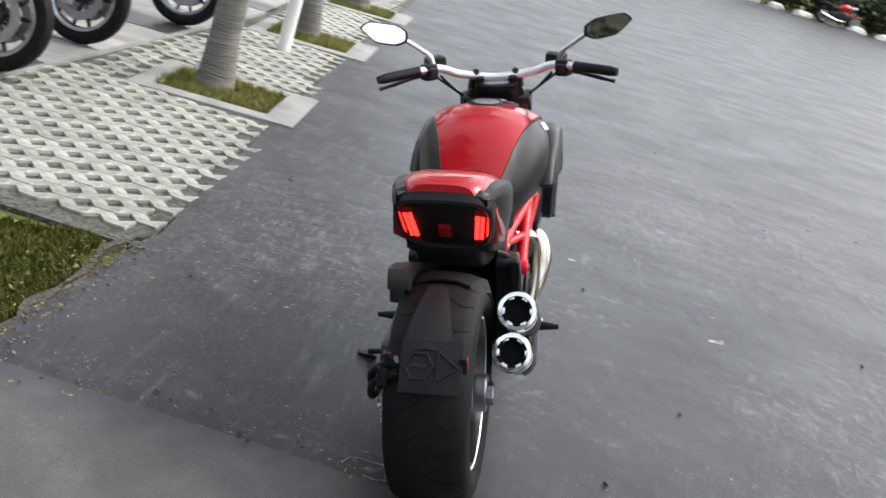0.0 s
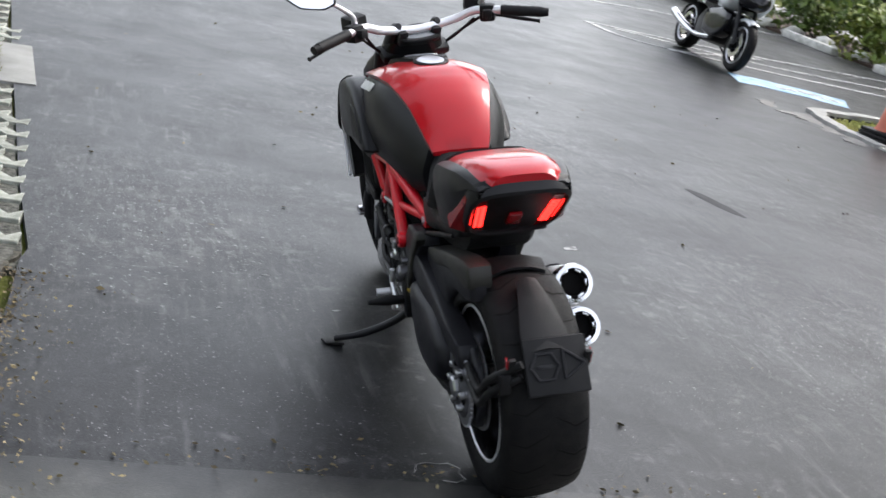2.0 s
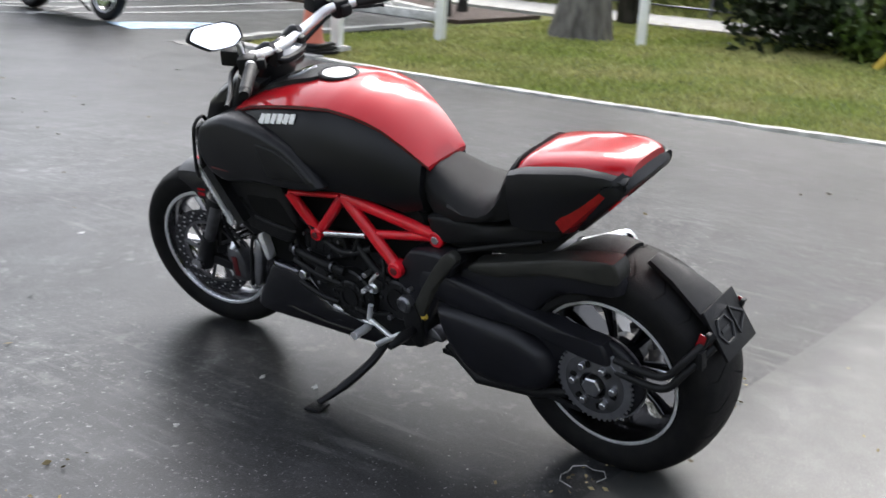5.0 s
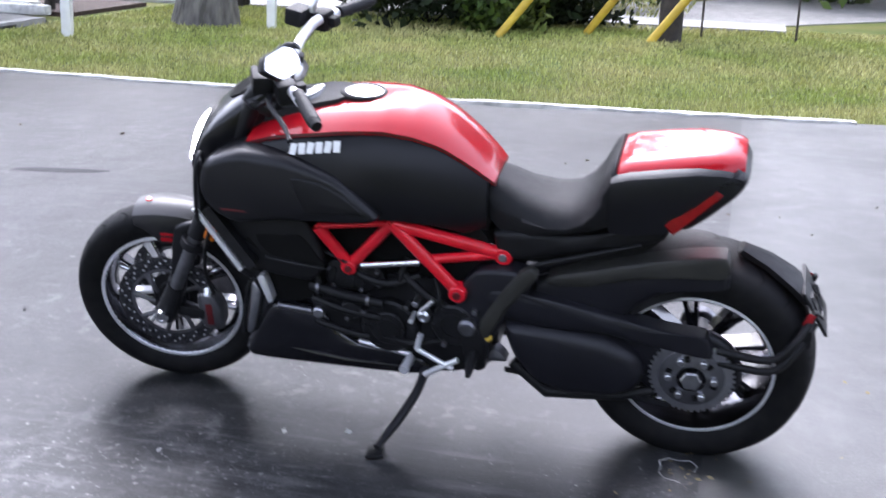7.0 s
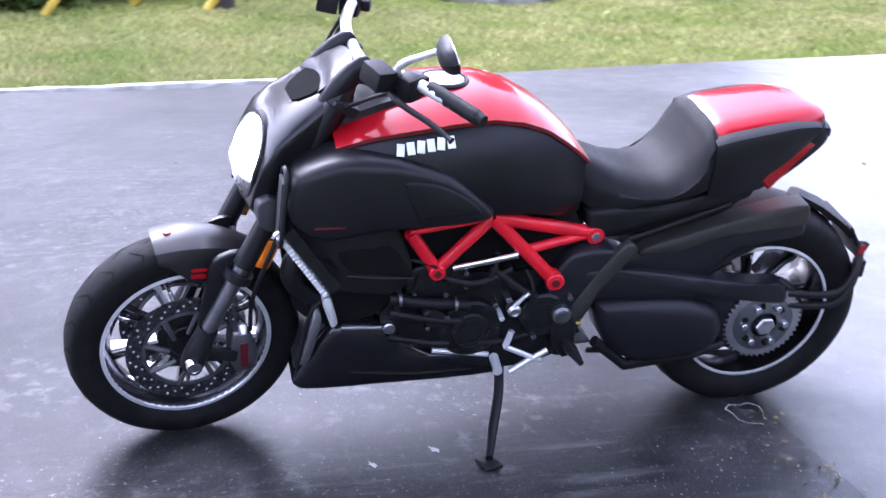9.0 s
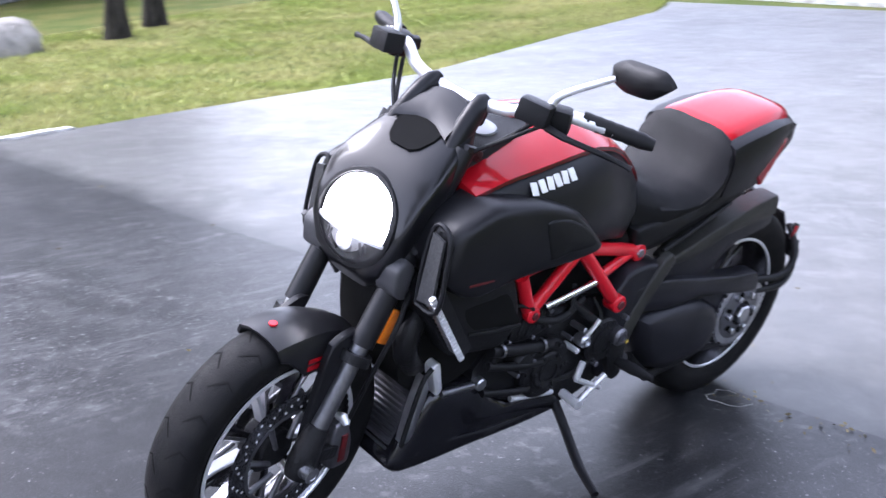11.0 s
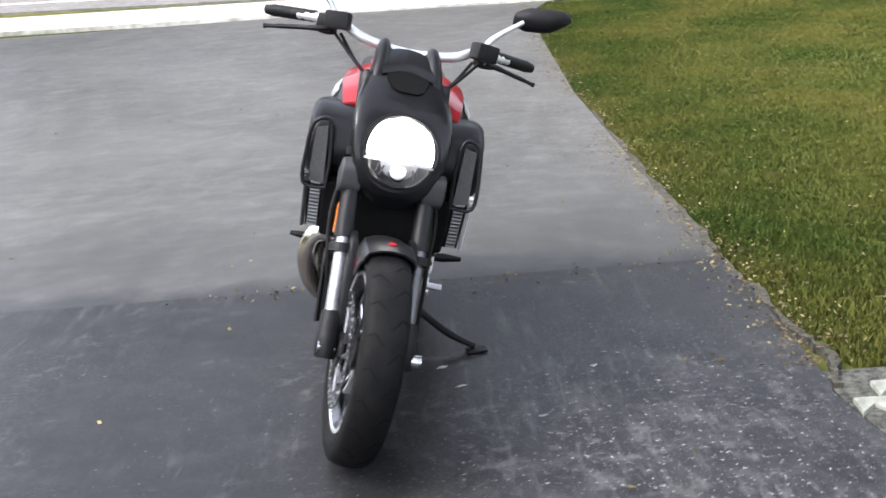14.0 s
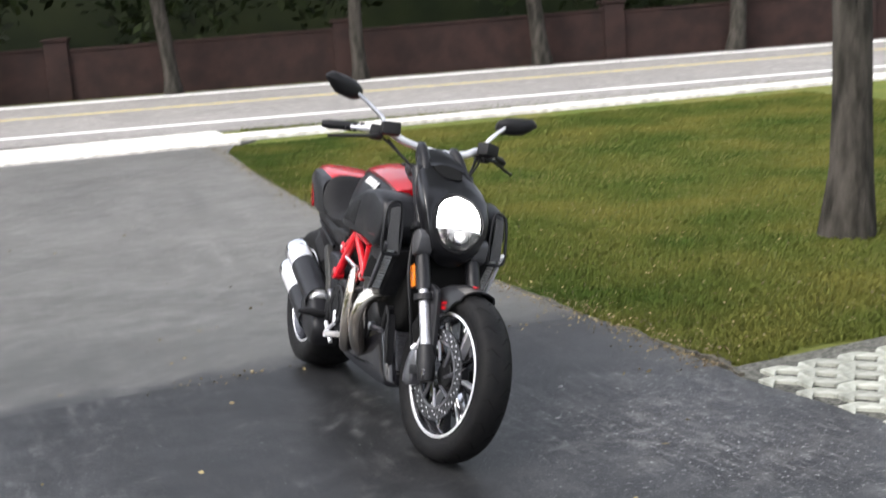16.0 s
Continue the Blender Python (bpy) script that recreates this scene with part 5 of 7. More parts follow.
# red trellis frame
for sg in (-1, 1):
    A, B, C, T0, T1 = (0.168, 0.648, 0.522), (0.108, 0.531, 0.623), (0.154, 0.965, 0.561), (0.178, 1.045, 0.690), (0.166, 0.832, 0.716)
    runs = [("frame_tube", T0, C, 0.0175), ("frame_tube", C, T1, 0.0165), ("frame_tube", T1, A, 0.0185), ("frame_tube", T1, B, 0.0185), ("frame_tube", B, (0.166, 0.745, 0.612), 0.0135), ("frame_tube", T0, T1, 0.009)]
    for nm, p, q, r in runs:
        bm = bmesh.new()
        tube(bm, [(sg * p[0], *p[1:]), (sg * q[0], *q[1:])], r, 14)
        part(nm, bm, RED_FRAME, bike, "red painted frame tube")
    for p, r in ((A, 0.025), (B, 0.026), (C, 0.022)):
        bm = bmesh.new()
        rod(bm, (sg * p[0], p[1], p[2]), r, -0.022, 0.022, 20, 0.004)
        boss = part("frame_boss", bm, RED_FRAME, bike, "red frame lug with a bolt")
        bm = bmesh.new()
        rod(bm, (sg * p[0], p[1], p[2]), r * 0.5, sg * 0.018 if sg > 0 else -0.027, 0.027 if sg > 0 else -0.018, 6, 0.001)
        part("bolt", bm, ALU if p is B else DARK_RED, boss)
    bm = bmesh.new()
    tube(bm, [(sg * 0.168, 0.925, 0.573), (sg * 0.172, 0.755, 0.606)], 0.0105, 12)
    part("tie_bar", bm, CHROME, bike, "bright tie bar in the frame")

# seat and tail
SEAT = [(0.605, 0.085, 0.842, 0.735), (0.55, 0.105, 0.822, 0.685), (0.48, 0.128, 0.790, 0.678), (0.41, 0.148, 0.774, 0.70), (0.355, 0.158, 0.778, 0.715), (0.315, 0.164, 0.806, 0.728), (0.285, 0.167, 0.850, 0.737), (0.264, 0.165, 0.896, 0.745), (0.248, 0.158, 0.923, 0.75), (0.238, 0.152, 0.928, 0.755), (0.229, 0.140, 0.912, 0.765)]
bm = bmesh.new()
rings = []
for y, w, t, b in SEAT:
    half = [(0, t - 0.003), (w * 0.35, t - 0.001), (w * 0.62, t - 0.006), (w * 0.82, t - 0.020), (w * 0.95, t - 0.044), (w, t * 0.62 + b * 0.38 - 0.01), (w * 1.0, (t + b) / 2 - 0.012), (w * 0.95, b + 0.012), (w * 0.7, b), (0, b)]
    rings.append([(x, y, z) for x, z in half] + [(-x, y, z) for x, z in reversed(half[1:-1])])
loft(bm, rings)
part("seat", bm, VINYL, bike, "grey-black stitched rider seat with a high back")
TAIL = [(0.246, 0.163, 0.905, 0.740), (0.20, 0.168, 0.921, 0.736), (0.10, 0.166, 0.938, 0.752), (0.03, 0.157, 0.946, 0.810), (-0.03, 0.142, 0.942, 0.865), (-0.085, 0.124, 0.930, 0.898)]
bm = bmesh.new()
rings = []
for y, w, t, b in TAIL:
    half = [(0, t - 0.006), (w * 0.84, t - 0.008), (w * 0.95, t - 0.016), (w, t - 0.036), (w, (t + b) / 2), (w * 0.92, b + 0.006), (w * 0.7, b), (0, b)]
    rings.append([(x, y, z) for x, z in half] + [(-x, y, z) for x, z in reversed(half[1:-1])])
loft(bm, rings)
tail = part("tail_unit", bm, BLACK_SATIN, bike, "satin black tail unit")
bm = bmesh.new()
rings = []
for y, w, t in ((0.240, 0.130, 0.912), (0.228, 0.133, 0.924), (0.20, 0.136, 0.933), (0.10, 0.133, 0.950), (0.03, 0.128, 0.959), (-0.03, 0.117, 0.961), (-0.070, 0.103, 0.956), (-0.084, 0.090, 0.949)):
    top = [(w * u, y, t - 0.004 * u * u - 0.026 * abs(u) ** 7) for u in (-1, -0.97, -0.92, -0.8, -0.6, -0.3, 0, 0.3, 0.6, 0.8, 0.92, 0.97, 1)]
    deep = 0.045 if y > -0.05 else 0.028
    rings.append(top + [(w * 0.97, y, t - deep), (-w * 0.97, y, t - deep)])
loft(bm, rings)
part("seat_cover", bm, RED, tail, "glossy red passenger seat cover")
LP = pose(0, 0.014, 0.812, -45, 0, 0)
bm = bmesh.new()
box(bm, (0, -0.022, 0.004), (0.25, 0.235, 0.02), None, 0.008)
bm.transform(LP)
lights = part("tail_panel", bm, BLACK_PLASTIC, tail, "black tail lamp panel")
for sg in (-1, 1):
    bm = bmesh.new()
    loft(bm, [[(sg * x * f, y, z) for x, z in ((0.082 - 0.1 * y, -0.006), (0.108 - 0.1 * y, -0.008), (0.130, -0.003), (0.151 + 0.12 * y, 0.010), (0.150 + 0.12 * y, 0.044), (0.082, 0.012))] for y, f in ((-0.098, 0.97), (-0.092, 1.0), (-0.05, 1.0), (0.0, 1.0), (0.05, 1.0), (0.078, 1.0), (0.084, 0.97))])
    bm.transform(LP)
    ln = part("tail_lamp", bm, TAIL_LENS, lights, "red wrap-round tail lamp lit with small cells")
    bm = bmesh.new()
    for k in range(9):
        for j in range(3):
            box(bm, (sg * (0.0885 + 0.0135 * j + 0.006 - 0.0012 * k), -0.062 + 0.0135 * k, -0.0075 + 0.0012 * j * j), (0.0125, 0.0105, 0.006), pose(0, 0, 0, 0, sg * (12 + 12 * j), sg * 6), 0.002)
    bm.transform(LP)
    part("led_cells", bm, TAIL_ON, ln, "glowing red cells")
bm = bmesh.new()
ring = []
for k in range(40):
    a = 2 * math.pi * k / 40
    cx, cy = math.cos(a), math.sin(a)
    ring.append(Vector((0.136 * math.copysign(abs(cx) ** 0.5, cx) * (1 - 0.10 * cy), -0.024 + 0.124 * math.copysign(abs(cy) ** 0.6, cy), 0)))
rows = []
for f, h in ((0.90, 0.004), (0.905, -0.014), (0.94, -0.018), (1.0, -0.012), (1.03, 0.004), (1.03, 0.03), (0.95, 0.03)):
    rows.append([Vector((p.x * f, (p.y + 0.016) * f - 0.016, h)) for p in ring])
rows = [[rw[k] for rw in rows] for k in range(40)]
loft(bm, rows + [rows[0]], cap=False)
bmesh.ops.remove_doubles(bm, verts=bm.verts, dist=0.0001)
bm.transform(LP)
part("tail_frame", bm, BLACK_SATIN, tail, "rounded black surround of the tail lamps")
bm = bmesh.new()
box(bm, (0, 0.005, -0.014), (0.036, 0.055, 0.012), None, 0.003)
bm.transform(LP)
part("reflector", bm, TAIL_LENS, lights, "dark red centre reflector")
bm = bmesh.new()
panel(bm, [(0.50, 0.68), (0.24, 0.745), (0.12, 0.77), (0.10, 0.72), (0.16, 0.66), (0.30, 0.62), (0.50, 0.60)], -0.095, 0.095, 0.02, 0.02)
part("under_tail", bm, BLACK_PLASTIC, bike, "black plastic under the seat")
for sg in (-1, 1):
    bm = bmesh.new()
    panel(bm, [(0.625, 0.335), (0.592, 0.320), (0.545, 0.42), (0.485, 0.52), (0.425, 0.600), (0.445, 0.622), (0.475, 0.605), (0.528, 0.535), (0.585, 0.44)], sg * 0.150, sg * 0.177, 0.010, 0.008)
    part("pivot_strut", bm, OLIVE_CAST, bike, "olive-grey cast strut from the pivot to the seat")
    bm = bmesh.new()
    tube(bm, curve_pts([(sg * 0.138, 0.44, 0.615), (sg * 0.138, 0.30, 0.662), (sg * 0.130, 0.16, 0.705)], 4), [0.008] * 6 + [0.006] * 3, 10)
    part("hugger_strut", bm, BLACK_PLASTIC, bike, "black strut under the seat")
for sg in (-1, 1):
    bm = bmesh.new()
    panel(bm, [(0.545, 0.632), (0.560, 0.69), (0.48, 0.705), (0.30, 0.72), (0.11, 0.770), (0.10, 0.722), (0.25, 0.676), (0.40, 0.634), (0.50, 0.618)], sg * 0.08, sg * 0.128, 0.02, 0.02)
    part("tail_side", bm, BLACK_PLASTIC, bike, "black side panel under the seat")

# swingarm side
bm = bmesh.new()
panel(bm, [(0.66, 0.50), (0.60, 0.59), (0.50, 0.60), (0.44, 0.575), (0.50, 0.47), (0.555, 0.37), (0.575, 0.275), (0.62, 0.27), (0.64, 0.36)], -0.10, -0.168, 0.012, 0.012)
part("pivot_plate", bm, SWING, bike, "dark grey pivot plate")
bm = bmesh.new()
panel(bm, [(0.66, 0.50), (0.60, 0.59), (0.50, 0.60), (0.46, 0.575), (0.52, 0.45), (0.56, 0.30), (0.64, 0.33)], 0.10, 0.165, 0.012, 0.012)
part("pivot_plate", bm, SWING, bike, "dark grey pivot plate")
bm = bmesh.new()
panel(bm, [(0.58, 0.48), (0.56, 0.540), (0.42, 0.535), (0.25, 0.502), (0.08, 0.472), (-0.03, 0.46), (-0.05, 0.40), (0.08, 0.415), (0.25, 0.44), (0.42, 0.44)], -0.115, -0.172, 0.014, 0.014)
panel(bm, [(0.08, 0.44), (-0.04, 0.455), (-0.115, 0.40), (-0.135, 0.32), (-0.09, 0.24), (0.02, 0.20), (0.12, 0.26), (0.20, 0.34), (0.2, 0.44)], -0.118, -0.142, 0.02, 0.012)
arm = part("swingarm", bm, SWING, bike, "dark single-sided swingarm")
bm = bmesh.new()
panel(bm, [(0.52, 0.435), (0.40, 0.445), (0.24, 0.43), (0.15, 0.385), (0.125, 0.325), (0.15, 0.265), (0.21, 0.235), (0.34, 0.222), (0.44, 0.26), (0.50, 0.34)], -0.10, -0.192, 0.05, 0.05, 5)
part("chain_case", bm, SWING, bike, "smooth black chain case")
bm = bmesh.new()
tube(bm, [(-0.15, 0.50, 0.30), (-0.15, 0.40, 0.212), (-0.145, 0.20, 0.228), (-0.14, 0.10, 0.255)], [0.016, 0.018, 0.018, 0.014], 10)
part("lower_link", bm, BLACK_PLASTIC, bike)
bm = bmesh.new()
lathe(bm, [(0.110, -0.158), (0.110, -0.150), (0.086, -0.150), (0.086, -0.158)], REAR, 60)
for k in range(42):
    a = 2 * math.pi * k / 42
    box(bm, (-0.154, REAR.y + 0.113 * math.cos(a), REAR.z + 0.113 * math.sin(a)), (0.006, 0.009, 0.007), Matrix.Rotation(a, 4, "X"), 0.0015)
sprocket = part("sprocket", bm, ALU, bike, "grey chain sprocket")
bm = bmesh.new()
lathe(bm, [(0.090, -0.160), (0.090, -0.152), (0.055, -0.150), (0.040, -0.154), (0.040, -0.168), (0.058, -0.164)], REAR, 48)
part("carrier", bm, ALU_DARK, sprocket)
for k in range(6):
    a = math.pi / 3 * k + 0.3
    bm = bmesh.new()
    box(bm, (-0.166, REAR.y + 0.064 * math.cos(a), REAR.z + 0.064 * math.sin(a)), (0.008, 0.018, 0.013), Matrix.Rotation(a, 4, "X"), 0.004)
    part("carrier_arm", bm, GROOVE_SHADE, sprocket)
bm = bmesh.new()
rod(bm, REAR, 0.030, -0.182, -0.150, 6, 0.004)
part("wheel_nut", bm, ALU, sprocket, "bright wheel nut")
for k in range(6):
    a = math.pi / 3 * k
    bm = bmesh.new()
    rod(bm, (0, REAR.y + 0.062 * math.cos(a), REAR.z + 0.062 * math.sin(a)), 0.010, -0.178, -0.160, 10, 0.002)
    part("stud", bm, ALU, sprocket)
bm = bmesh.new()
for z0, z1 in ((0.405, 0.432), (0.23, 0.232)):
    plate(bm, [(-0.150, 0.05, z1), (-0.150, 0.52, z0 + 0.05), (-0.158, 0.52, z0 + 0.05), (-0.158, 0.05, z1)], 0.014)
part("chain", bm, CAST, bike, "dark drive chain")
bm = bmesh.new()
rod(bm, REAR, 0.055, 0.10, 0.135, 32, 0.004)
rod(bm, REAR, 0.034, 0.13, 0.155, 6, 0.003)
part("wheel_nut", bm, ALU_DARK, rear_wheel, m=Matrix.Translation(-REAR))
bm = bmesh.new()
lathe(bm, [(0.132, -0.112), (0.132, -0.107), (0.09, -0.107), (0.09, -0.112)], seg=48)
part("brake_disc", bm, DISC, rear_wheel)
# hugger
bm = bmesh.new()
rings = []
for k in range(15):
    a = radians(40 + 54 * k / 14)
    half = 0.124 if k < 9 else 0.124 - 0.006 * (k - 8)
    r = 0.338
    outer = [(-half - 0.004, r - 0.105), (-half, r - 0.06), (-half * 0.88, r - 0.012), (-half * 0.45, r + 0.002), (0, r + 0.005), (half * 0.45, r + 0.002), (half * 0.88, r - 0.012), (half, r - 0.05)]
    inner = [(x * 0.95, q - 0.007) for x, q in reversed(outer)]
    rings.append([(x, REAR.y + q * math.cos(a), REAR.z + q * math.sin(a)) for x, q in outer + inner])
loft(bm, rings)
hug = part("rear_hugger", bm, VINYL, bike, "black rear wheel hugger")
bm = bmesh.new()
panel(bm, [(0.44, 0.56), (0.30, 0.60), (0.18, 0.640), (0.03, 0.676), (-0.055, 0.684), (-0.075, 0.605), (0.03, 0.590), (0.10, 0.565), (0.155, 0.525), (0.20, 0.48), (0.30, 0.46), (0.44, 0.47)], -0.10, -0.143, 0.018, 0.018)
part("hugger_side", bm, SWING, hug)
bm = bmesh.new()
panel(bm, [(0.405, 0.566), (0.39, 0.590), (0.18, 0.652), (0.03, 0.690), (-0.062, 0.699), (-0.070, 0.640), (0.05, 0.628), (0.20, 0.600), (0.32, 0.566)], -0.085, -0.149, 0.010, 0.008)
part("hugger_top", bm, OLIVE_CAST, hug, "olive-grey upper strip of the hugger")
# plate carrier
PL = Matrix.Translation((0.004, -0.303, 0.510)) @ pose(0, 0, 0, -30, 0, 0)
bm = bmesh.new()
box(bm, (0.012, 0, 0), (0.165, 0.010, 0.145), None, 0.004)
bm.transform(PL)
carrier = part("plate_carrier", bm, BLACK_PLASTIC, bike, "empty black number plate carrier")
bm = bmesh.new()
hexa = [(0.038 * math.cos(math.pi / 3 * k) - 0.02, 0.038 * math.sin(math.pi / 3 * k)) for k in range(6)]
for shape in ([(x, z) for x, z in hexa], [(0.03, -0.035), (0.085, 0.0), (0.03, 0.04)]):
    n = len(shape)
    for i in range(n):
        p, q = shape[i], shape[(i + 1) % n]
        tube(bm, [(p[0], -0.007, p[1]), (q[0], -0.007, q[1])], 0.004, 6)
box(bm, (-0.02, -0.006, 0.0), (0.04, 0.004, 0.01), None, 0.001)
bm.transform(PL)
part("carrier_rib", bm, BLACK_SATIN, carrier)
bm = bmesh.new()
loft(bm, [[(-w, y, z), (0, y - 0.006, z + 0.01), (w, y, z), (w * 0.9, y + 0.012, z - 0.012), (-w * 0.9, y + 0.012, z - 0.012)] for y, z, w in ((-0.10, 0.665, 0.026), (-0.175, 0.63, 0.045), (-0.24, 0.585, 0.06), (-0.285, 0.545, 0.066))])
part("splash_guard", bm, BLACK_PLASTIC, carrier, "tapered splash guard over the tyre")
bm = bmesh.new()
for dz in (-0.018, 0.018):
    tube(bm, curve_pts([(-0.150, -0.06, 0.40 + dz), (-0.158, -0.20, 0.395 + dz), (-0.145, -0.26, 0.455 + dz), (-0.075, -0.305, 0.508 + dz)], 5), 0.011, 10)
box(bm, (-0.115, -0.285, 0.47), (0.03, 0.03, 0.055), None, 0.006)
part("carrier_arm", bm, BLACK_PLASTIC, carrier, "black carrier arm round the tyre")
for sg in (-1, 1):
    bm = bmesh.new()
    box(bm, (sg * 0.100, -0.296, 0.518), (0.018, 0.012, 0.052), pose(0, 0, 0, 20, 0, 0), 0.004)
    part("reflector_holder", bm, BLACK_PLASTIC, carrier)
    bm = bmesh.new()
    box(bm, (sg * 0.1105, -0.287, 0.520), (0.003, 0.020, 0.040), pose(0, 0, 0, 20, 0, 0), 0.001)
    part("plate_reflector", bm, TAIL_LENS, carrier, "red side reflector")

# exhaust
for (y0, z0, y1, z1, x1), name in (((0.52, 0.375, 0.100, 0.547, 0.203), "upper"), ((0.44, 0.275, 0.022, 0.447, 0.199), "lower")):
    d = Vector((0.008, y1 - y0, z1 - z0)).normalized()
    end = Vector((x1, y1, z1))
    start = Vector((x1 - 0.012, y0, z0))
    bm = bmesh.new()
    tube(bm, [start, start + d * 0.06, end - d * 0.06, end - d * 0.035], [0.040, 0.053, 0.055, 0.056], 36)
    sil = part("silencer", bm, SILVER, bike, "bright round silencer")
    q = d.to_track_quat("Z", "Y").to_matrix().to_4x4()
    bm = bmesh.new()
    lathe(bm, [(0.0565, -0.04), (0.059, 0.0), (0.056, 0.008), (0.0445, 0.009), (0.042, 0.003), (0.042, -0.04)], (0, 0, 0), 40, "z")
    for k in range(6):
        a = math.pi / 3 * k
        box(bm, (0.040 * math.cos(a), 0.040 * math.sin(a), -0.004), (0.008, 0.020, 0.008), Matrix.Rotation(a, 4, "Z"), 0.002)
    bm.transform(Matrix.Translation(end) @ q)
    part("end_ring", bm, CHROME, sil, "chrome tip ring")
    bm = bmesh.new()
    lathe(bm, [(0.0005, -0.033), (0.0425, -0.033), (0.0425, -0.008), (0.036, -0.008), (0.034, -0.024), (0.0005, -0.026)], (0, 0, 0), 32, "z")
    bm.transform(Matrix.Translation(end) @ q)
    part("bore", bm, GROOVE_SHADE, sil, "black silencer mouth")
    bm = bmesh.new()
    rings = []
    for s in ((0.02, 0.06, 0.22, 0.29, 0.31) if name == "upper" else (0.02, 0.06, 0.16, 0.22, 0.24)):
        rings.append([start + d * s + Vector(q.to_3x3() @ Vector((0.0605 * math.cos(a), 0.0605 * math.sin(a), 0))) for a in (math.pi * (-0.35 + 1.2 * k / 12) for k in range(13))] + [start + d * s + Vector(q.to_3x3() @ Vector((0.0575 * math.cos(a), 0.0575 * math.sin(a), 0))) for a in (math.pi * (0.85 - 1.2 * k / 12) for k in range(13))])
    loft(bm, rings)
    part("heat_shield", bm, BLACK_SATIN, sil, "black heat shield over the silencer")
for pts, r in (([(0.10, 1.14, 0.52), (0.185, 1.135, 0.505), (0.212, 1.115, 0.43), (0.195, 1.075, 0.345), (0.155, 1.02, 0.285), (0.10, 0.93, 0.25)], 0.032), ([(0.12, 0.86, 0.575), (0.170, 0.90, 0.565), (0.188, 0.925, 0.50), (0.190, 0.918, 0.40), (0.178, 0.89, 0.31), (0.15, 0.82, 0.25), (0.11, 0.72, 0.23)], 0.026)):
    bm = bmesh.new()
    tube(bm, curve_pts(pts, 6), r, 16)
    part("header_pipe", bm, STEEL_WARM, bike, "heat-tinted steel exhaust header")
bm = bmesh.new()
panel(bm, [(0.60, 0.20), (0.62, 0.29), (0.52, 0.40), (0.42, 0.42), (0.36, 0.34), (0.44, 0.24)], 0.12, 0.235, 0.02, 0.025)
part("collector_cover", bm, BLACK_SATIN, bike, "black exhaust collector cover")

# pegs, stand, shifter
for sg in (-1, 1):
    bm = bmesh.new()
    panel(bm, [(0.60, 0.43), (0.64, 0.41), (0.635, 0.33), (0.60, 0.275), (0.57, 0.29), (0.575, 0.38)], sg * 0.15, sg * 0.185, 0.008, 0.006)
    hang = part("peg_hanger", bm, BLACK_PLASTIC, bike, "black foot peg hanger")
    bm = bmesh.new()
    tube(bm, [(sg * 0.18, 0.60, 0.335), (sg * 0.24, 0.598, 0.34), (sg * 0.305, 0.592, 0.342)], [0.013, 0.017, 0.008], 12)
    part("foot_peg", bm, BLACK_PLASTIC, hang, "black rubber foot peg")
    for pts, rr in (([(0.755, 0.380), (0.768, 0.332)], 0.009), ([(0.768, 0.330), (0.664, 0.276)], 0.008), ([(0.748, 0.245), (0.700, 0.278), (0.648, 0.310)], 0.009)):
        bm = bmesh.new()
        tube(bm, [(sg * 0.192, y, z) for y, z in pts], rr, 10)
        part("foot_lever", bm, SILVER, hang, "bright foot lever")
    bm = bmesh.new()
    tube(bm, [(sg * 0.175, 0.792, 0.287), (sg * 0.24, 0.796, 0.285)], 0.013, 12)
    part("toe_peg", bm, SILVER, hang, "bright toe peg")
bm = bmesh.new()
tube(bm, curve_pts([(-0.13, 0.76, 0.225), (-0.20, 0.775, 0.178), (-0.295, 0.81, 0.134), (-0.385, 0.84, 0.114)], 5), [0.014] * 11 + [0.012, 0.012, 0.011, 0.011, 0.011], 10)
stand = part("side_stand", bm, BLACK_SATIN, bike, "black side stand, folded out")
bm = bmesh.new()
box(bm, (-0.392, 0.842, 0.1030), (0.07, 0.05, 0.009), pose(0, 0, 0, 0, LEAN, 12), 0.003)
part("stand_foot", bm, BLACK_PLASTIC, stand)


# ---- planting and things around ----
rng = np.random.default_rng(7)


def quads(name, centres, size, material, label, category, parent=None, kind="stuff", tall=1.0, flat=0.0, group=""):
    """Many small leaf-like faces at the given centres, each turned its own way."""
    n = len(centres)
    c = np.asarray(centres, float)
    u = rng.normal(size=(n, 3))
    u[:, 2] *= 1 - flat
    u /= np.linalg.norm(u, axis=1)[:, None]
    w = rng.normal(size=(n, 3))
    v = np.cross(u, w)
    v /= np.linalg.norm(v, axis=1)[:, None]
    s = size * rng.uniform(0.6, 1.4, (n, 1))
    pts = np.stack([c - u * s * tall, c - v * s * 0.45, c + u * s * tall, c + v * s * 0.45], 1).reshape(-1, 3)
    return raw(name, pts, np.arange(4 * n).reshape(-1, 4), material, label, category, parent, kind, group)


def raw(name, pts, faces, material, label, category, parent=None, kind="stuff", group=""):
    me = bpy.data.meshes.new(name)
    me.vertices.add(len(pts))
    me.vertices.foreach_set("co", np.asarray(pts, np.float32).ravel())
    k = faces.shape[1]
    me.loops.add(faces.size)
    me.loops.foreach_set("vertex_index", faces.astype(np.int32).ravel())
    me.polygons.add(len(faces))
    me.polygons.foreach_set("loop_start", np.arange(0, faces.size, k, dtype=np.int32))
    me.update()
    me.validate()
    me.materials.append(material)
    ob = new(name, me)
    ob.parent = parent
    return tagged(ob, label, category, group, kind) if parent is None else tagged(ob, label)


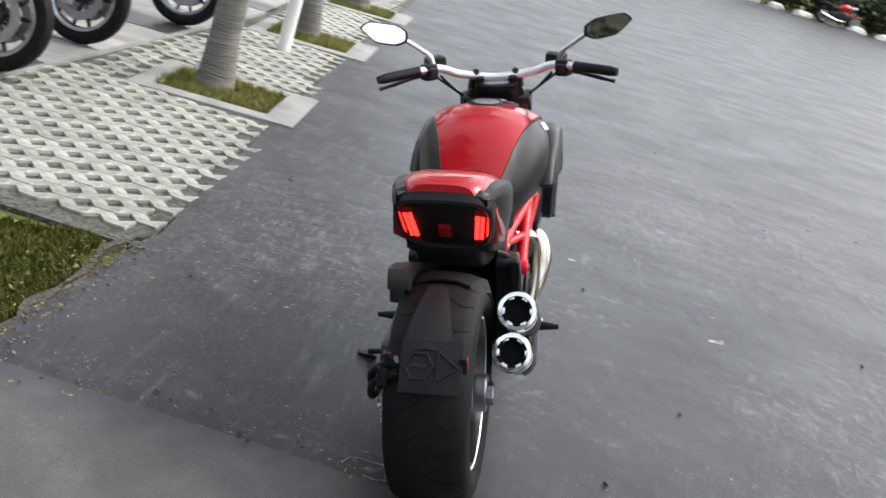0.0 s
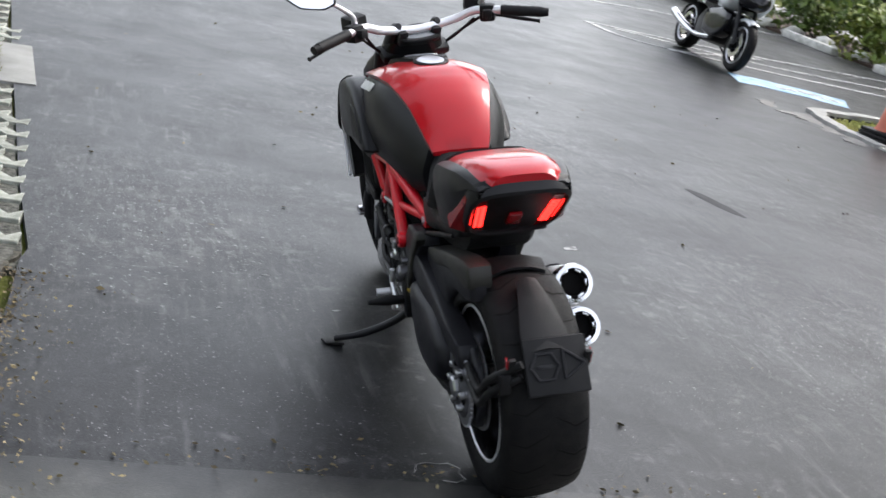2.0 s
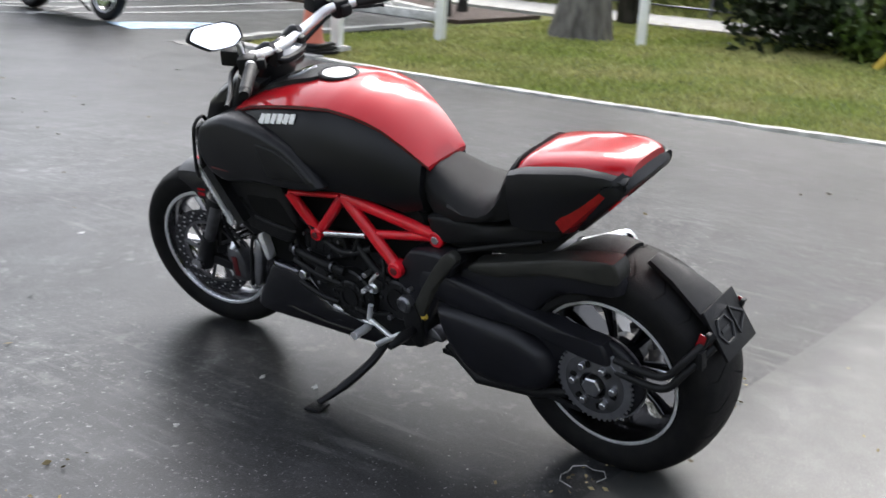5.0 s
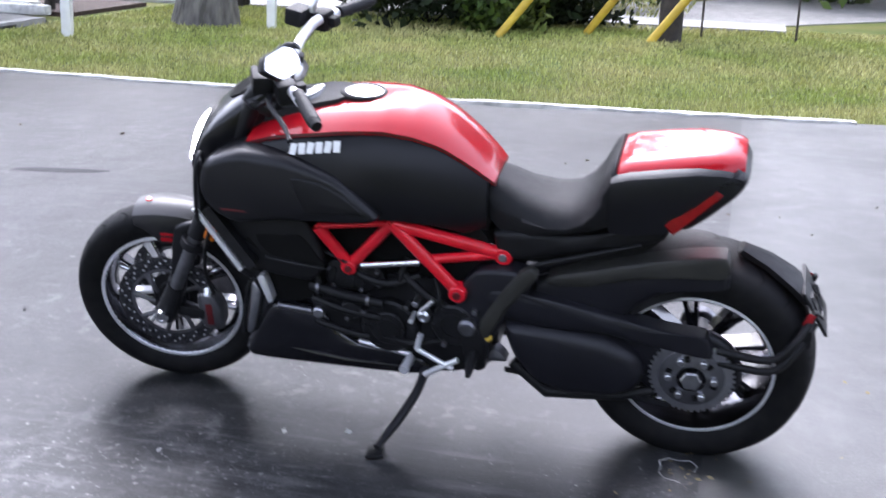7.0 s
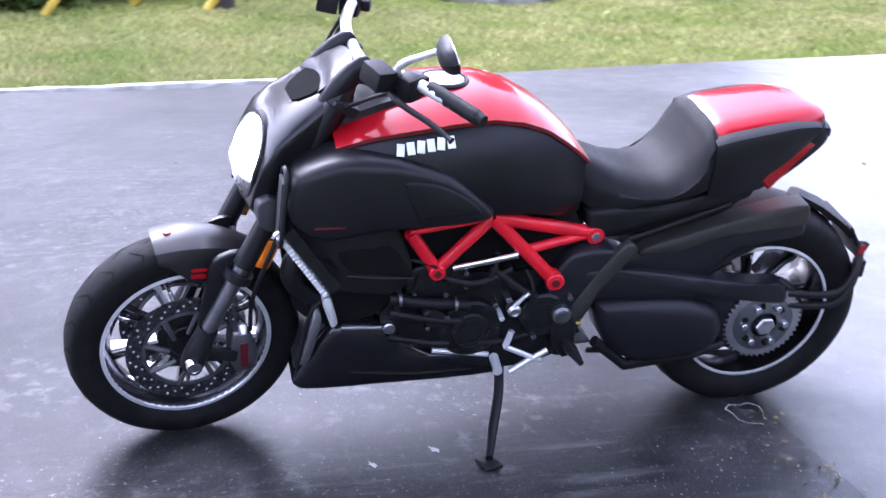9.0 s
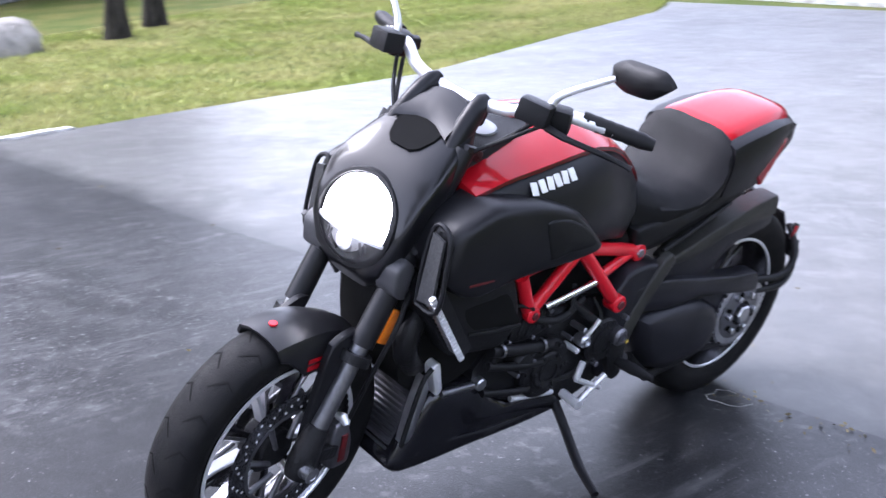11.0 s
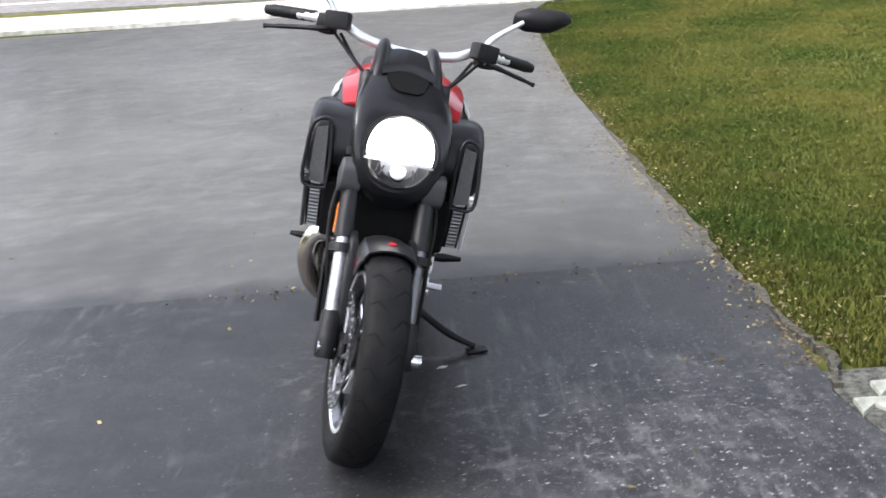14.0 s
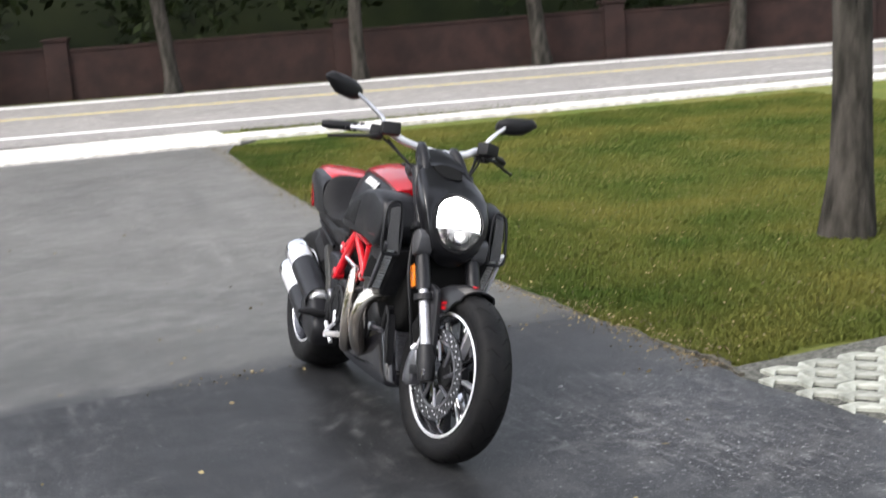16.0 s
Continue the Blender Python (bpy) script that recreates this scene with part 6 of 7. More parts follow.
def blob(n, centre, radii, hollow=0.55):
    """Points in the outer part of an uneven ball."""
    d = rng.normal(size=(n, 3))
    d /= np.linalg.norm(d, axis=1)[:, None]
    lump = 1 + 0.22 * np.sin(d[:, :1] * 5 + centre[0] * 3) + 0.18 * np.sin(d[:, 1:2] * 6 + centre[1]) + 0.15 * np.sin(d[:, 2:] * 7)
    return np.asarray(centre) + d * lump * rng.uniform(hollow, 1.0, (n, 1)) ** 0.6 * np.asarray(radii)


def grass(name, n, sampler, height, material, label):
    """Upright blades, two faces each, over an area."""
    xy = sampler(n)
    n = len(xy)
    z = 0.05 * np.clip(-4.5 - xy[:, 1], 0, 19.0) - 0.03
    a = rng.uniform(0, 2 * np.pi, n)
    h = height * rng.uniform(0.55, 1.35, n)
    w = 0.004 + 0.003 * rng.random(n)
    lean = rng.normal(size=(n, 2)) * 0.38 * h[:, None]
    side = np.stack([np.cos(a), np.sin(a)], 1) * w[:, None]
    base = np.column_stack([xy, z])
    far = np.clip(np.hypot(xy[:, 0], xy[:, 1]) / 7.0, 1.0, 2.2)
    side *= far[:, None]
    p0 = base + np.column_stack([side, np.zeros(n)])
    p1 = base - np.column_stack([side, np.zeros(n)])
    mid = base + np.column_stack([lean * 0.35, h * 0.6])
    p2 = mid - np.column_stack([side * 0.7, np.zeros(n)])
    p3 = mid + np.column_stack([side * 0.7, np.zeros(n)])
    tip = base + np.column_stack([lean, h])
    pts = np.stack([p0, p1, p2, p3, tip, tip], 1).reshape(-1, 3)
    i = np.arange(n)[:, None] * 6
    faces = np.concatenate([i + [0, 1, 2, 3], i + [3, 2, 4, 5]], 0)
    me = bpy.data.meshes.new(name)
    pts = np.stack([p0, p1, p2, p3, tip], 1).reshape(-1, 3)
    i = np.arange(n)[:, None] * 5
    tri = np.concatenate([i + [0, 1, 2], i + [0, 2, 3], i + [3, 2, 4]], 0)
    return raw(name, pts, tri, material, label, "grass")


def left_lawn(n):
    y = 1.25 - 13.2 * rng.random(n) ** 1.25
    edge = np.interp(y, [-12.0, -10.9, -10.2, -8, -4.9, -2, 1.0, 1.25], [-3.0, -1.9, -1.68, -1.55, -1.49, -1.47, -1.49, -1.62])
    x = edge - 9.0 * rng.random(n) ** 1.6 + rng.normal(size=n) * 0.012
    keep = (y > -11.1 - 0.11 * x) & ((y < 1.16 + 0.06 * np.sin(x * 7)) & ((y < 0.9) | (x < -1.55)))
    return np.column_stack([x, y])[keep]


def verge(n):
    y = 8.1 - 20 * rng.random(n)
    edge = np.interp(y, [-12, -10.2, -8, -4.9, -2, 0.1, 2.2, 4.1, 6.6, 7.8, 8.1], [9.4, 8.32, 7.8, 7.0, 6.65, 6.28, 6.05, 5.87, 5.84, 5.98, 6.6])
    x = edge + 8.0 * rng.random(n) ** 1.35
    keep = y > -11.0 - 0.11 * x
    return np.column_stack([x, y])[keep]


grass("lawn", 330000, left_lawn, 0.026, BLADE, "green mown lawn with dry tips beside the drive")
grass("verge_grass", 120000, verge, 0.042, BLADE_DRY, "yellowing mown verge grass beyond the kerb")


def strip_grass(n):
    x = rng.uniform(-30, -2.4, n)
    y = -12.35 - 0.11 * x - rng.random(n) * (1.35 + 0.06 * x).clip(0.2)
    return np.column_stack([x, y])


grass("roadside_grass", 16000, strip_grass, 0.035, BLADE, "grass strip between sidewalk and road")


def far_lawn(n):
    return np.column_stack([rng.uniform(15.2, 22, n), rng.uniform(1, 22, n)])


grass("far_lawn", 14000, far_lawn, 0.08, BLADE_DRY, "bright grass behind the path")


def tree(at, r, h, lean, label, bark, leaf, crown_at, crown_r, leaves, leaf_size, group="", rings=False):
    """A tapered trunk with limbs and a loose crown."""
    x, y = at
    z = ground_z(y) - 0.03
    t = thing("tree", label, "tree", Matrix.Translation((x, y, z)), group)
    bm = bmesh.new()
    n = 26 if rings else 12
    pts, rad = [], []
    for k in range(n + 1):
        s = k / n
        pts.append((lean[0] * s + 0.03 * math.sin(s * 9 + x), lean[1] * s + 0.03 * math.cos(s * 7 + y), h * s))
        flare = 1 + 0.35 * math.exp(-s * h / 0.18)
        rad.append(r * flare * (1 - 0.45 * s) * (1.0 + (0.045 if rings and k % 2 else 0.0)))
    tube(bm, pts, rad, 16)
    for v in bm.verts:
        q = noise.noise(Vector((v.co.x * 6, v.co.y * 6, v.co.z * 1.3))) * r * 0.16
        v.co += Vector((v.co.x - lean[0] * v.co.z / h, v.co.y - lean[1] * v.co.z / h, 0)).normalized() * q
    part("trunk", bm, bark, t)
    top = Vector(pts[-1])
    for k in range(5):
        a = 2 * math.pi * k / 5 + x
        bm = bmesh.new()
        s = top * (0.72 + 0.06 * k)
        e = s + Vector((math.cos(a) * crown_r * 0.7, math.sin(a) * crown_r * 0.7, crown_r * (0.35 + 0.1 * k)))
        tube(bm, curve_pts([s, s.lerp(e, 0.5) + Vector((0, 0, 0.15 * crown_r)), e], 4), [r * 0.35 - r * 0.03 * i for i in range(9)], 8)
        part("limb", bm, bark, t)
    cs = [blob(leaves // 6, (crown_at[0] + math.cos(1.05 * k) * crown_r * 0.55, crown_at[1] + math.sin(1.05 * k) * crown_r * 0.55, crown_at[2] + 0.3 * crown_r * math.sin(k * 2.3)), (crown_r * 0.62, crown_r * 0.62, crown_r * 0.45), 0.3) for k in range(6)]
    quads("crown", np.concatenate(cs), leaf_size, leaf, "", "", t)
    return t


for x, y in ((-2.20, 4.40), (-2.42, 7.52), (-2.62, 10.6), (-2.85, 13.6)):
    tree((x, y), 0.10, 4.6, (0.05, 0.05), "slim grey-barked tree in a planter of the pavers", BARK_RING, LEAF, (0.05, 0.05, 5.2), 1.5, 900, 0.12, "slim trees along the pavers", True)
tree((-3.97, -1.0), 0.145, 5.5, (-0.15, 0.05), "grey-barked tree on the lawn", BARK_DARK, LEAF, (-0.9, 0.2, 6.6), 2.6, 4800, 0.15)
tree((10.77, 6.56), 0.33, 7.0, (0.1, -0.2), "thick grey-barked tree on the verge", BARK, LEAF, (0.3, -0.3, 8.8), 3.9, 4200, 0.22)
for x, y, r in ((13.4, -4.9, 0.15), (14.3, -6.0, 0.15)):
    tree((x, y), r, 6.0, (0.1, 0.1), "dark slim tree beyond the verge", BARK_DARK, LEAF_DARK, (0, 0, 8.6), 3.0, 2600, 0.24, "slim trees beyond the verge")
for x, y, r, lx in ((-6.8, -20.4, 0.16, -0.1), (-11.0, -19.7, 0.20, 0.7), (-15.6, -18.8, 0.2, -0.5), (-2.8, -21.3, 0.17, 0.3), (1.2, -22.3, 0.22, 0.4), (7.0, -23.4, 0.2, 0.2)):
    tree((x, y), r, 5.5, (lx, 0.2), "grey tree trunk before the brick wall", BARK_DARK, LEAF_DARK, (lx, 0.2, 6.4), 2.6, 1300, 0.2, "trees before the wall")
for x, y, r in ((11.9, 11.3, 0.09), (10.9, 8.9, 0.06), (11.8, 9.3, 0.07), (11.5, 13.5, 0.08), (12.2, 16.5, 0.1), (11.6, 20.0, 0.1)):
    tree((x, y), r, 2.6, (0.1, 0.1), "small dark ornamental tree in the mulch bed", BARK_DARK, LEAF, (0, 0, 2.9), 1.2, 1100, 0.09, "small trees in the bed")


def bush(at, radii, n, size, material, label, group):
    x, y = at
    z = ground_z(y)
    t = thing("bush", label, "bush", Matrix.Translation((x, y, z - 0.02)), group)
    for k in range(4):
        bm = bmesh.new()
        a = 1.6 * k + x
        tube(bm, curve_pts([(0.05 * math.cos(a), 0.05 * math.sin(a), 0), (radii[0] * 0.3 * math.cos(a), radii[1] * 0.3 * math.sin(a), radii[2] * 0.5), (radii[0] * 0.55 * math.cos(a), radii[1] * 0.55 * math.sin(a), radii[2] * 1.1)], 3), 0.014, 6)
        part("stem", bm, BARK_DARK, t)
    quads("foliage", blob(n, (0, 0, radii[2] * 0.95), radii, 0.25), size, material, "", "", t)
    return t


for x, y, rx, rz, mt in ((12.6, 4.2, 1.5, 0.75, LEAF_DARK), (13.0, 3.4, 0.8, 0.45, LEAF_DARK), (13.4, 2.6, 0.9, 0.5, LEAF_DARK), (14.0, 4.6, 1.6, 1.0, LEAF_DARK), (12.2, 3.2, 0.6, 0.45, LEAF)):
    bush((x, y), (rx, rx, rz), 2600, 0.085, mt, "dark leafy bush at the edge of the verge", "dark bushes on the verge")
for k in range(9):
    bush((11.2 + 0.25 * math.sin(k * 2.1), 14.0 + 3.0 * k), (0.95, 1.5, 0.62), 2200, 0.075, LEAF_LIGHT if k % 2 == 0 else LEAF, "yellow-green shrub behind the wheel stops", "shrubs in the mulch bed")
for k in range(6):
    bush((17.2 + 0.8 * math.sin(k * 1.7), 3.5 + 3.3 * k), (1.6, 1.9, 1.2), 2400, 0.12, LEAF_LIGHT if k % 3 else LEAF, "bright green hedge bush beyond the path", "hedge beyond the path")
for k in range(7):
    bush((22.5 + math.sin(k * 2.3), -9.0 + 3.6 * k), (2.0, 2.2, 1.7), 1800, 0.17, LEAF_LIGHT if k % 2 else LEAF, "tall green hedge across the side road", "hedge across the side road")


def wood(name, pts_list, size, material, label):
    return quads(name, np.concatenate(pts_list), size, material, label, "trees")


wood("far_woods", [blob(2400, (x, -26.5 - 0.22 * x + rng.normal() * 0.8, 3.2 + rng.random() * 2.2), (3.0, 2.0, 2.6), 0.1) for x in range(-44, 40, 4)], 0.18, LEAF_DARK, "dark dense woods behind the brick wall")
wood("side_woods", [blob(2400, (26 + 3 * rng.random(), y, 5.0 + rng.random() * 1.5), (3.0, 3.6, 4.6), 0.1) for y in range(-12, 60, 5)], 0.42, LEAF, "green trees closing the view beyond the side road")
wood("end_woods", [blob(700, (x, 60 + 3 * rng.random(), 3.5), (3.5, 2.5, 3.6), 0.1) for x in range(-24, 26, 5)], 0.32, LEAF, "trees at the far end of the lot")
# added out of view on the left: blocks low sky and darkens reflections
wood("left_woods", [blob(700, (-20 - 3 * rng.random(), y, 3.5), (2.5, 3.5, 3.6), 0.1) for y in range(-10, 60, 6)], 0.32, LEAF, "unseen trees added on the left side")
# near-black sheet: the shade deep in the woods put in as colour
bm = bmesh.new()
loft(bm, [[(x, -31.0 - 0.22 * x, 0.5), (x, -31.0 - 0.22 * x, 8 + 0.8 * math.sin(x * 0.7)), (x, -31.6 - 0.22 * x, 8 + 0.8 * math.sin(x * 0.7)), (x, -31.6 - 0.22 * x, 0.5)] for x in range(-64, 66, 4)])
solo("backdrop", bm, LEAF_DARK, "dark sheet standing in for the shade deep in the woods", "backdrop", kind="structure")

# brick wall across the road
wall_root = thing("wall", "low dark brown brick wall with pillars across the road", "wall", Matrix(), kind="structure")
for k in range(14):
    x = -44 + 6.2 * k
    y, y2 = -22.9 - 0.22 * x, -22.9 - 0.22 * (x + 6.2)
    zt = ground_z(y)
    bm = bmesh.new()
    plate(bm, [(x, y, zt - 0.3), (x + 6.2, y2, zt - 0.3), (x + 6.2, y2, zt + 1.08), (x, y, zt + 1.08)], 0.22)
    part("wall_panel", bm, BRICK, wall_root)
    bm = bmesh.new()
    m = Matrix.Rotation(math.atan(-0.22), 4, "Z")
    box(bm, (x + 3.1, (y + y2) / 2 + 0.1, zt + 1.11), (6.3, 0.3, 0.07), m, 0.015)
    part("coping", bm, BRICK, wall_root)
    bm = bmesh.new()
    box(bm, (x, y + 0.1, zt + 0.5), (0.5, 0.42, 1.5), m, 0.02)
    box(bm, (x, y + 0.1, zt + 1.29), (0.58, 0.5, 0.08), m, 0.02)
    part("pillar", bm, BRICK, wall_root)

# kerb stones and rocks
for k in range(7):
    bm = bmesh.new()
    box(bm, (0, 0, 0.06), (0.15, 1.75, 0.13), None, 0.035)
    solo("wheel_stop", bm, KERB_WHITE, "white-painted concrete wheel stop", "wheel stop", "wheel stops", m=pose(10.32 - 0.05 * (k % 2), 9.4 + 3.05 * k, 0.0, 0, 0, 3 if k % 2 else -2))
bm = bmesh.new()
box(bm, (0, 0, 0.07), (0.17, 3.9, 0.15), None, 0.03)
solo("wheel_stop", bm, KERB_WHITE, "long white-painted concrete kerb block by the bed", "kerb", m=pose(11.3, 10.6, 0.0, 0, 0, -25))


def boulder(at, size, label, material, group=""):
    bm = bmesh.new()
    bmesh.ops.create_icosphere(bm, subdivisions=3, radius=1.0)
    for v in bm.verts:
        q = 1 + 0.28 * noise.noise(v.co * 1.3 + Vector((at[0], at[1], 0))) + 0.1 * noise.noise(v.co * 4)
        v.co = Vector((v.co.x * size[0], v.co.y * size[1], max(v.co.z, -0.4) * size[2])) * q
    return solo("rock", bm, material, label, "rock", group, m=Matrix.Translation((at[0], at[1], ground_z(at[1]) + size[2] * 0.25)), sharp=60)


boulder((12.9, -2.75), (0.55, 0.85, 0.34), "large pale boulder on the verge", ROCK)
for k in range(16):
    boulder((10.75 + 0.12 * math.sin(k * 3.1), 10.0 + 0.95 * k + 0.2 * math.sin(k)), (0.17 + 0.04 * math.sin(k), 0.24, 0.14), "white-painted stone edging the bed", KERB_WHITE, "white stones along the bed")

# traffic cone, mailbox, posts
cone = thing("traffic_cone", "faded orange traffic cone with a black base", "cone", pose(5.99, 6.87, 0.012))
bm = bmesh.new()
lathe(bm, [(0.0005, 0.72), (0.028, 0.72), (0.034, 0.70), (0.12, 0.13), (0.14, 0.11), (0.0005, 0.11)], (0, 0, 0), 28, "z")
part("cone_body", bm, CONE, cone)
for k in range(3):
    bm = bmesh.new()
    box(bm, (0, 0, 0.018 + 0.036 * k), (0.40 - 0.02 * k, 0.40 - 0.02 * k, 0.032), pose(0, 0, 0, 0, 0, 7 * k), 0.01)
    part("base", bm, BLACK_PLASTIC, cone, "black rubber base")
mail = thing("mailbox", "white mailbox on a white wooden post", "mailbox", pose(6.43, 6.93, 0.0, 0, 0, 8))
bm = bmesh.new()
box(bm, (0, 0, 0.52), (0.10, 0.10, 1.06), None, 0.008)
part("post", bm, WHITE_PAINT, mail)
bm = bmesh.new()
box(bm, (0, 0, 0.03), (0.22, 0.22, 0.05), None, 0.01)
part("foot", bm, KERB_WHITE, mail)
bm = bmesh.new()
prof = [(-0.10, 0.0), (-0.10, 0.10)] + [(0.10 * math.cos(math.pi - math.pi * k / 8), 0.10 + 0.10 * math.sin(math.pi * k / 8)) for k in range(1, 8)] + [(0.10, 0.10), (0.10, 0.0)]
loft(bm, [[(x, y, z + 1.06) for x, z in prof] for x, prof in ((-0.42, [(p[0], p[1]) for p in prof]), (0.28, [(p[0], p[1]) for p in prof])) for y, z in ()] or [[(x, y, z + 1.06) for y, z in prof] for x in (-0.46, -0.44, 0.26, 0.28)])
part("box", bm, WHITE_GLOSS, mail, "white arched letter box")
bm = bmesh.new()
box(bm, (-0.09, 0, 1.045), (0.72, 0.17, 0.035), None, 0.006)
box(bm, (0.0, 0, 0.62), (0.05, 0.62, 0.09), None, 0.006)
part("arm", bm, WHITE_PAINT, mail)
bm = bmesh.new()
box(bm, (-0.05, -0.104, 1.13), (0.30, 0.004, 0.03), None, 0.001)
part("mark", bm, GREY_PLASTIC, mail, "grey bar on the box")
for x, y, h, label in ((8.55, 7.21, 1.04, "white square wooden post on the verge"), (10.75, 5.72, 0.62, "short white post by the tree")):
    bm = bmesh.new()
    box(bm, (0, 0, h / 2 - 0.03), (0.11, 0.11, h), None, 0.012)
    solo("post", bm, WHITE_PAINT, label, "post", "white posts", m=pose(x, y, 0.0, 0, 0, 12))
bm = bmesh.new()
tube(bm, [(0, 0, -0.02), (0.02, 0.0, 0.7), (0.03, 0.0, 1.4)], [0.055, 0.053, 0.05], 18)
solo("post", bm, WHITE_PAINT, "round white post among the pavers", "post", m=pose(-2.34, 6.45, 0.0))
pole = thing("utility_pole", "dark wooden utility pole with yellow guy-wire guards", "utility pole", pose(12.15, 0.95, -0.03))
bm = bmesh.new()
tube(bm, [(0, 0, 0), (0, 0, 4), (0, 0, 8.5)], [0.15, 0.14, 0.12], 18)
part("shaft", bm, POLE_WOOD, pole)
for x, y in ((-0.35, 0.22), (0.35, 1.10), (-0.72, 2.05)):
    bm = bmesh.new()
    b0 = Vector((x, y, 0.0))
    tip = Vector((x * 0.1, y - 1.85, 2.5))
    tube(bm, [b0, tip], 0.052, 14)
    gd = part("guy_guard", bm, YELLOW, pole, "yellow plastic guy-wire guard")
    bm = bmesh.new()
    tube(bm, [tip, tip + (tip - b0) * 1.6], 0.006, 6)
    part("guy_wire", bm, ALU_DARK, gd)
sign = thing("sign", "white board sign on dark posts beside the side road", "sign", pose(12.9, 0.0, 0.0))
bm = bmesh.new()
box(bm, (0, 0, 1.5), (0.05, 1.75, 1.1), None, 0.01)
part("board", bm, WHITE_PAINT, sign)
for y in (-0.6, 0.6):
    bm = bmesh.new()
    box(bm, (0.06, y, 0.5), (0.03, 0.03, 1.1), None, 0.008)
    part("post", bm, POLE_WOOD, sign)
bm = bmesh.new()
box(bm, (0, 0, 0.925), (0.07, 1.8, 0.045), None, 0.008)
part("frame_bar", bm, POLE_WOOD, sign)
fence = thing("fence", "grey chain-link fence before a green hedge", "fence", pose(15.9, 5.0, 0.0))
for k in range(9):
    bm = bmesh.new()
    tube(bm, [(0, 2.2 * k, 0), (0, 2.2 * k, 1.25)], 0.03, 10)
    part("post", bm, ALU_DARK, fence)
for z in (0.12, 0.65, 1.22):
    bm = bmesh.new()
    tube(bm, [(0, 0, z), (0, 17.6, z)], 0.016, 8)
    part("rail", bm, ALU_DARK, fence)
bm = bmesh.new()
box(bm, (0, 0, 0.42), (0.26, 0.3, 0.84), None, 0.03)
box(bm, (0, 0, 0.86), (0.30, 0.34, 0.05), None, 0.015)
solo("utility_box", bm, BARK_DARK, "dark green utility box by the tree", "utility box", m=pose(13.3, 7.3, 0.0))


# ---- other motorcycles ----
def other_bike(label, paint, m, tourer=False, group="", alloy=None):
    """A parked motorcycle with wheels, fork, tank, seat, engine, bars and exhaust."""
    t = thing("parked_motorcycle", label, "motorcycle", m, group)
    for y, r, w, nm in ((0.0, 0.315, 0.085, "rear_wheel"), (1.55, 0.31, 0.06, "front_wheel")):
        bm = bmesh.new()
        lathe(bm, [(r - 0.085, -w * 0.8), (r - 0.1, -w * 0.7), (r - 0.11, 0), (r - 0.1, w * 0.7), (r - 0.085, w * 0.8)], seg=40)
        rim = part(nm, bm, alloy or (ALU_DARK if not tourer else BLACK_GLOSS), t, "cast alloy wheel", Matrix.Translation((0, y, r)))
        bm = bmesh.new()
        lathe(bm, [(r - 0.088, -w * 0.78), (r - 0.05, -w), (r - 0.018, -w * 0.85), (r - 0.004, -w * 0.45), (r, 0), (r - 0.004, w * 0.45), (r - 0.018, w * 0.85), (r - 0.05, w), (r - 0.088, w * 0.78)], seg=48)
        part("tyre", bm, RUBBER, rim, "black tyre")
        bm = bmesh.new()
        rod(bm, (0, 0, 0), 0.045, -w, w, 20)
        part("hub", bm, CAST, rim)
        for k in range(10):
            a = 2 * math.pi * k / 10
            bm = bmesh.new()
            tube(bm, [(0, 0.03 * math.cos(a), 0.03 * math.sin(a)), (w * 0.3 * (-1) ** k, (r - 0.1) * math.cos(a + 0.1), (r - 0.1) * math.sin(a + 0.1))], [0.018, 0.013], 8)
            part("spoke", bm, BLACK_GLOSS, rim)
        bm = bmesh.new()
        for sg in (-1, 1):
            lathe(bm, [(r - 0.079, sg * w * 0.80), (r - 0.092, sg * (w * 0.80 + 0.003)), (r - 0.104, sg * w * 0.70), (r - 0.092, sg * w * 0.74)], seg=40)
        part("rim_lip", bm, ALU, rim, "bright rim lip")
        for sg in (-1, 1):
            bm = bmesh.new()
            lathe(bm, [(0.155, sg * 0.07), (0.155, sg * 0.075), (0.10, sg * 0.075), (0.10, sg * 0.07)], seg=36)
            part("brake_disc", bm, DISC if not tourer else CHROME, rim)
    for sg in (-1, 1):
        bm = bmesh.new()
        tube(bm, [(sg * 0.105, 1.56, 0.30), (sg * 0.105, 1.42, 0.62), (sg * 0.105, 1.24, 1.0)], [0.028, 0.026, 0.026], 12)
        box(bm, (sg * 0.10, 1.50, 0.30), (0.05, 0.07, 0.12), None, 0.012)
        part("fork_leg", bm, CHROME if not tourer else BLACK_SATIN, t)
        bm = bmesh.new()
        tube(bm, curve_pts([(0, 1.18, 1.05), (sg * 0.16, 1.16, 1.10), (sg * 0.30, 1.06, 1.09), (sg * 0.40, 0.98, 1.06)], 4), 0.014, 10)
        part("handlebar", bm, BLACK_SATIN, t)
        bm = bmesh.new()
        tube(bm, [(sg * 0.25, 1.10, 1.10), (sg * 0.34, 1.14, 1.22)], 0.008, 8)
        box(bm, (sg * 0.39, 1.14, 1.25), (0.15, 0.03, 0.08), None, 0.012)
        part("mirror", bm, BLACK_PLASTIC, t)
        bm = bmesh.new()
        tube(bm, curve_pts([(sg * 0.14, 0.95, 0.28), (sg * 0.17, 0.6, 0.24), (sg * 0.20, 0.2, 0.30), (sg * 0.22, -0.18, 0.40)], 4), [0.03] * 6 + [0.05] * 7, 14)
        part("exhaust", bm, CHROME, t, "chrome exhaust")
    bm = bmesh.new()
    rings = []
    for k in range(9):
        a = radians(60 + 75 * k / 8)
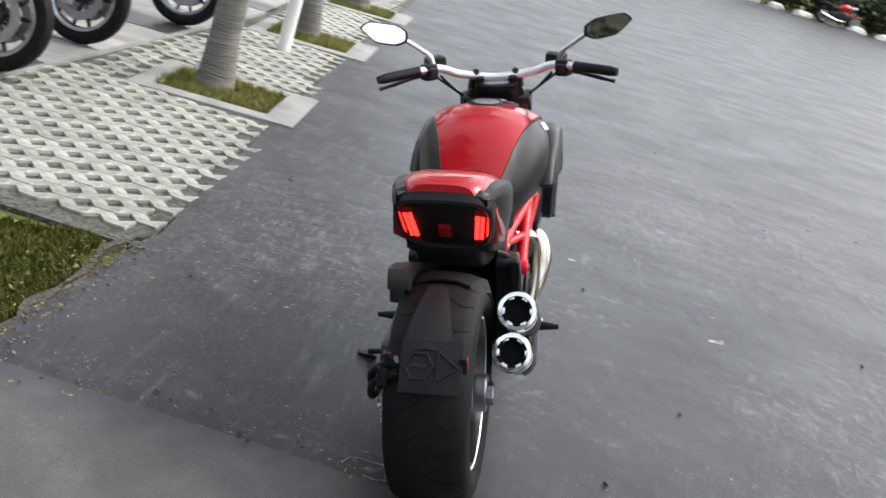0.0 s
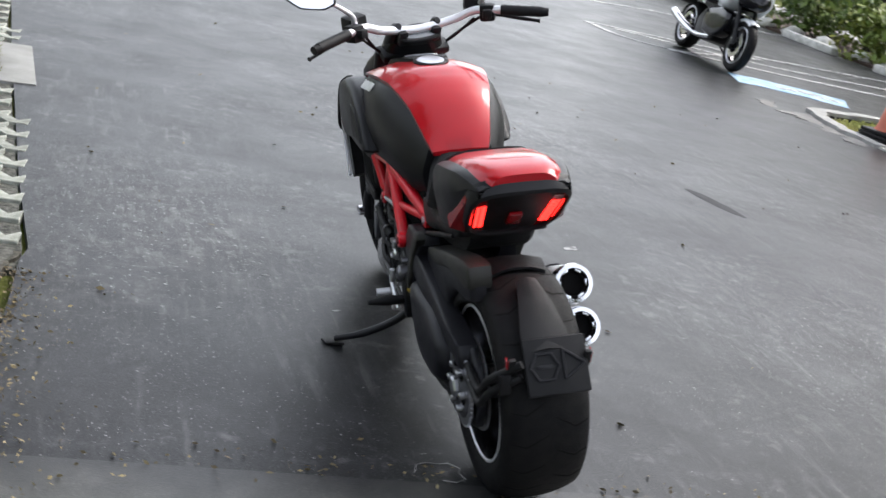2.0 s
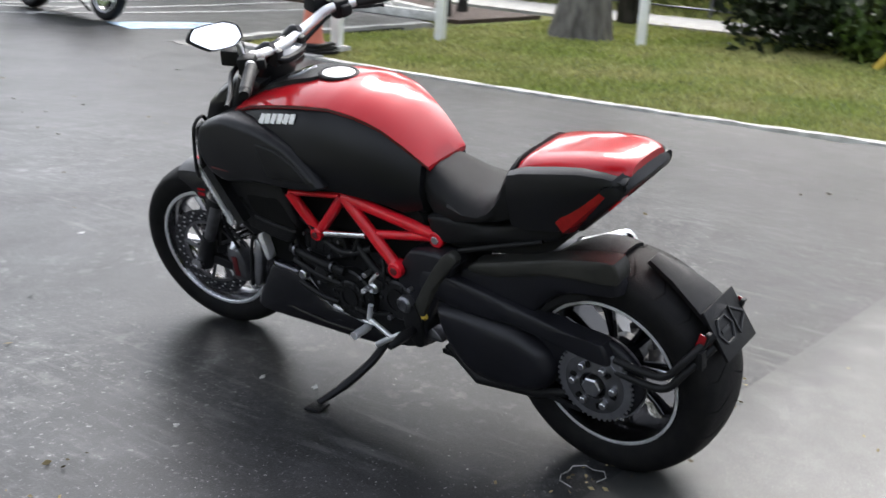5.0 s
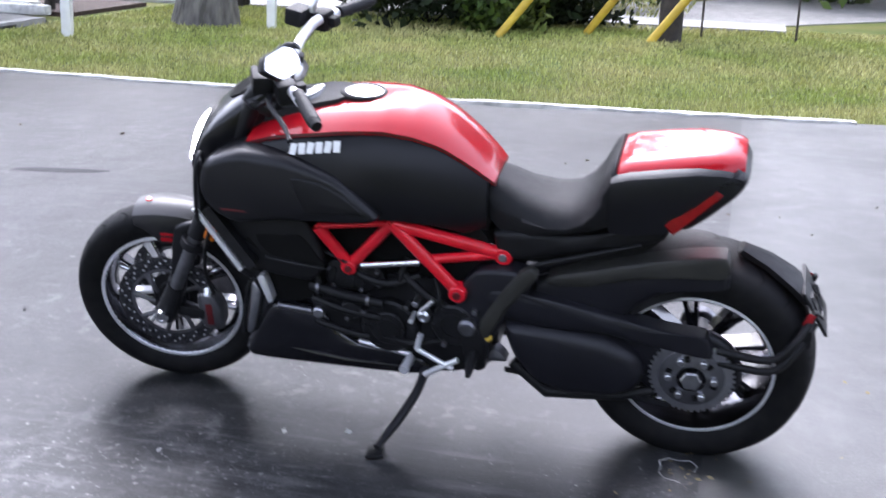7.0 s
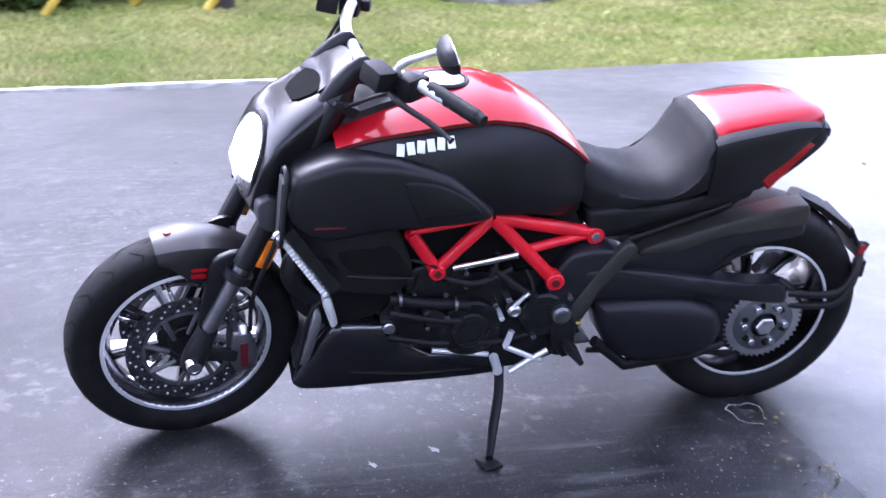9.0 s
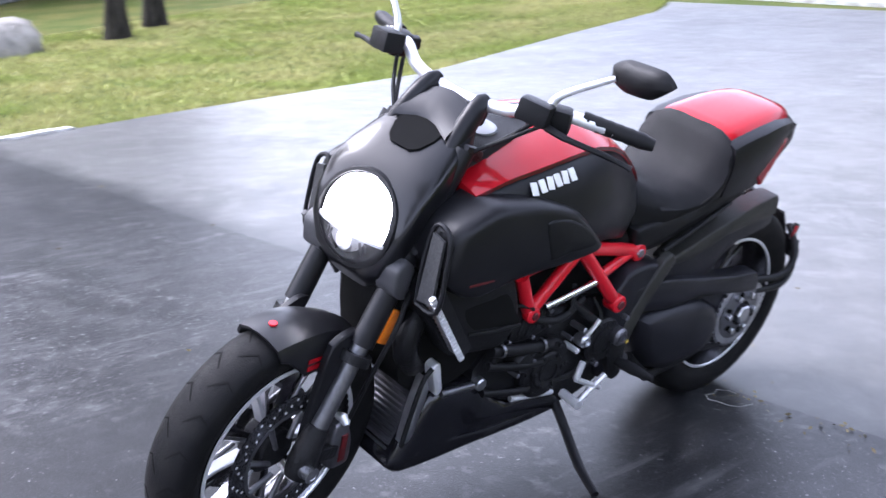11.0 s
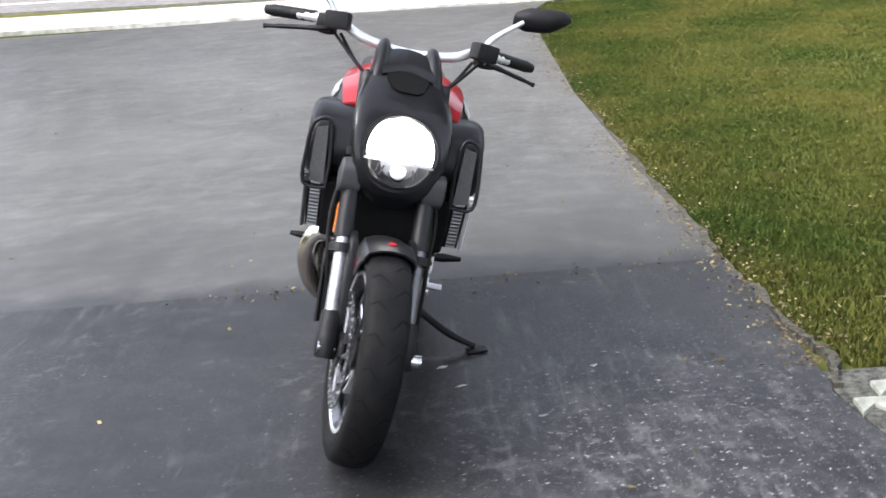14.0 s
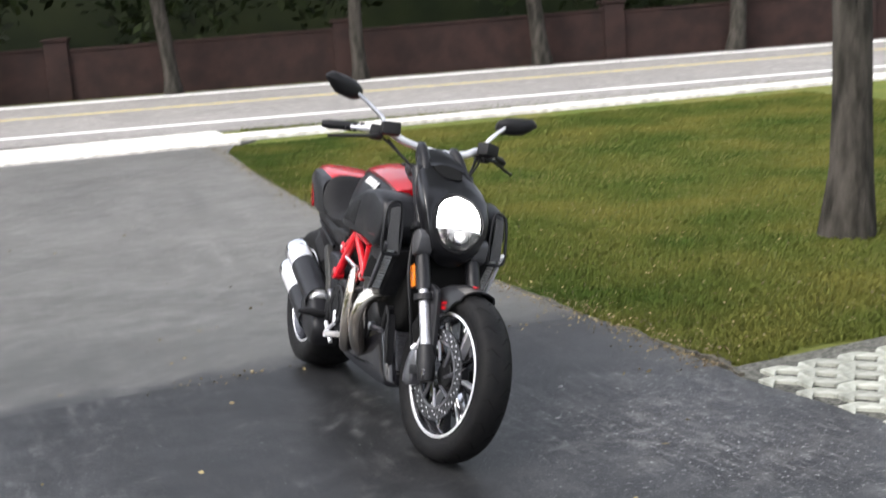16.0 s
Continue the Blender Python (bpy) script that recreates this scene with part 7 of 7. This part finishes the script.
        rings.append([(x, 1.55 + q * math.cos(a), 0.31 + q * math.sin(a)) for x, q in ((-0.07, 0.29), (-0.06, 0.325), (0, 0.34), (0.06, 0.325), (0.07, 0.29), (0.055, 0.315), (0, 0.33), (-0.055, 0.315))])
    loft(bm, rings)
    part("mudguard", bm, paint, t)
    bm = bmesh.new()
    panel(bm, [(1.05, 0.25), (1.15, 0.45), (0.95, 0.62), (0.65, 0.62), (0.45, 0.45), (0.5, 0.25), (0.75, 0.2)], -0.16, 0.16, 0.04, 0.04)
    part("engine", bm, CAST, t)
    bm = bmesh.new()
    rings = []
    for y, w, zt, zb in ((1.22, 0.08, 0.93, 0.72), (1.12, 0.16, 0.99, 0.68), (0.95, 0.18, 1.0, 0.66), (0.78, 0.15, 0.94, 0.66), (0.66, 0.09, 0.86, 0.68)):
        half = [(0, zt), (w * 0.6, zt - 0.02), (w, (zt * 0.6 + zb * 0.4)), (w * 0.8, zb), (0, zb)]
        rings.append([(x, y, z) for x, z in half] + [(-x, y, z) for x, z in reversed(half[1:-1])])
    loft(bm, rings)
    part("fuel_tank", bm, paint, t)
    bm = bmesh.new()
    rings = []
    for y, w, zt, zb in ((0.72, 0.10, 0.84, 0.70), (0.5, 0.16, 0.78, 0.66), (0.3, 0.17, 0.80, 0.68), (0.2, 0.15, 0.88, 0.72), (-0.1, 0.13, 0.90, 0.78), (-0.25, 0.10, 0.86, 0.80)):
        half = [(0, zt), (w * 0.85, zt - 0.01), (w, zt - 0.05), (w * 0.8, zb), (0, zb)]
        rings.append([(x, y, z) for x, z in half] + [(-x, y, z) for x, z in reversed(half[1:-1])])
    loft(bm, rings)
    part("seat", bm, VINYL, t)
    bm = bmesh.new()
    panel(bm, [(0.62, 0.36), (0.6, 0.5), (0.1, 0.42), (-0.06, 0.34), (-0.02, 0.27), (0.2, 0.3)], -0.10, -0.15, 0.012, 0.012)
    part("swingarm", bm, SWING, t)
    if tourer:
        for sg in (-1, 1):
            bm = bmesh.new()
            panel(bm, [(1.40, 0.80), (1.42, 0.93), (1.33, 1.04), (1.20, 1.07), (0.98, 1.0), (0.84, 0.84), (0.92, 0.74), (1.22, 0.66)], sg * 0.10, sg * 0.27, 0.05, 0.06, 4)
            fair = part("side_fairing", bm, paint, t, "white side fairing")
            bm = bmesh.new()
            box(bm, (sg * 0.272, 1.18, 0.86), (0.004, 0.14, 0.025), pose(0, 0, 0, 20, 0, 0), 0.001)
            part("mark", bm, GREY_PLASTIC, fair, "grey bar on the fairing")
            bm = bmesh.new()
            panel(bm, [(1.30, 0.62), (1.05, 0.66), (0.7, 0.58), (0.75, 0.32), (1.1, 0.30), (1.3, 0.42)], sg * 0.05, sg * 0.2, 0.03, 0.03)
            part("lower_fairing", bm, BLACK_GLOSS, t)
            bm = bmesh.new()
            panel(bm, [(0.28, 0.62), (0.26, 0.90), (-0.22, 0.95), (-0.32, 0.80), (-0.22, 0.60), (0.1, 0.55)], sg * 0.17, sg * 0.355, 0.05, 0.06, 4)
            case = part("pannier", bm, BLACK_PLASTIC, t, "black pannier with a white lid")
            bm = bmesh.new()
            panel(bm, [(0.27, 0.80), (0.25, 0.93), (-0.22, 0.98), (-0.33, 0.84), (-0.1, 0.80)], sg * 0.16, sg * 0.363, 0.04, 0.05, 4)
            part("lid", bm, paint, case, "white lid")
        bm = bmesh.new()
        loft(bm, [[(-w, y, z), (-w * 0.5, y + d, z + 0.02), (0, y + d * 1.3, z + 0.03), (w * 0.5, y + d, z + 0.02), (w, y, z), (w * 0.5, y + d - 0.006, z + 0.015), (0, y + d * 1.3 - 0.006, z + 0.025), (-w * 0.5, y + d - 0.006, z + 0.015)] for y, z, w, d in ((1.40, 1.03, 0.22, 0.08), (1.28, 1.22, 0.215, 0.07), (1.17, 1.43, 0.16, 0.05))])
        part("windscreen", bm, GLASS, t, "clear windscreen")
        bm = bmesh.new()
        rings = [[(w * math.cos(a), y, z + h * math.sin(a)) for a in (2 * math.pi * k / 16 for k in range(16))] for y, z, w, h in ((1.24, 0.90, 0.23, 0.19), (1.44, 0.89, 0.215, 0.175), (1.56, 0.86, 0.16, 0.125), (1.63, 0.83, 0.09, 0.07), (1.65, 0.82, 0.04, 0.03))]
        loft(bm, rings)
        nose = part("nose_fairing", bm, BLACK_GLOSS, t, "gloss black nose between white cheeks")
        for sg in (-1, 1):
            bm = bmesh.new()
            rings = [[(sg * (0.10 + w * math.cos(a)), y, 0.895 + 0.8 * w * math.sin(a)) for a in (2 * math.pi * k / 14 for k in range(14))] for y, w in ((1.50, 0.052), (1.565, 0.046), (1.58, 0.02))]
            loft(bm, rings)
            part("headlamp", bm, DISC, nose, "grey headlamp glass")
            bm = bmesh.new()
            loft(bm, [[(sg * x, y, z), (sg * (x + 0.05), y - 0.03, z + 0.02), (sg * (x + 0.055), y - 0.06, z + 0.05), (sg * (x - 0.02), y - 0.03, z + 0.05)] for x, y, z in ((0.05, 1.62, 0.885), (0.10, 1.57, 0.95), (0.13, 1.50, 1.0), (0.15, 1.40, 1.045))])
            part("cheek", bm, paint, nose, "white cheek panel")
            bm = bmesh.new()
            tube(bm, curve_pts([(sg * 0.20, 1.34, 1.05), (sg * 0.215, 1.26, 1.22), (sg * 0.16, 1.16, 1.42), (0, 1.17, 1.47)], 4), 0.007, 8)
            part("screen_edge", bm, GREY_PLASTIC, t, "grey edge of the windscreen")
    else:
        bm = bmesh.new()
        rings = [[(w * math.cos(a), y, 0.88 + w * math.sin(a)) for a in (2 * math.pi * k / 20 for k in range(20))] for y, w in ((1.30, 0.05), (1.34, 0.085), (1.40, 0.098), (1.425, 0.085))]
        loft(bm, rings)
        part("headlamp", bm, CHROME, t)
    bm = bmesh.new()
    tube(bm, [(-0.14, 0.7, 0.22), (-0.30, 0.78, 0.065)], 0.014, 8)
    part("side_stand", bm, BLACK_SATIN, t)
    return t


other_bike("white touring motorcycle with panniers parked across a stall", WHITE_GLOSS, pose(6.06, 11.62, 0.004, 0, 0, 176.5) @ pose(0, 0, 0, 0, -8, 0), True)
for x, y, rz, paint, lab in ((-4.64, 3.0, -88, BLACK_GLOSS, "black parked cruiser motorcycle on the concrete pad"), (-4.74, 4.42, -92, BLACK_GLOSS, "black parked cruiser with bright alloy wheels"), (-4.68, 6.1, -90, BLACK_GLOSS, "dark parked cruiser beyond the pavers")):
    other_bike(lab, paint, pose(x, y, 0.016, 0, 0, rz) @ pose(0, 0, 0, 0, -6, 0), False, "parked cruisers", BLACK_GLOSS)
other_bike("small red motorcycle far off in the lot", RED, pose(9.0, 50.5, 0.004, 0, 0, -70) @ pose(0, 0, 0, 0, -8, 0))
for k in range(8):
    boulder((5.0 + 1.1 * k, 53.2 - 0.55 * k), (0.4, 0.25, 0.2), "white kerb stone at the lot's end", KERB_WHITE, "white stones at the lot's end")
for k in range(5):
    bush((7.5 + 2.0 * k, 55.0 - 0.9 * k), (1.3, 1.3, 0.9), 900, 0.16, LEAF_DARK, "dark green bush at the lot's end", "bushes at the lot's end")

# ---- small things on the ground ----
n = 190
lx = np.column_stack([rng.uniform(-1.4, 4.5, n), rng.uniform(-6, 7, n)])
lz = 0.05 * np.clip(-4.5 - lx[:, 1], 0, 19) + 0.006
quads("fallen_leaves", np.column_stack([lx, lz]), 0.013, LITTER, "small yellow and brown leaves on the asphalt", "leaves", flat=0.92)
n = 2600
ly = 1.2 - 12 * rng.random(n) ** 1.3
ex = np.interp(ly, [-10.2, -8, -4.9, -2, 1.2], [-1.62, -1.5, -1.45, -1.43, -1.46])
quads("leaf_edge", np.column_stack([ex + 0.02 + np.abs(rng.normal(size=n)) ** 1.5 * 0.06 * rng.choice([-1, 1, 1], n), ly, 0.05 * np.clip(-4.5 - ly, 0, 19) + 0.007]), 0.008, LITTER, "dry leaf litter along the lawn's edge", "leaves", flat=0.8)
n = 130
lx = rng.uniform(-1.42, 0.9, n)
quads("seam_leaves", np.column_stack([lx, -0.02 + 0.05 * rng.normal(size=n) * (1 + 0.5 * (lx < -0.6)), np.full(n, 0.006)]), 0.009, LITTER, "dry leaf bits along the asphalt seam", "leaves", flat=0.8)
n = 2600
ly = 1.1 - 13 * rng.random(n) ** 1.2
lx = -1.47 - 4.5 * rng.random(n) ** 2.6
quads("lawn_leaves", np.column_stack([lx, ly, 0.05 * np.clip(-4.5 - ly, 0, 19) + rng.uniform(0.022, 0.04, n)]), 0.009, LITTER, "small brown leaves caught in the grass", "leaves", flat=0.6)


def spot(name, at, size, turn, material, label, uneven=0.3):
    bm = bmesh.new()
    z = ground_z(at[1])
    ring = []
    for k in range(22):
        a = 2 * math.pi * k / 22
        q = 1 + uneven * noise.noise(Vector((math.cos(a) * 1.7 + at[0] * 5, math.sin(a) * 1.7 + at[1] * 5, 0)))
        v = Vector((math.cos(a) * size[0] * q, math.sin(a) * size[1] * q, 0))
        v.rotate(Euler((0, 0, radians(turn))))
        ring.append((at[0] + v.x, at[1] + v.y))
    loft(bm, [[(x, y, z + 0.0012) for x, y in ring], [(x, y, z - 0.01) for x, y in ring]])
    return solo(name, bm, material, label, "stain", kind="structure")


OIL = surf("oil_stain", (0.024, 0.024, 0.025), (0.050, 0.050, 0.051), 0.65, 0.0, 20, 0.002, 160, spec=0.15, detail=10)
for at, size, turn in (((2.5, 3.6), (0.26, 0.05), -74), ((0.28, -4.2), (0.28, 0.10), 15), ((0.8, -3.6), (0.14, 0.06), 60)):
    spot("oil_stain", at, size, turn, OIL, "dark oil stain on the asphalt")
for at, size in (((-0.314, 1.141), (0.016, 0.008)), ((-0.26, 0.962), (0.018, 0.008)), ((1.04, 2.27), (0.04, 0.022)), ((-0.75, 1.05), (0.013, 0.008)), ((-0.55, 1.42), (0.014, 0.007)), ((0.3, 2.9), (0.02, 0.011))):
    spot("pale_scuff", at, size, 25, LINE_PAINT, "pale scuff on the asphalt", 0.9)
bm = bmesh.new()
tube(bm, [(x - 0.19, y + 0.012, 0.0) for x, y in ((-0.085, -0.01), (-0.07, 0.035), (-0.04, 0.05), (0.0, 0.047), (0.03, 0.055), (0.06, 0.03), (0.05, 0.0), (0.062, -0.03), (0.03, -0.052), (-0.01, -0.045))], 0.0018, 6)
solo("chalk_mark", bm, LINE_PAINT, "curled pale mark on the asphalt behind the tyre", "mark", kind="structure")

# ---- planters and pavers ----
for x, y in ((-2.14, 4.35), (-2.36, 7.45), (-2.58, 10.55)):
    pl = thing("planter", "concrete edging round a square of rough grass", "planter", pose(x, y, 0.0, 0, 0, 5), "planters in the pavers")
    for cx, cy, sx, sy in ((-0.42, 0, 0.16, 1.0), (0.46, 0, 0.20, 1.0), (0.02, -0.42, 0.72, 0.16), (0.02, 0.42, 0.72, 0.16)):
        bm = bmesh.new()
        box(bm, (cx, cy, -0.026), (sx, sy, 0.07), None, 0.01)
        part("edging", bm, CONCRETE_GREY, pl, "pale concrete edging")
    bm = bmesh.new()
    box(bm, (0.0, 0, -0.03), (0.70, 0.70, 0.05), None, 0.01)
    part("soil", bm, SOIL, pl)
    nb = 2600
    bx, by = rng.uniform(-0.36, 0.36, nb), rng.uniform(-0.35, 0.35, nb)
    cc = np.column_stack([bx, by, np.full(nb, 0.035)])
    h = rng.uniform(0.02, 0.06, nb)
    lean = rng.normal(size=(nb, 2)) * 0.025
    aa = rng.uniform(0, 6.28, nb)
    sd = np.column_stack([np.cos(aa), np.sin(aa), np.zeros(nb)]) * 0.005
    base = cc * [1, 1, 0]
    pts = np.stack([base + sd, base - sd, base + np.column_stack([lean, h])], 1).reshape(-1, 3)
    raw("rough_grass", pts, np.arange(3 * nb).reshape(-1, 3), BLADE_TUFT, "", "", pl)


def zig():
    """One zigzag paver, one bend each way, with clipped tips and a chamfered top."""
    bm = bmesh.new()
    T, H, C = 0.194, 0.0535, 0.0563
    left = [(-T / 2, H), (-T / 2 + 0.004, C), (-0.004, C), (T / 4, -0.004), (T / 2, H)]
    right = [(-T / 2, -H), (-T / 4, 0.004), (0.004, -C), (T / 2 - 0.004, -C), (T / 2, -H)]
    ring = left + right[::-1]
    rows = [[(x * f, y + (-q if k < 5 else q), z) for k, (x, y) in enumerate(ring)] for z, f, q in ((-0.05, 1.0, 0.0), (-0.004, 1.0, 0.0), (0.0, 0.975, 0.003))]
    vs = [[bm.verts.new(p) for p in r] for r in rows]
    m = len(ring)
    for a, b in zip(vs, vs[1:]):
        for k in range(m):
            bm.faces.new((a[k], a[(k + 1) % m], b[(k + 1) % m], b[k]))
    t = vs[-1]
    for k in range(4):
        bm.faces.new((t[k], t[k + 1], t[m - 2 - k], t[m - 1 - k]))
    bmesh.ops.recalc_face_normals(bm, faces=bm.faces)
    bm.verts.index_update()
    return bm


q = zig()
zig_v, zig_f = np.array([v.co[:] for v in q.verts]), [[v.index for v in f.verts] for f in q.faces]
paver = finish(q, "paver", PAVER, 20)
near, far_pts, far_faces = 0, [], []
root = bpy.data.objects["paver_bed"]
for j in range(103):
    for i in range(9):
        x = -1.44 - 0.0055 * j + 0.0978 * (j % 2) - 0.1955 * i
        y = 1.40 + 0.1155 * j + 0.013 * i
        edge = -1.45 - (y - 1.4) * 0.0935
        if x > edge or x < -2.92 or any(abs(x - px) < 0.60 and abs(y - py) < 0.54 for px, py in ((-2.12, 4.35), (-2.34, 7.45), (-2.56, 10.55))):
            continue
        dz = 0.0015 * math.sin(i * 3.3 + j * 1.7) + 0.004
        if y < 5.9 and near < 300:
            ob = new("paver", paver)
            ob.parent = root
            ob.matrix_basis = pose(x, y, dz, 0.5 * math.sin(i + j * 2.1), 0.5 * math.sin(j + i * 1.3), -3.8 + 0.8 * math.sin(i * 2 + j))
            near += 1
        else:
            o = len(zig_v) * len(far_pts)
            far_pts.append(zig_v @ np.array(Matrix.Rotation(radians(3.8), 3, "Z")) + [x, y, dz])
            far_faces += [[k + o for k in f] for f in zig_f]
me = bpy.data.meshes.new("far_pavers")
me.from_pydata(np.concatenate(far_pts).tolist(), [], far_faces)
me.materials.append(PAVER_FAR)
ob = new("far_pavers", me)
ob.parent = root
tagged(ob, "pale zigzag pavers farther along", kind="stuff")
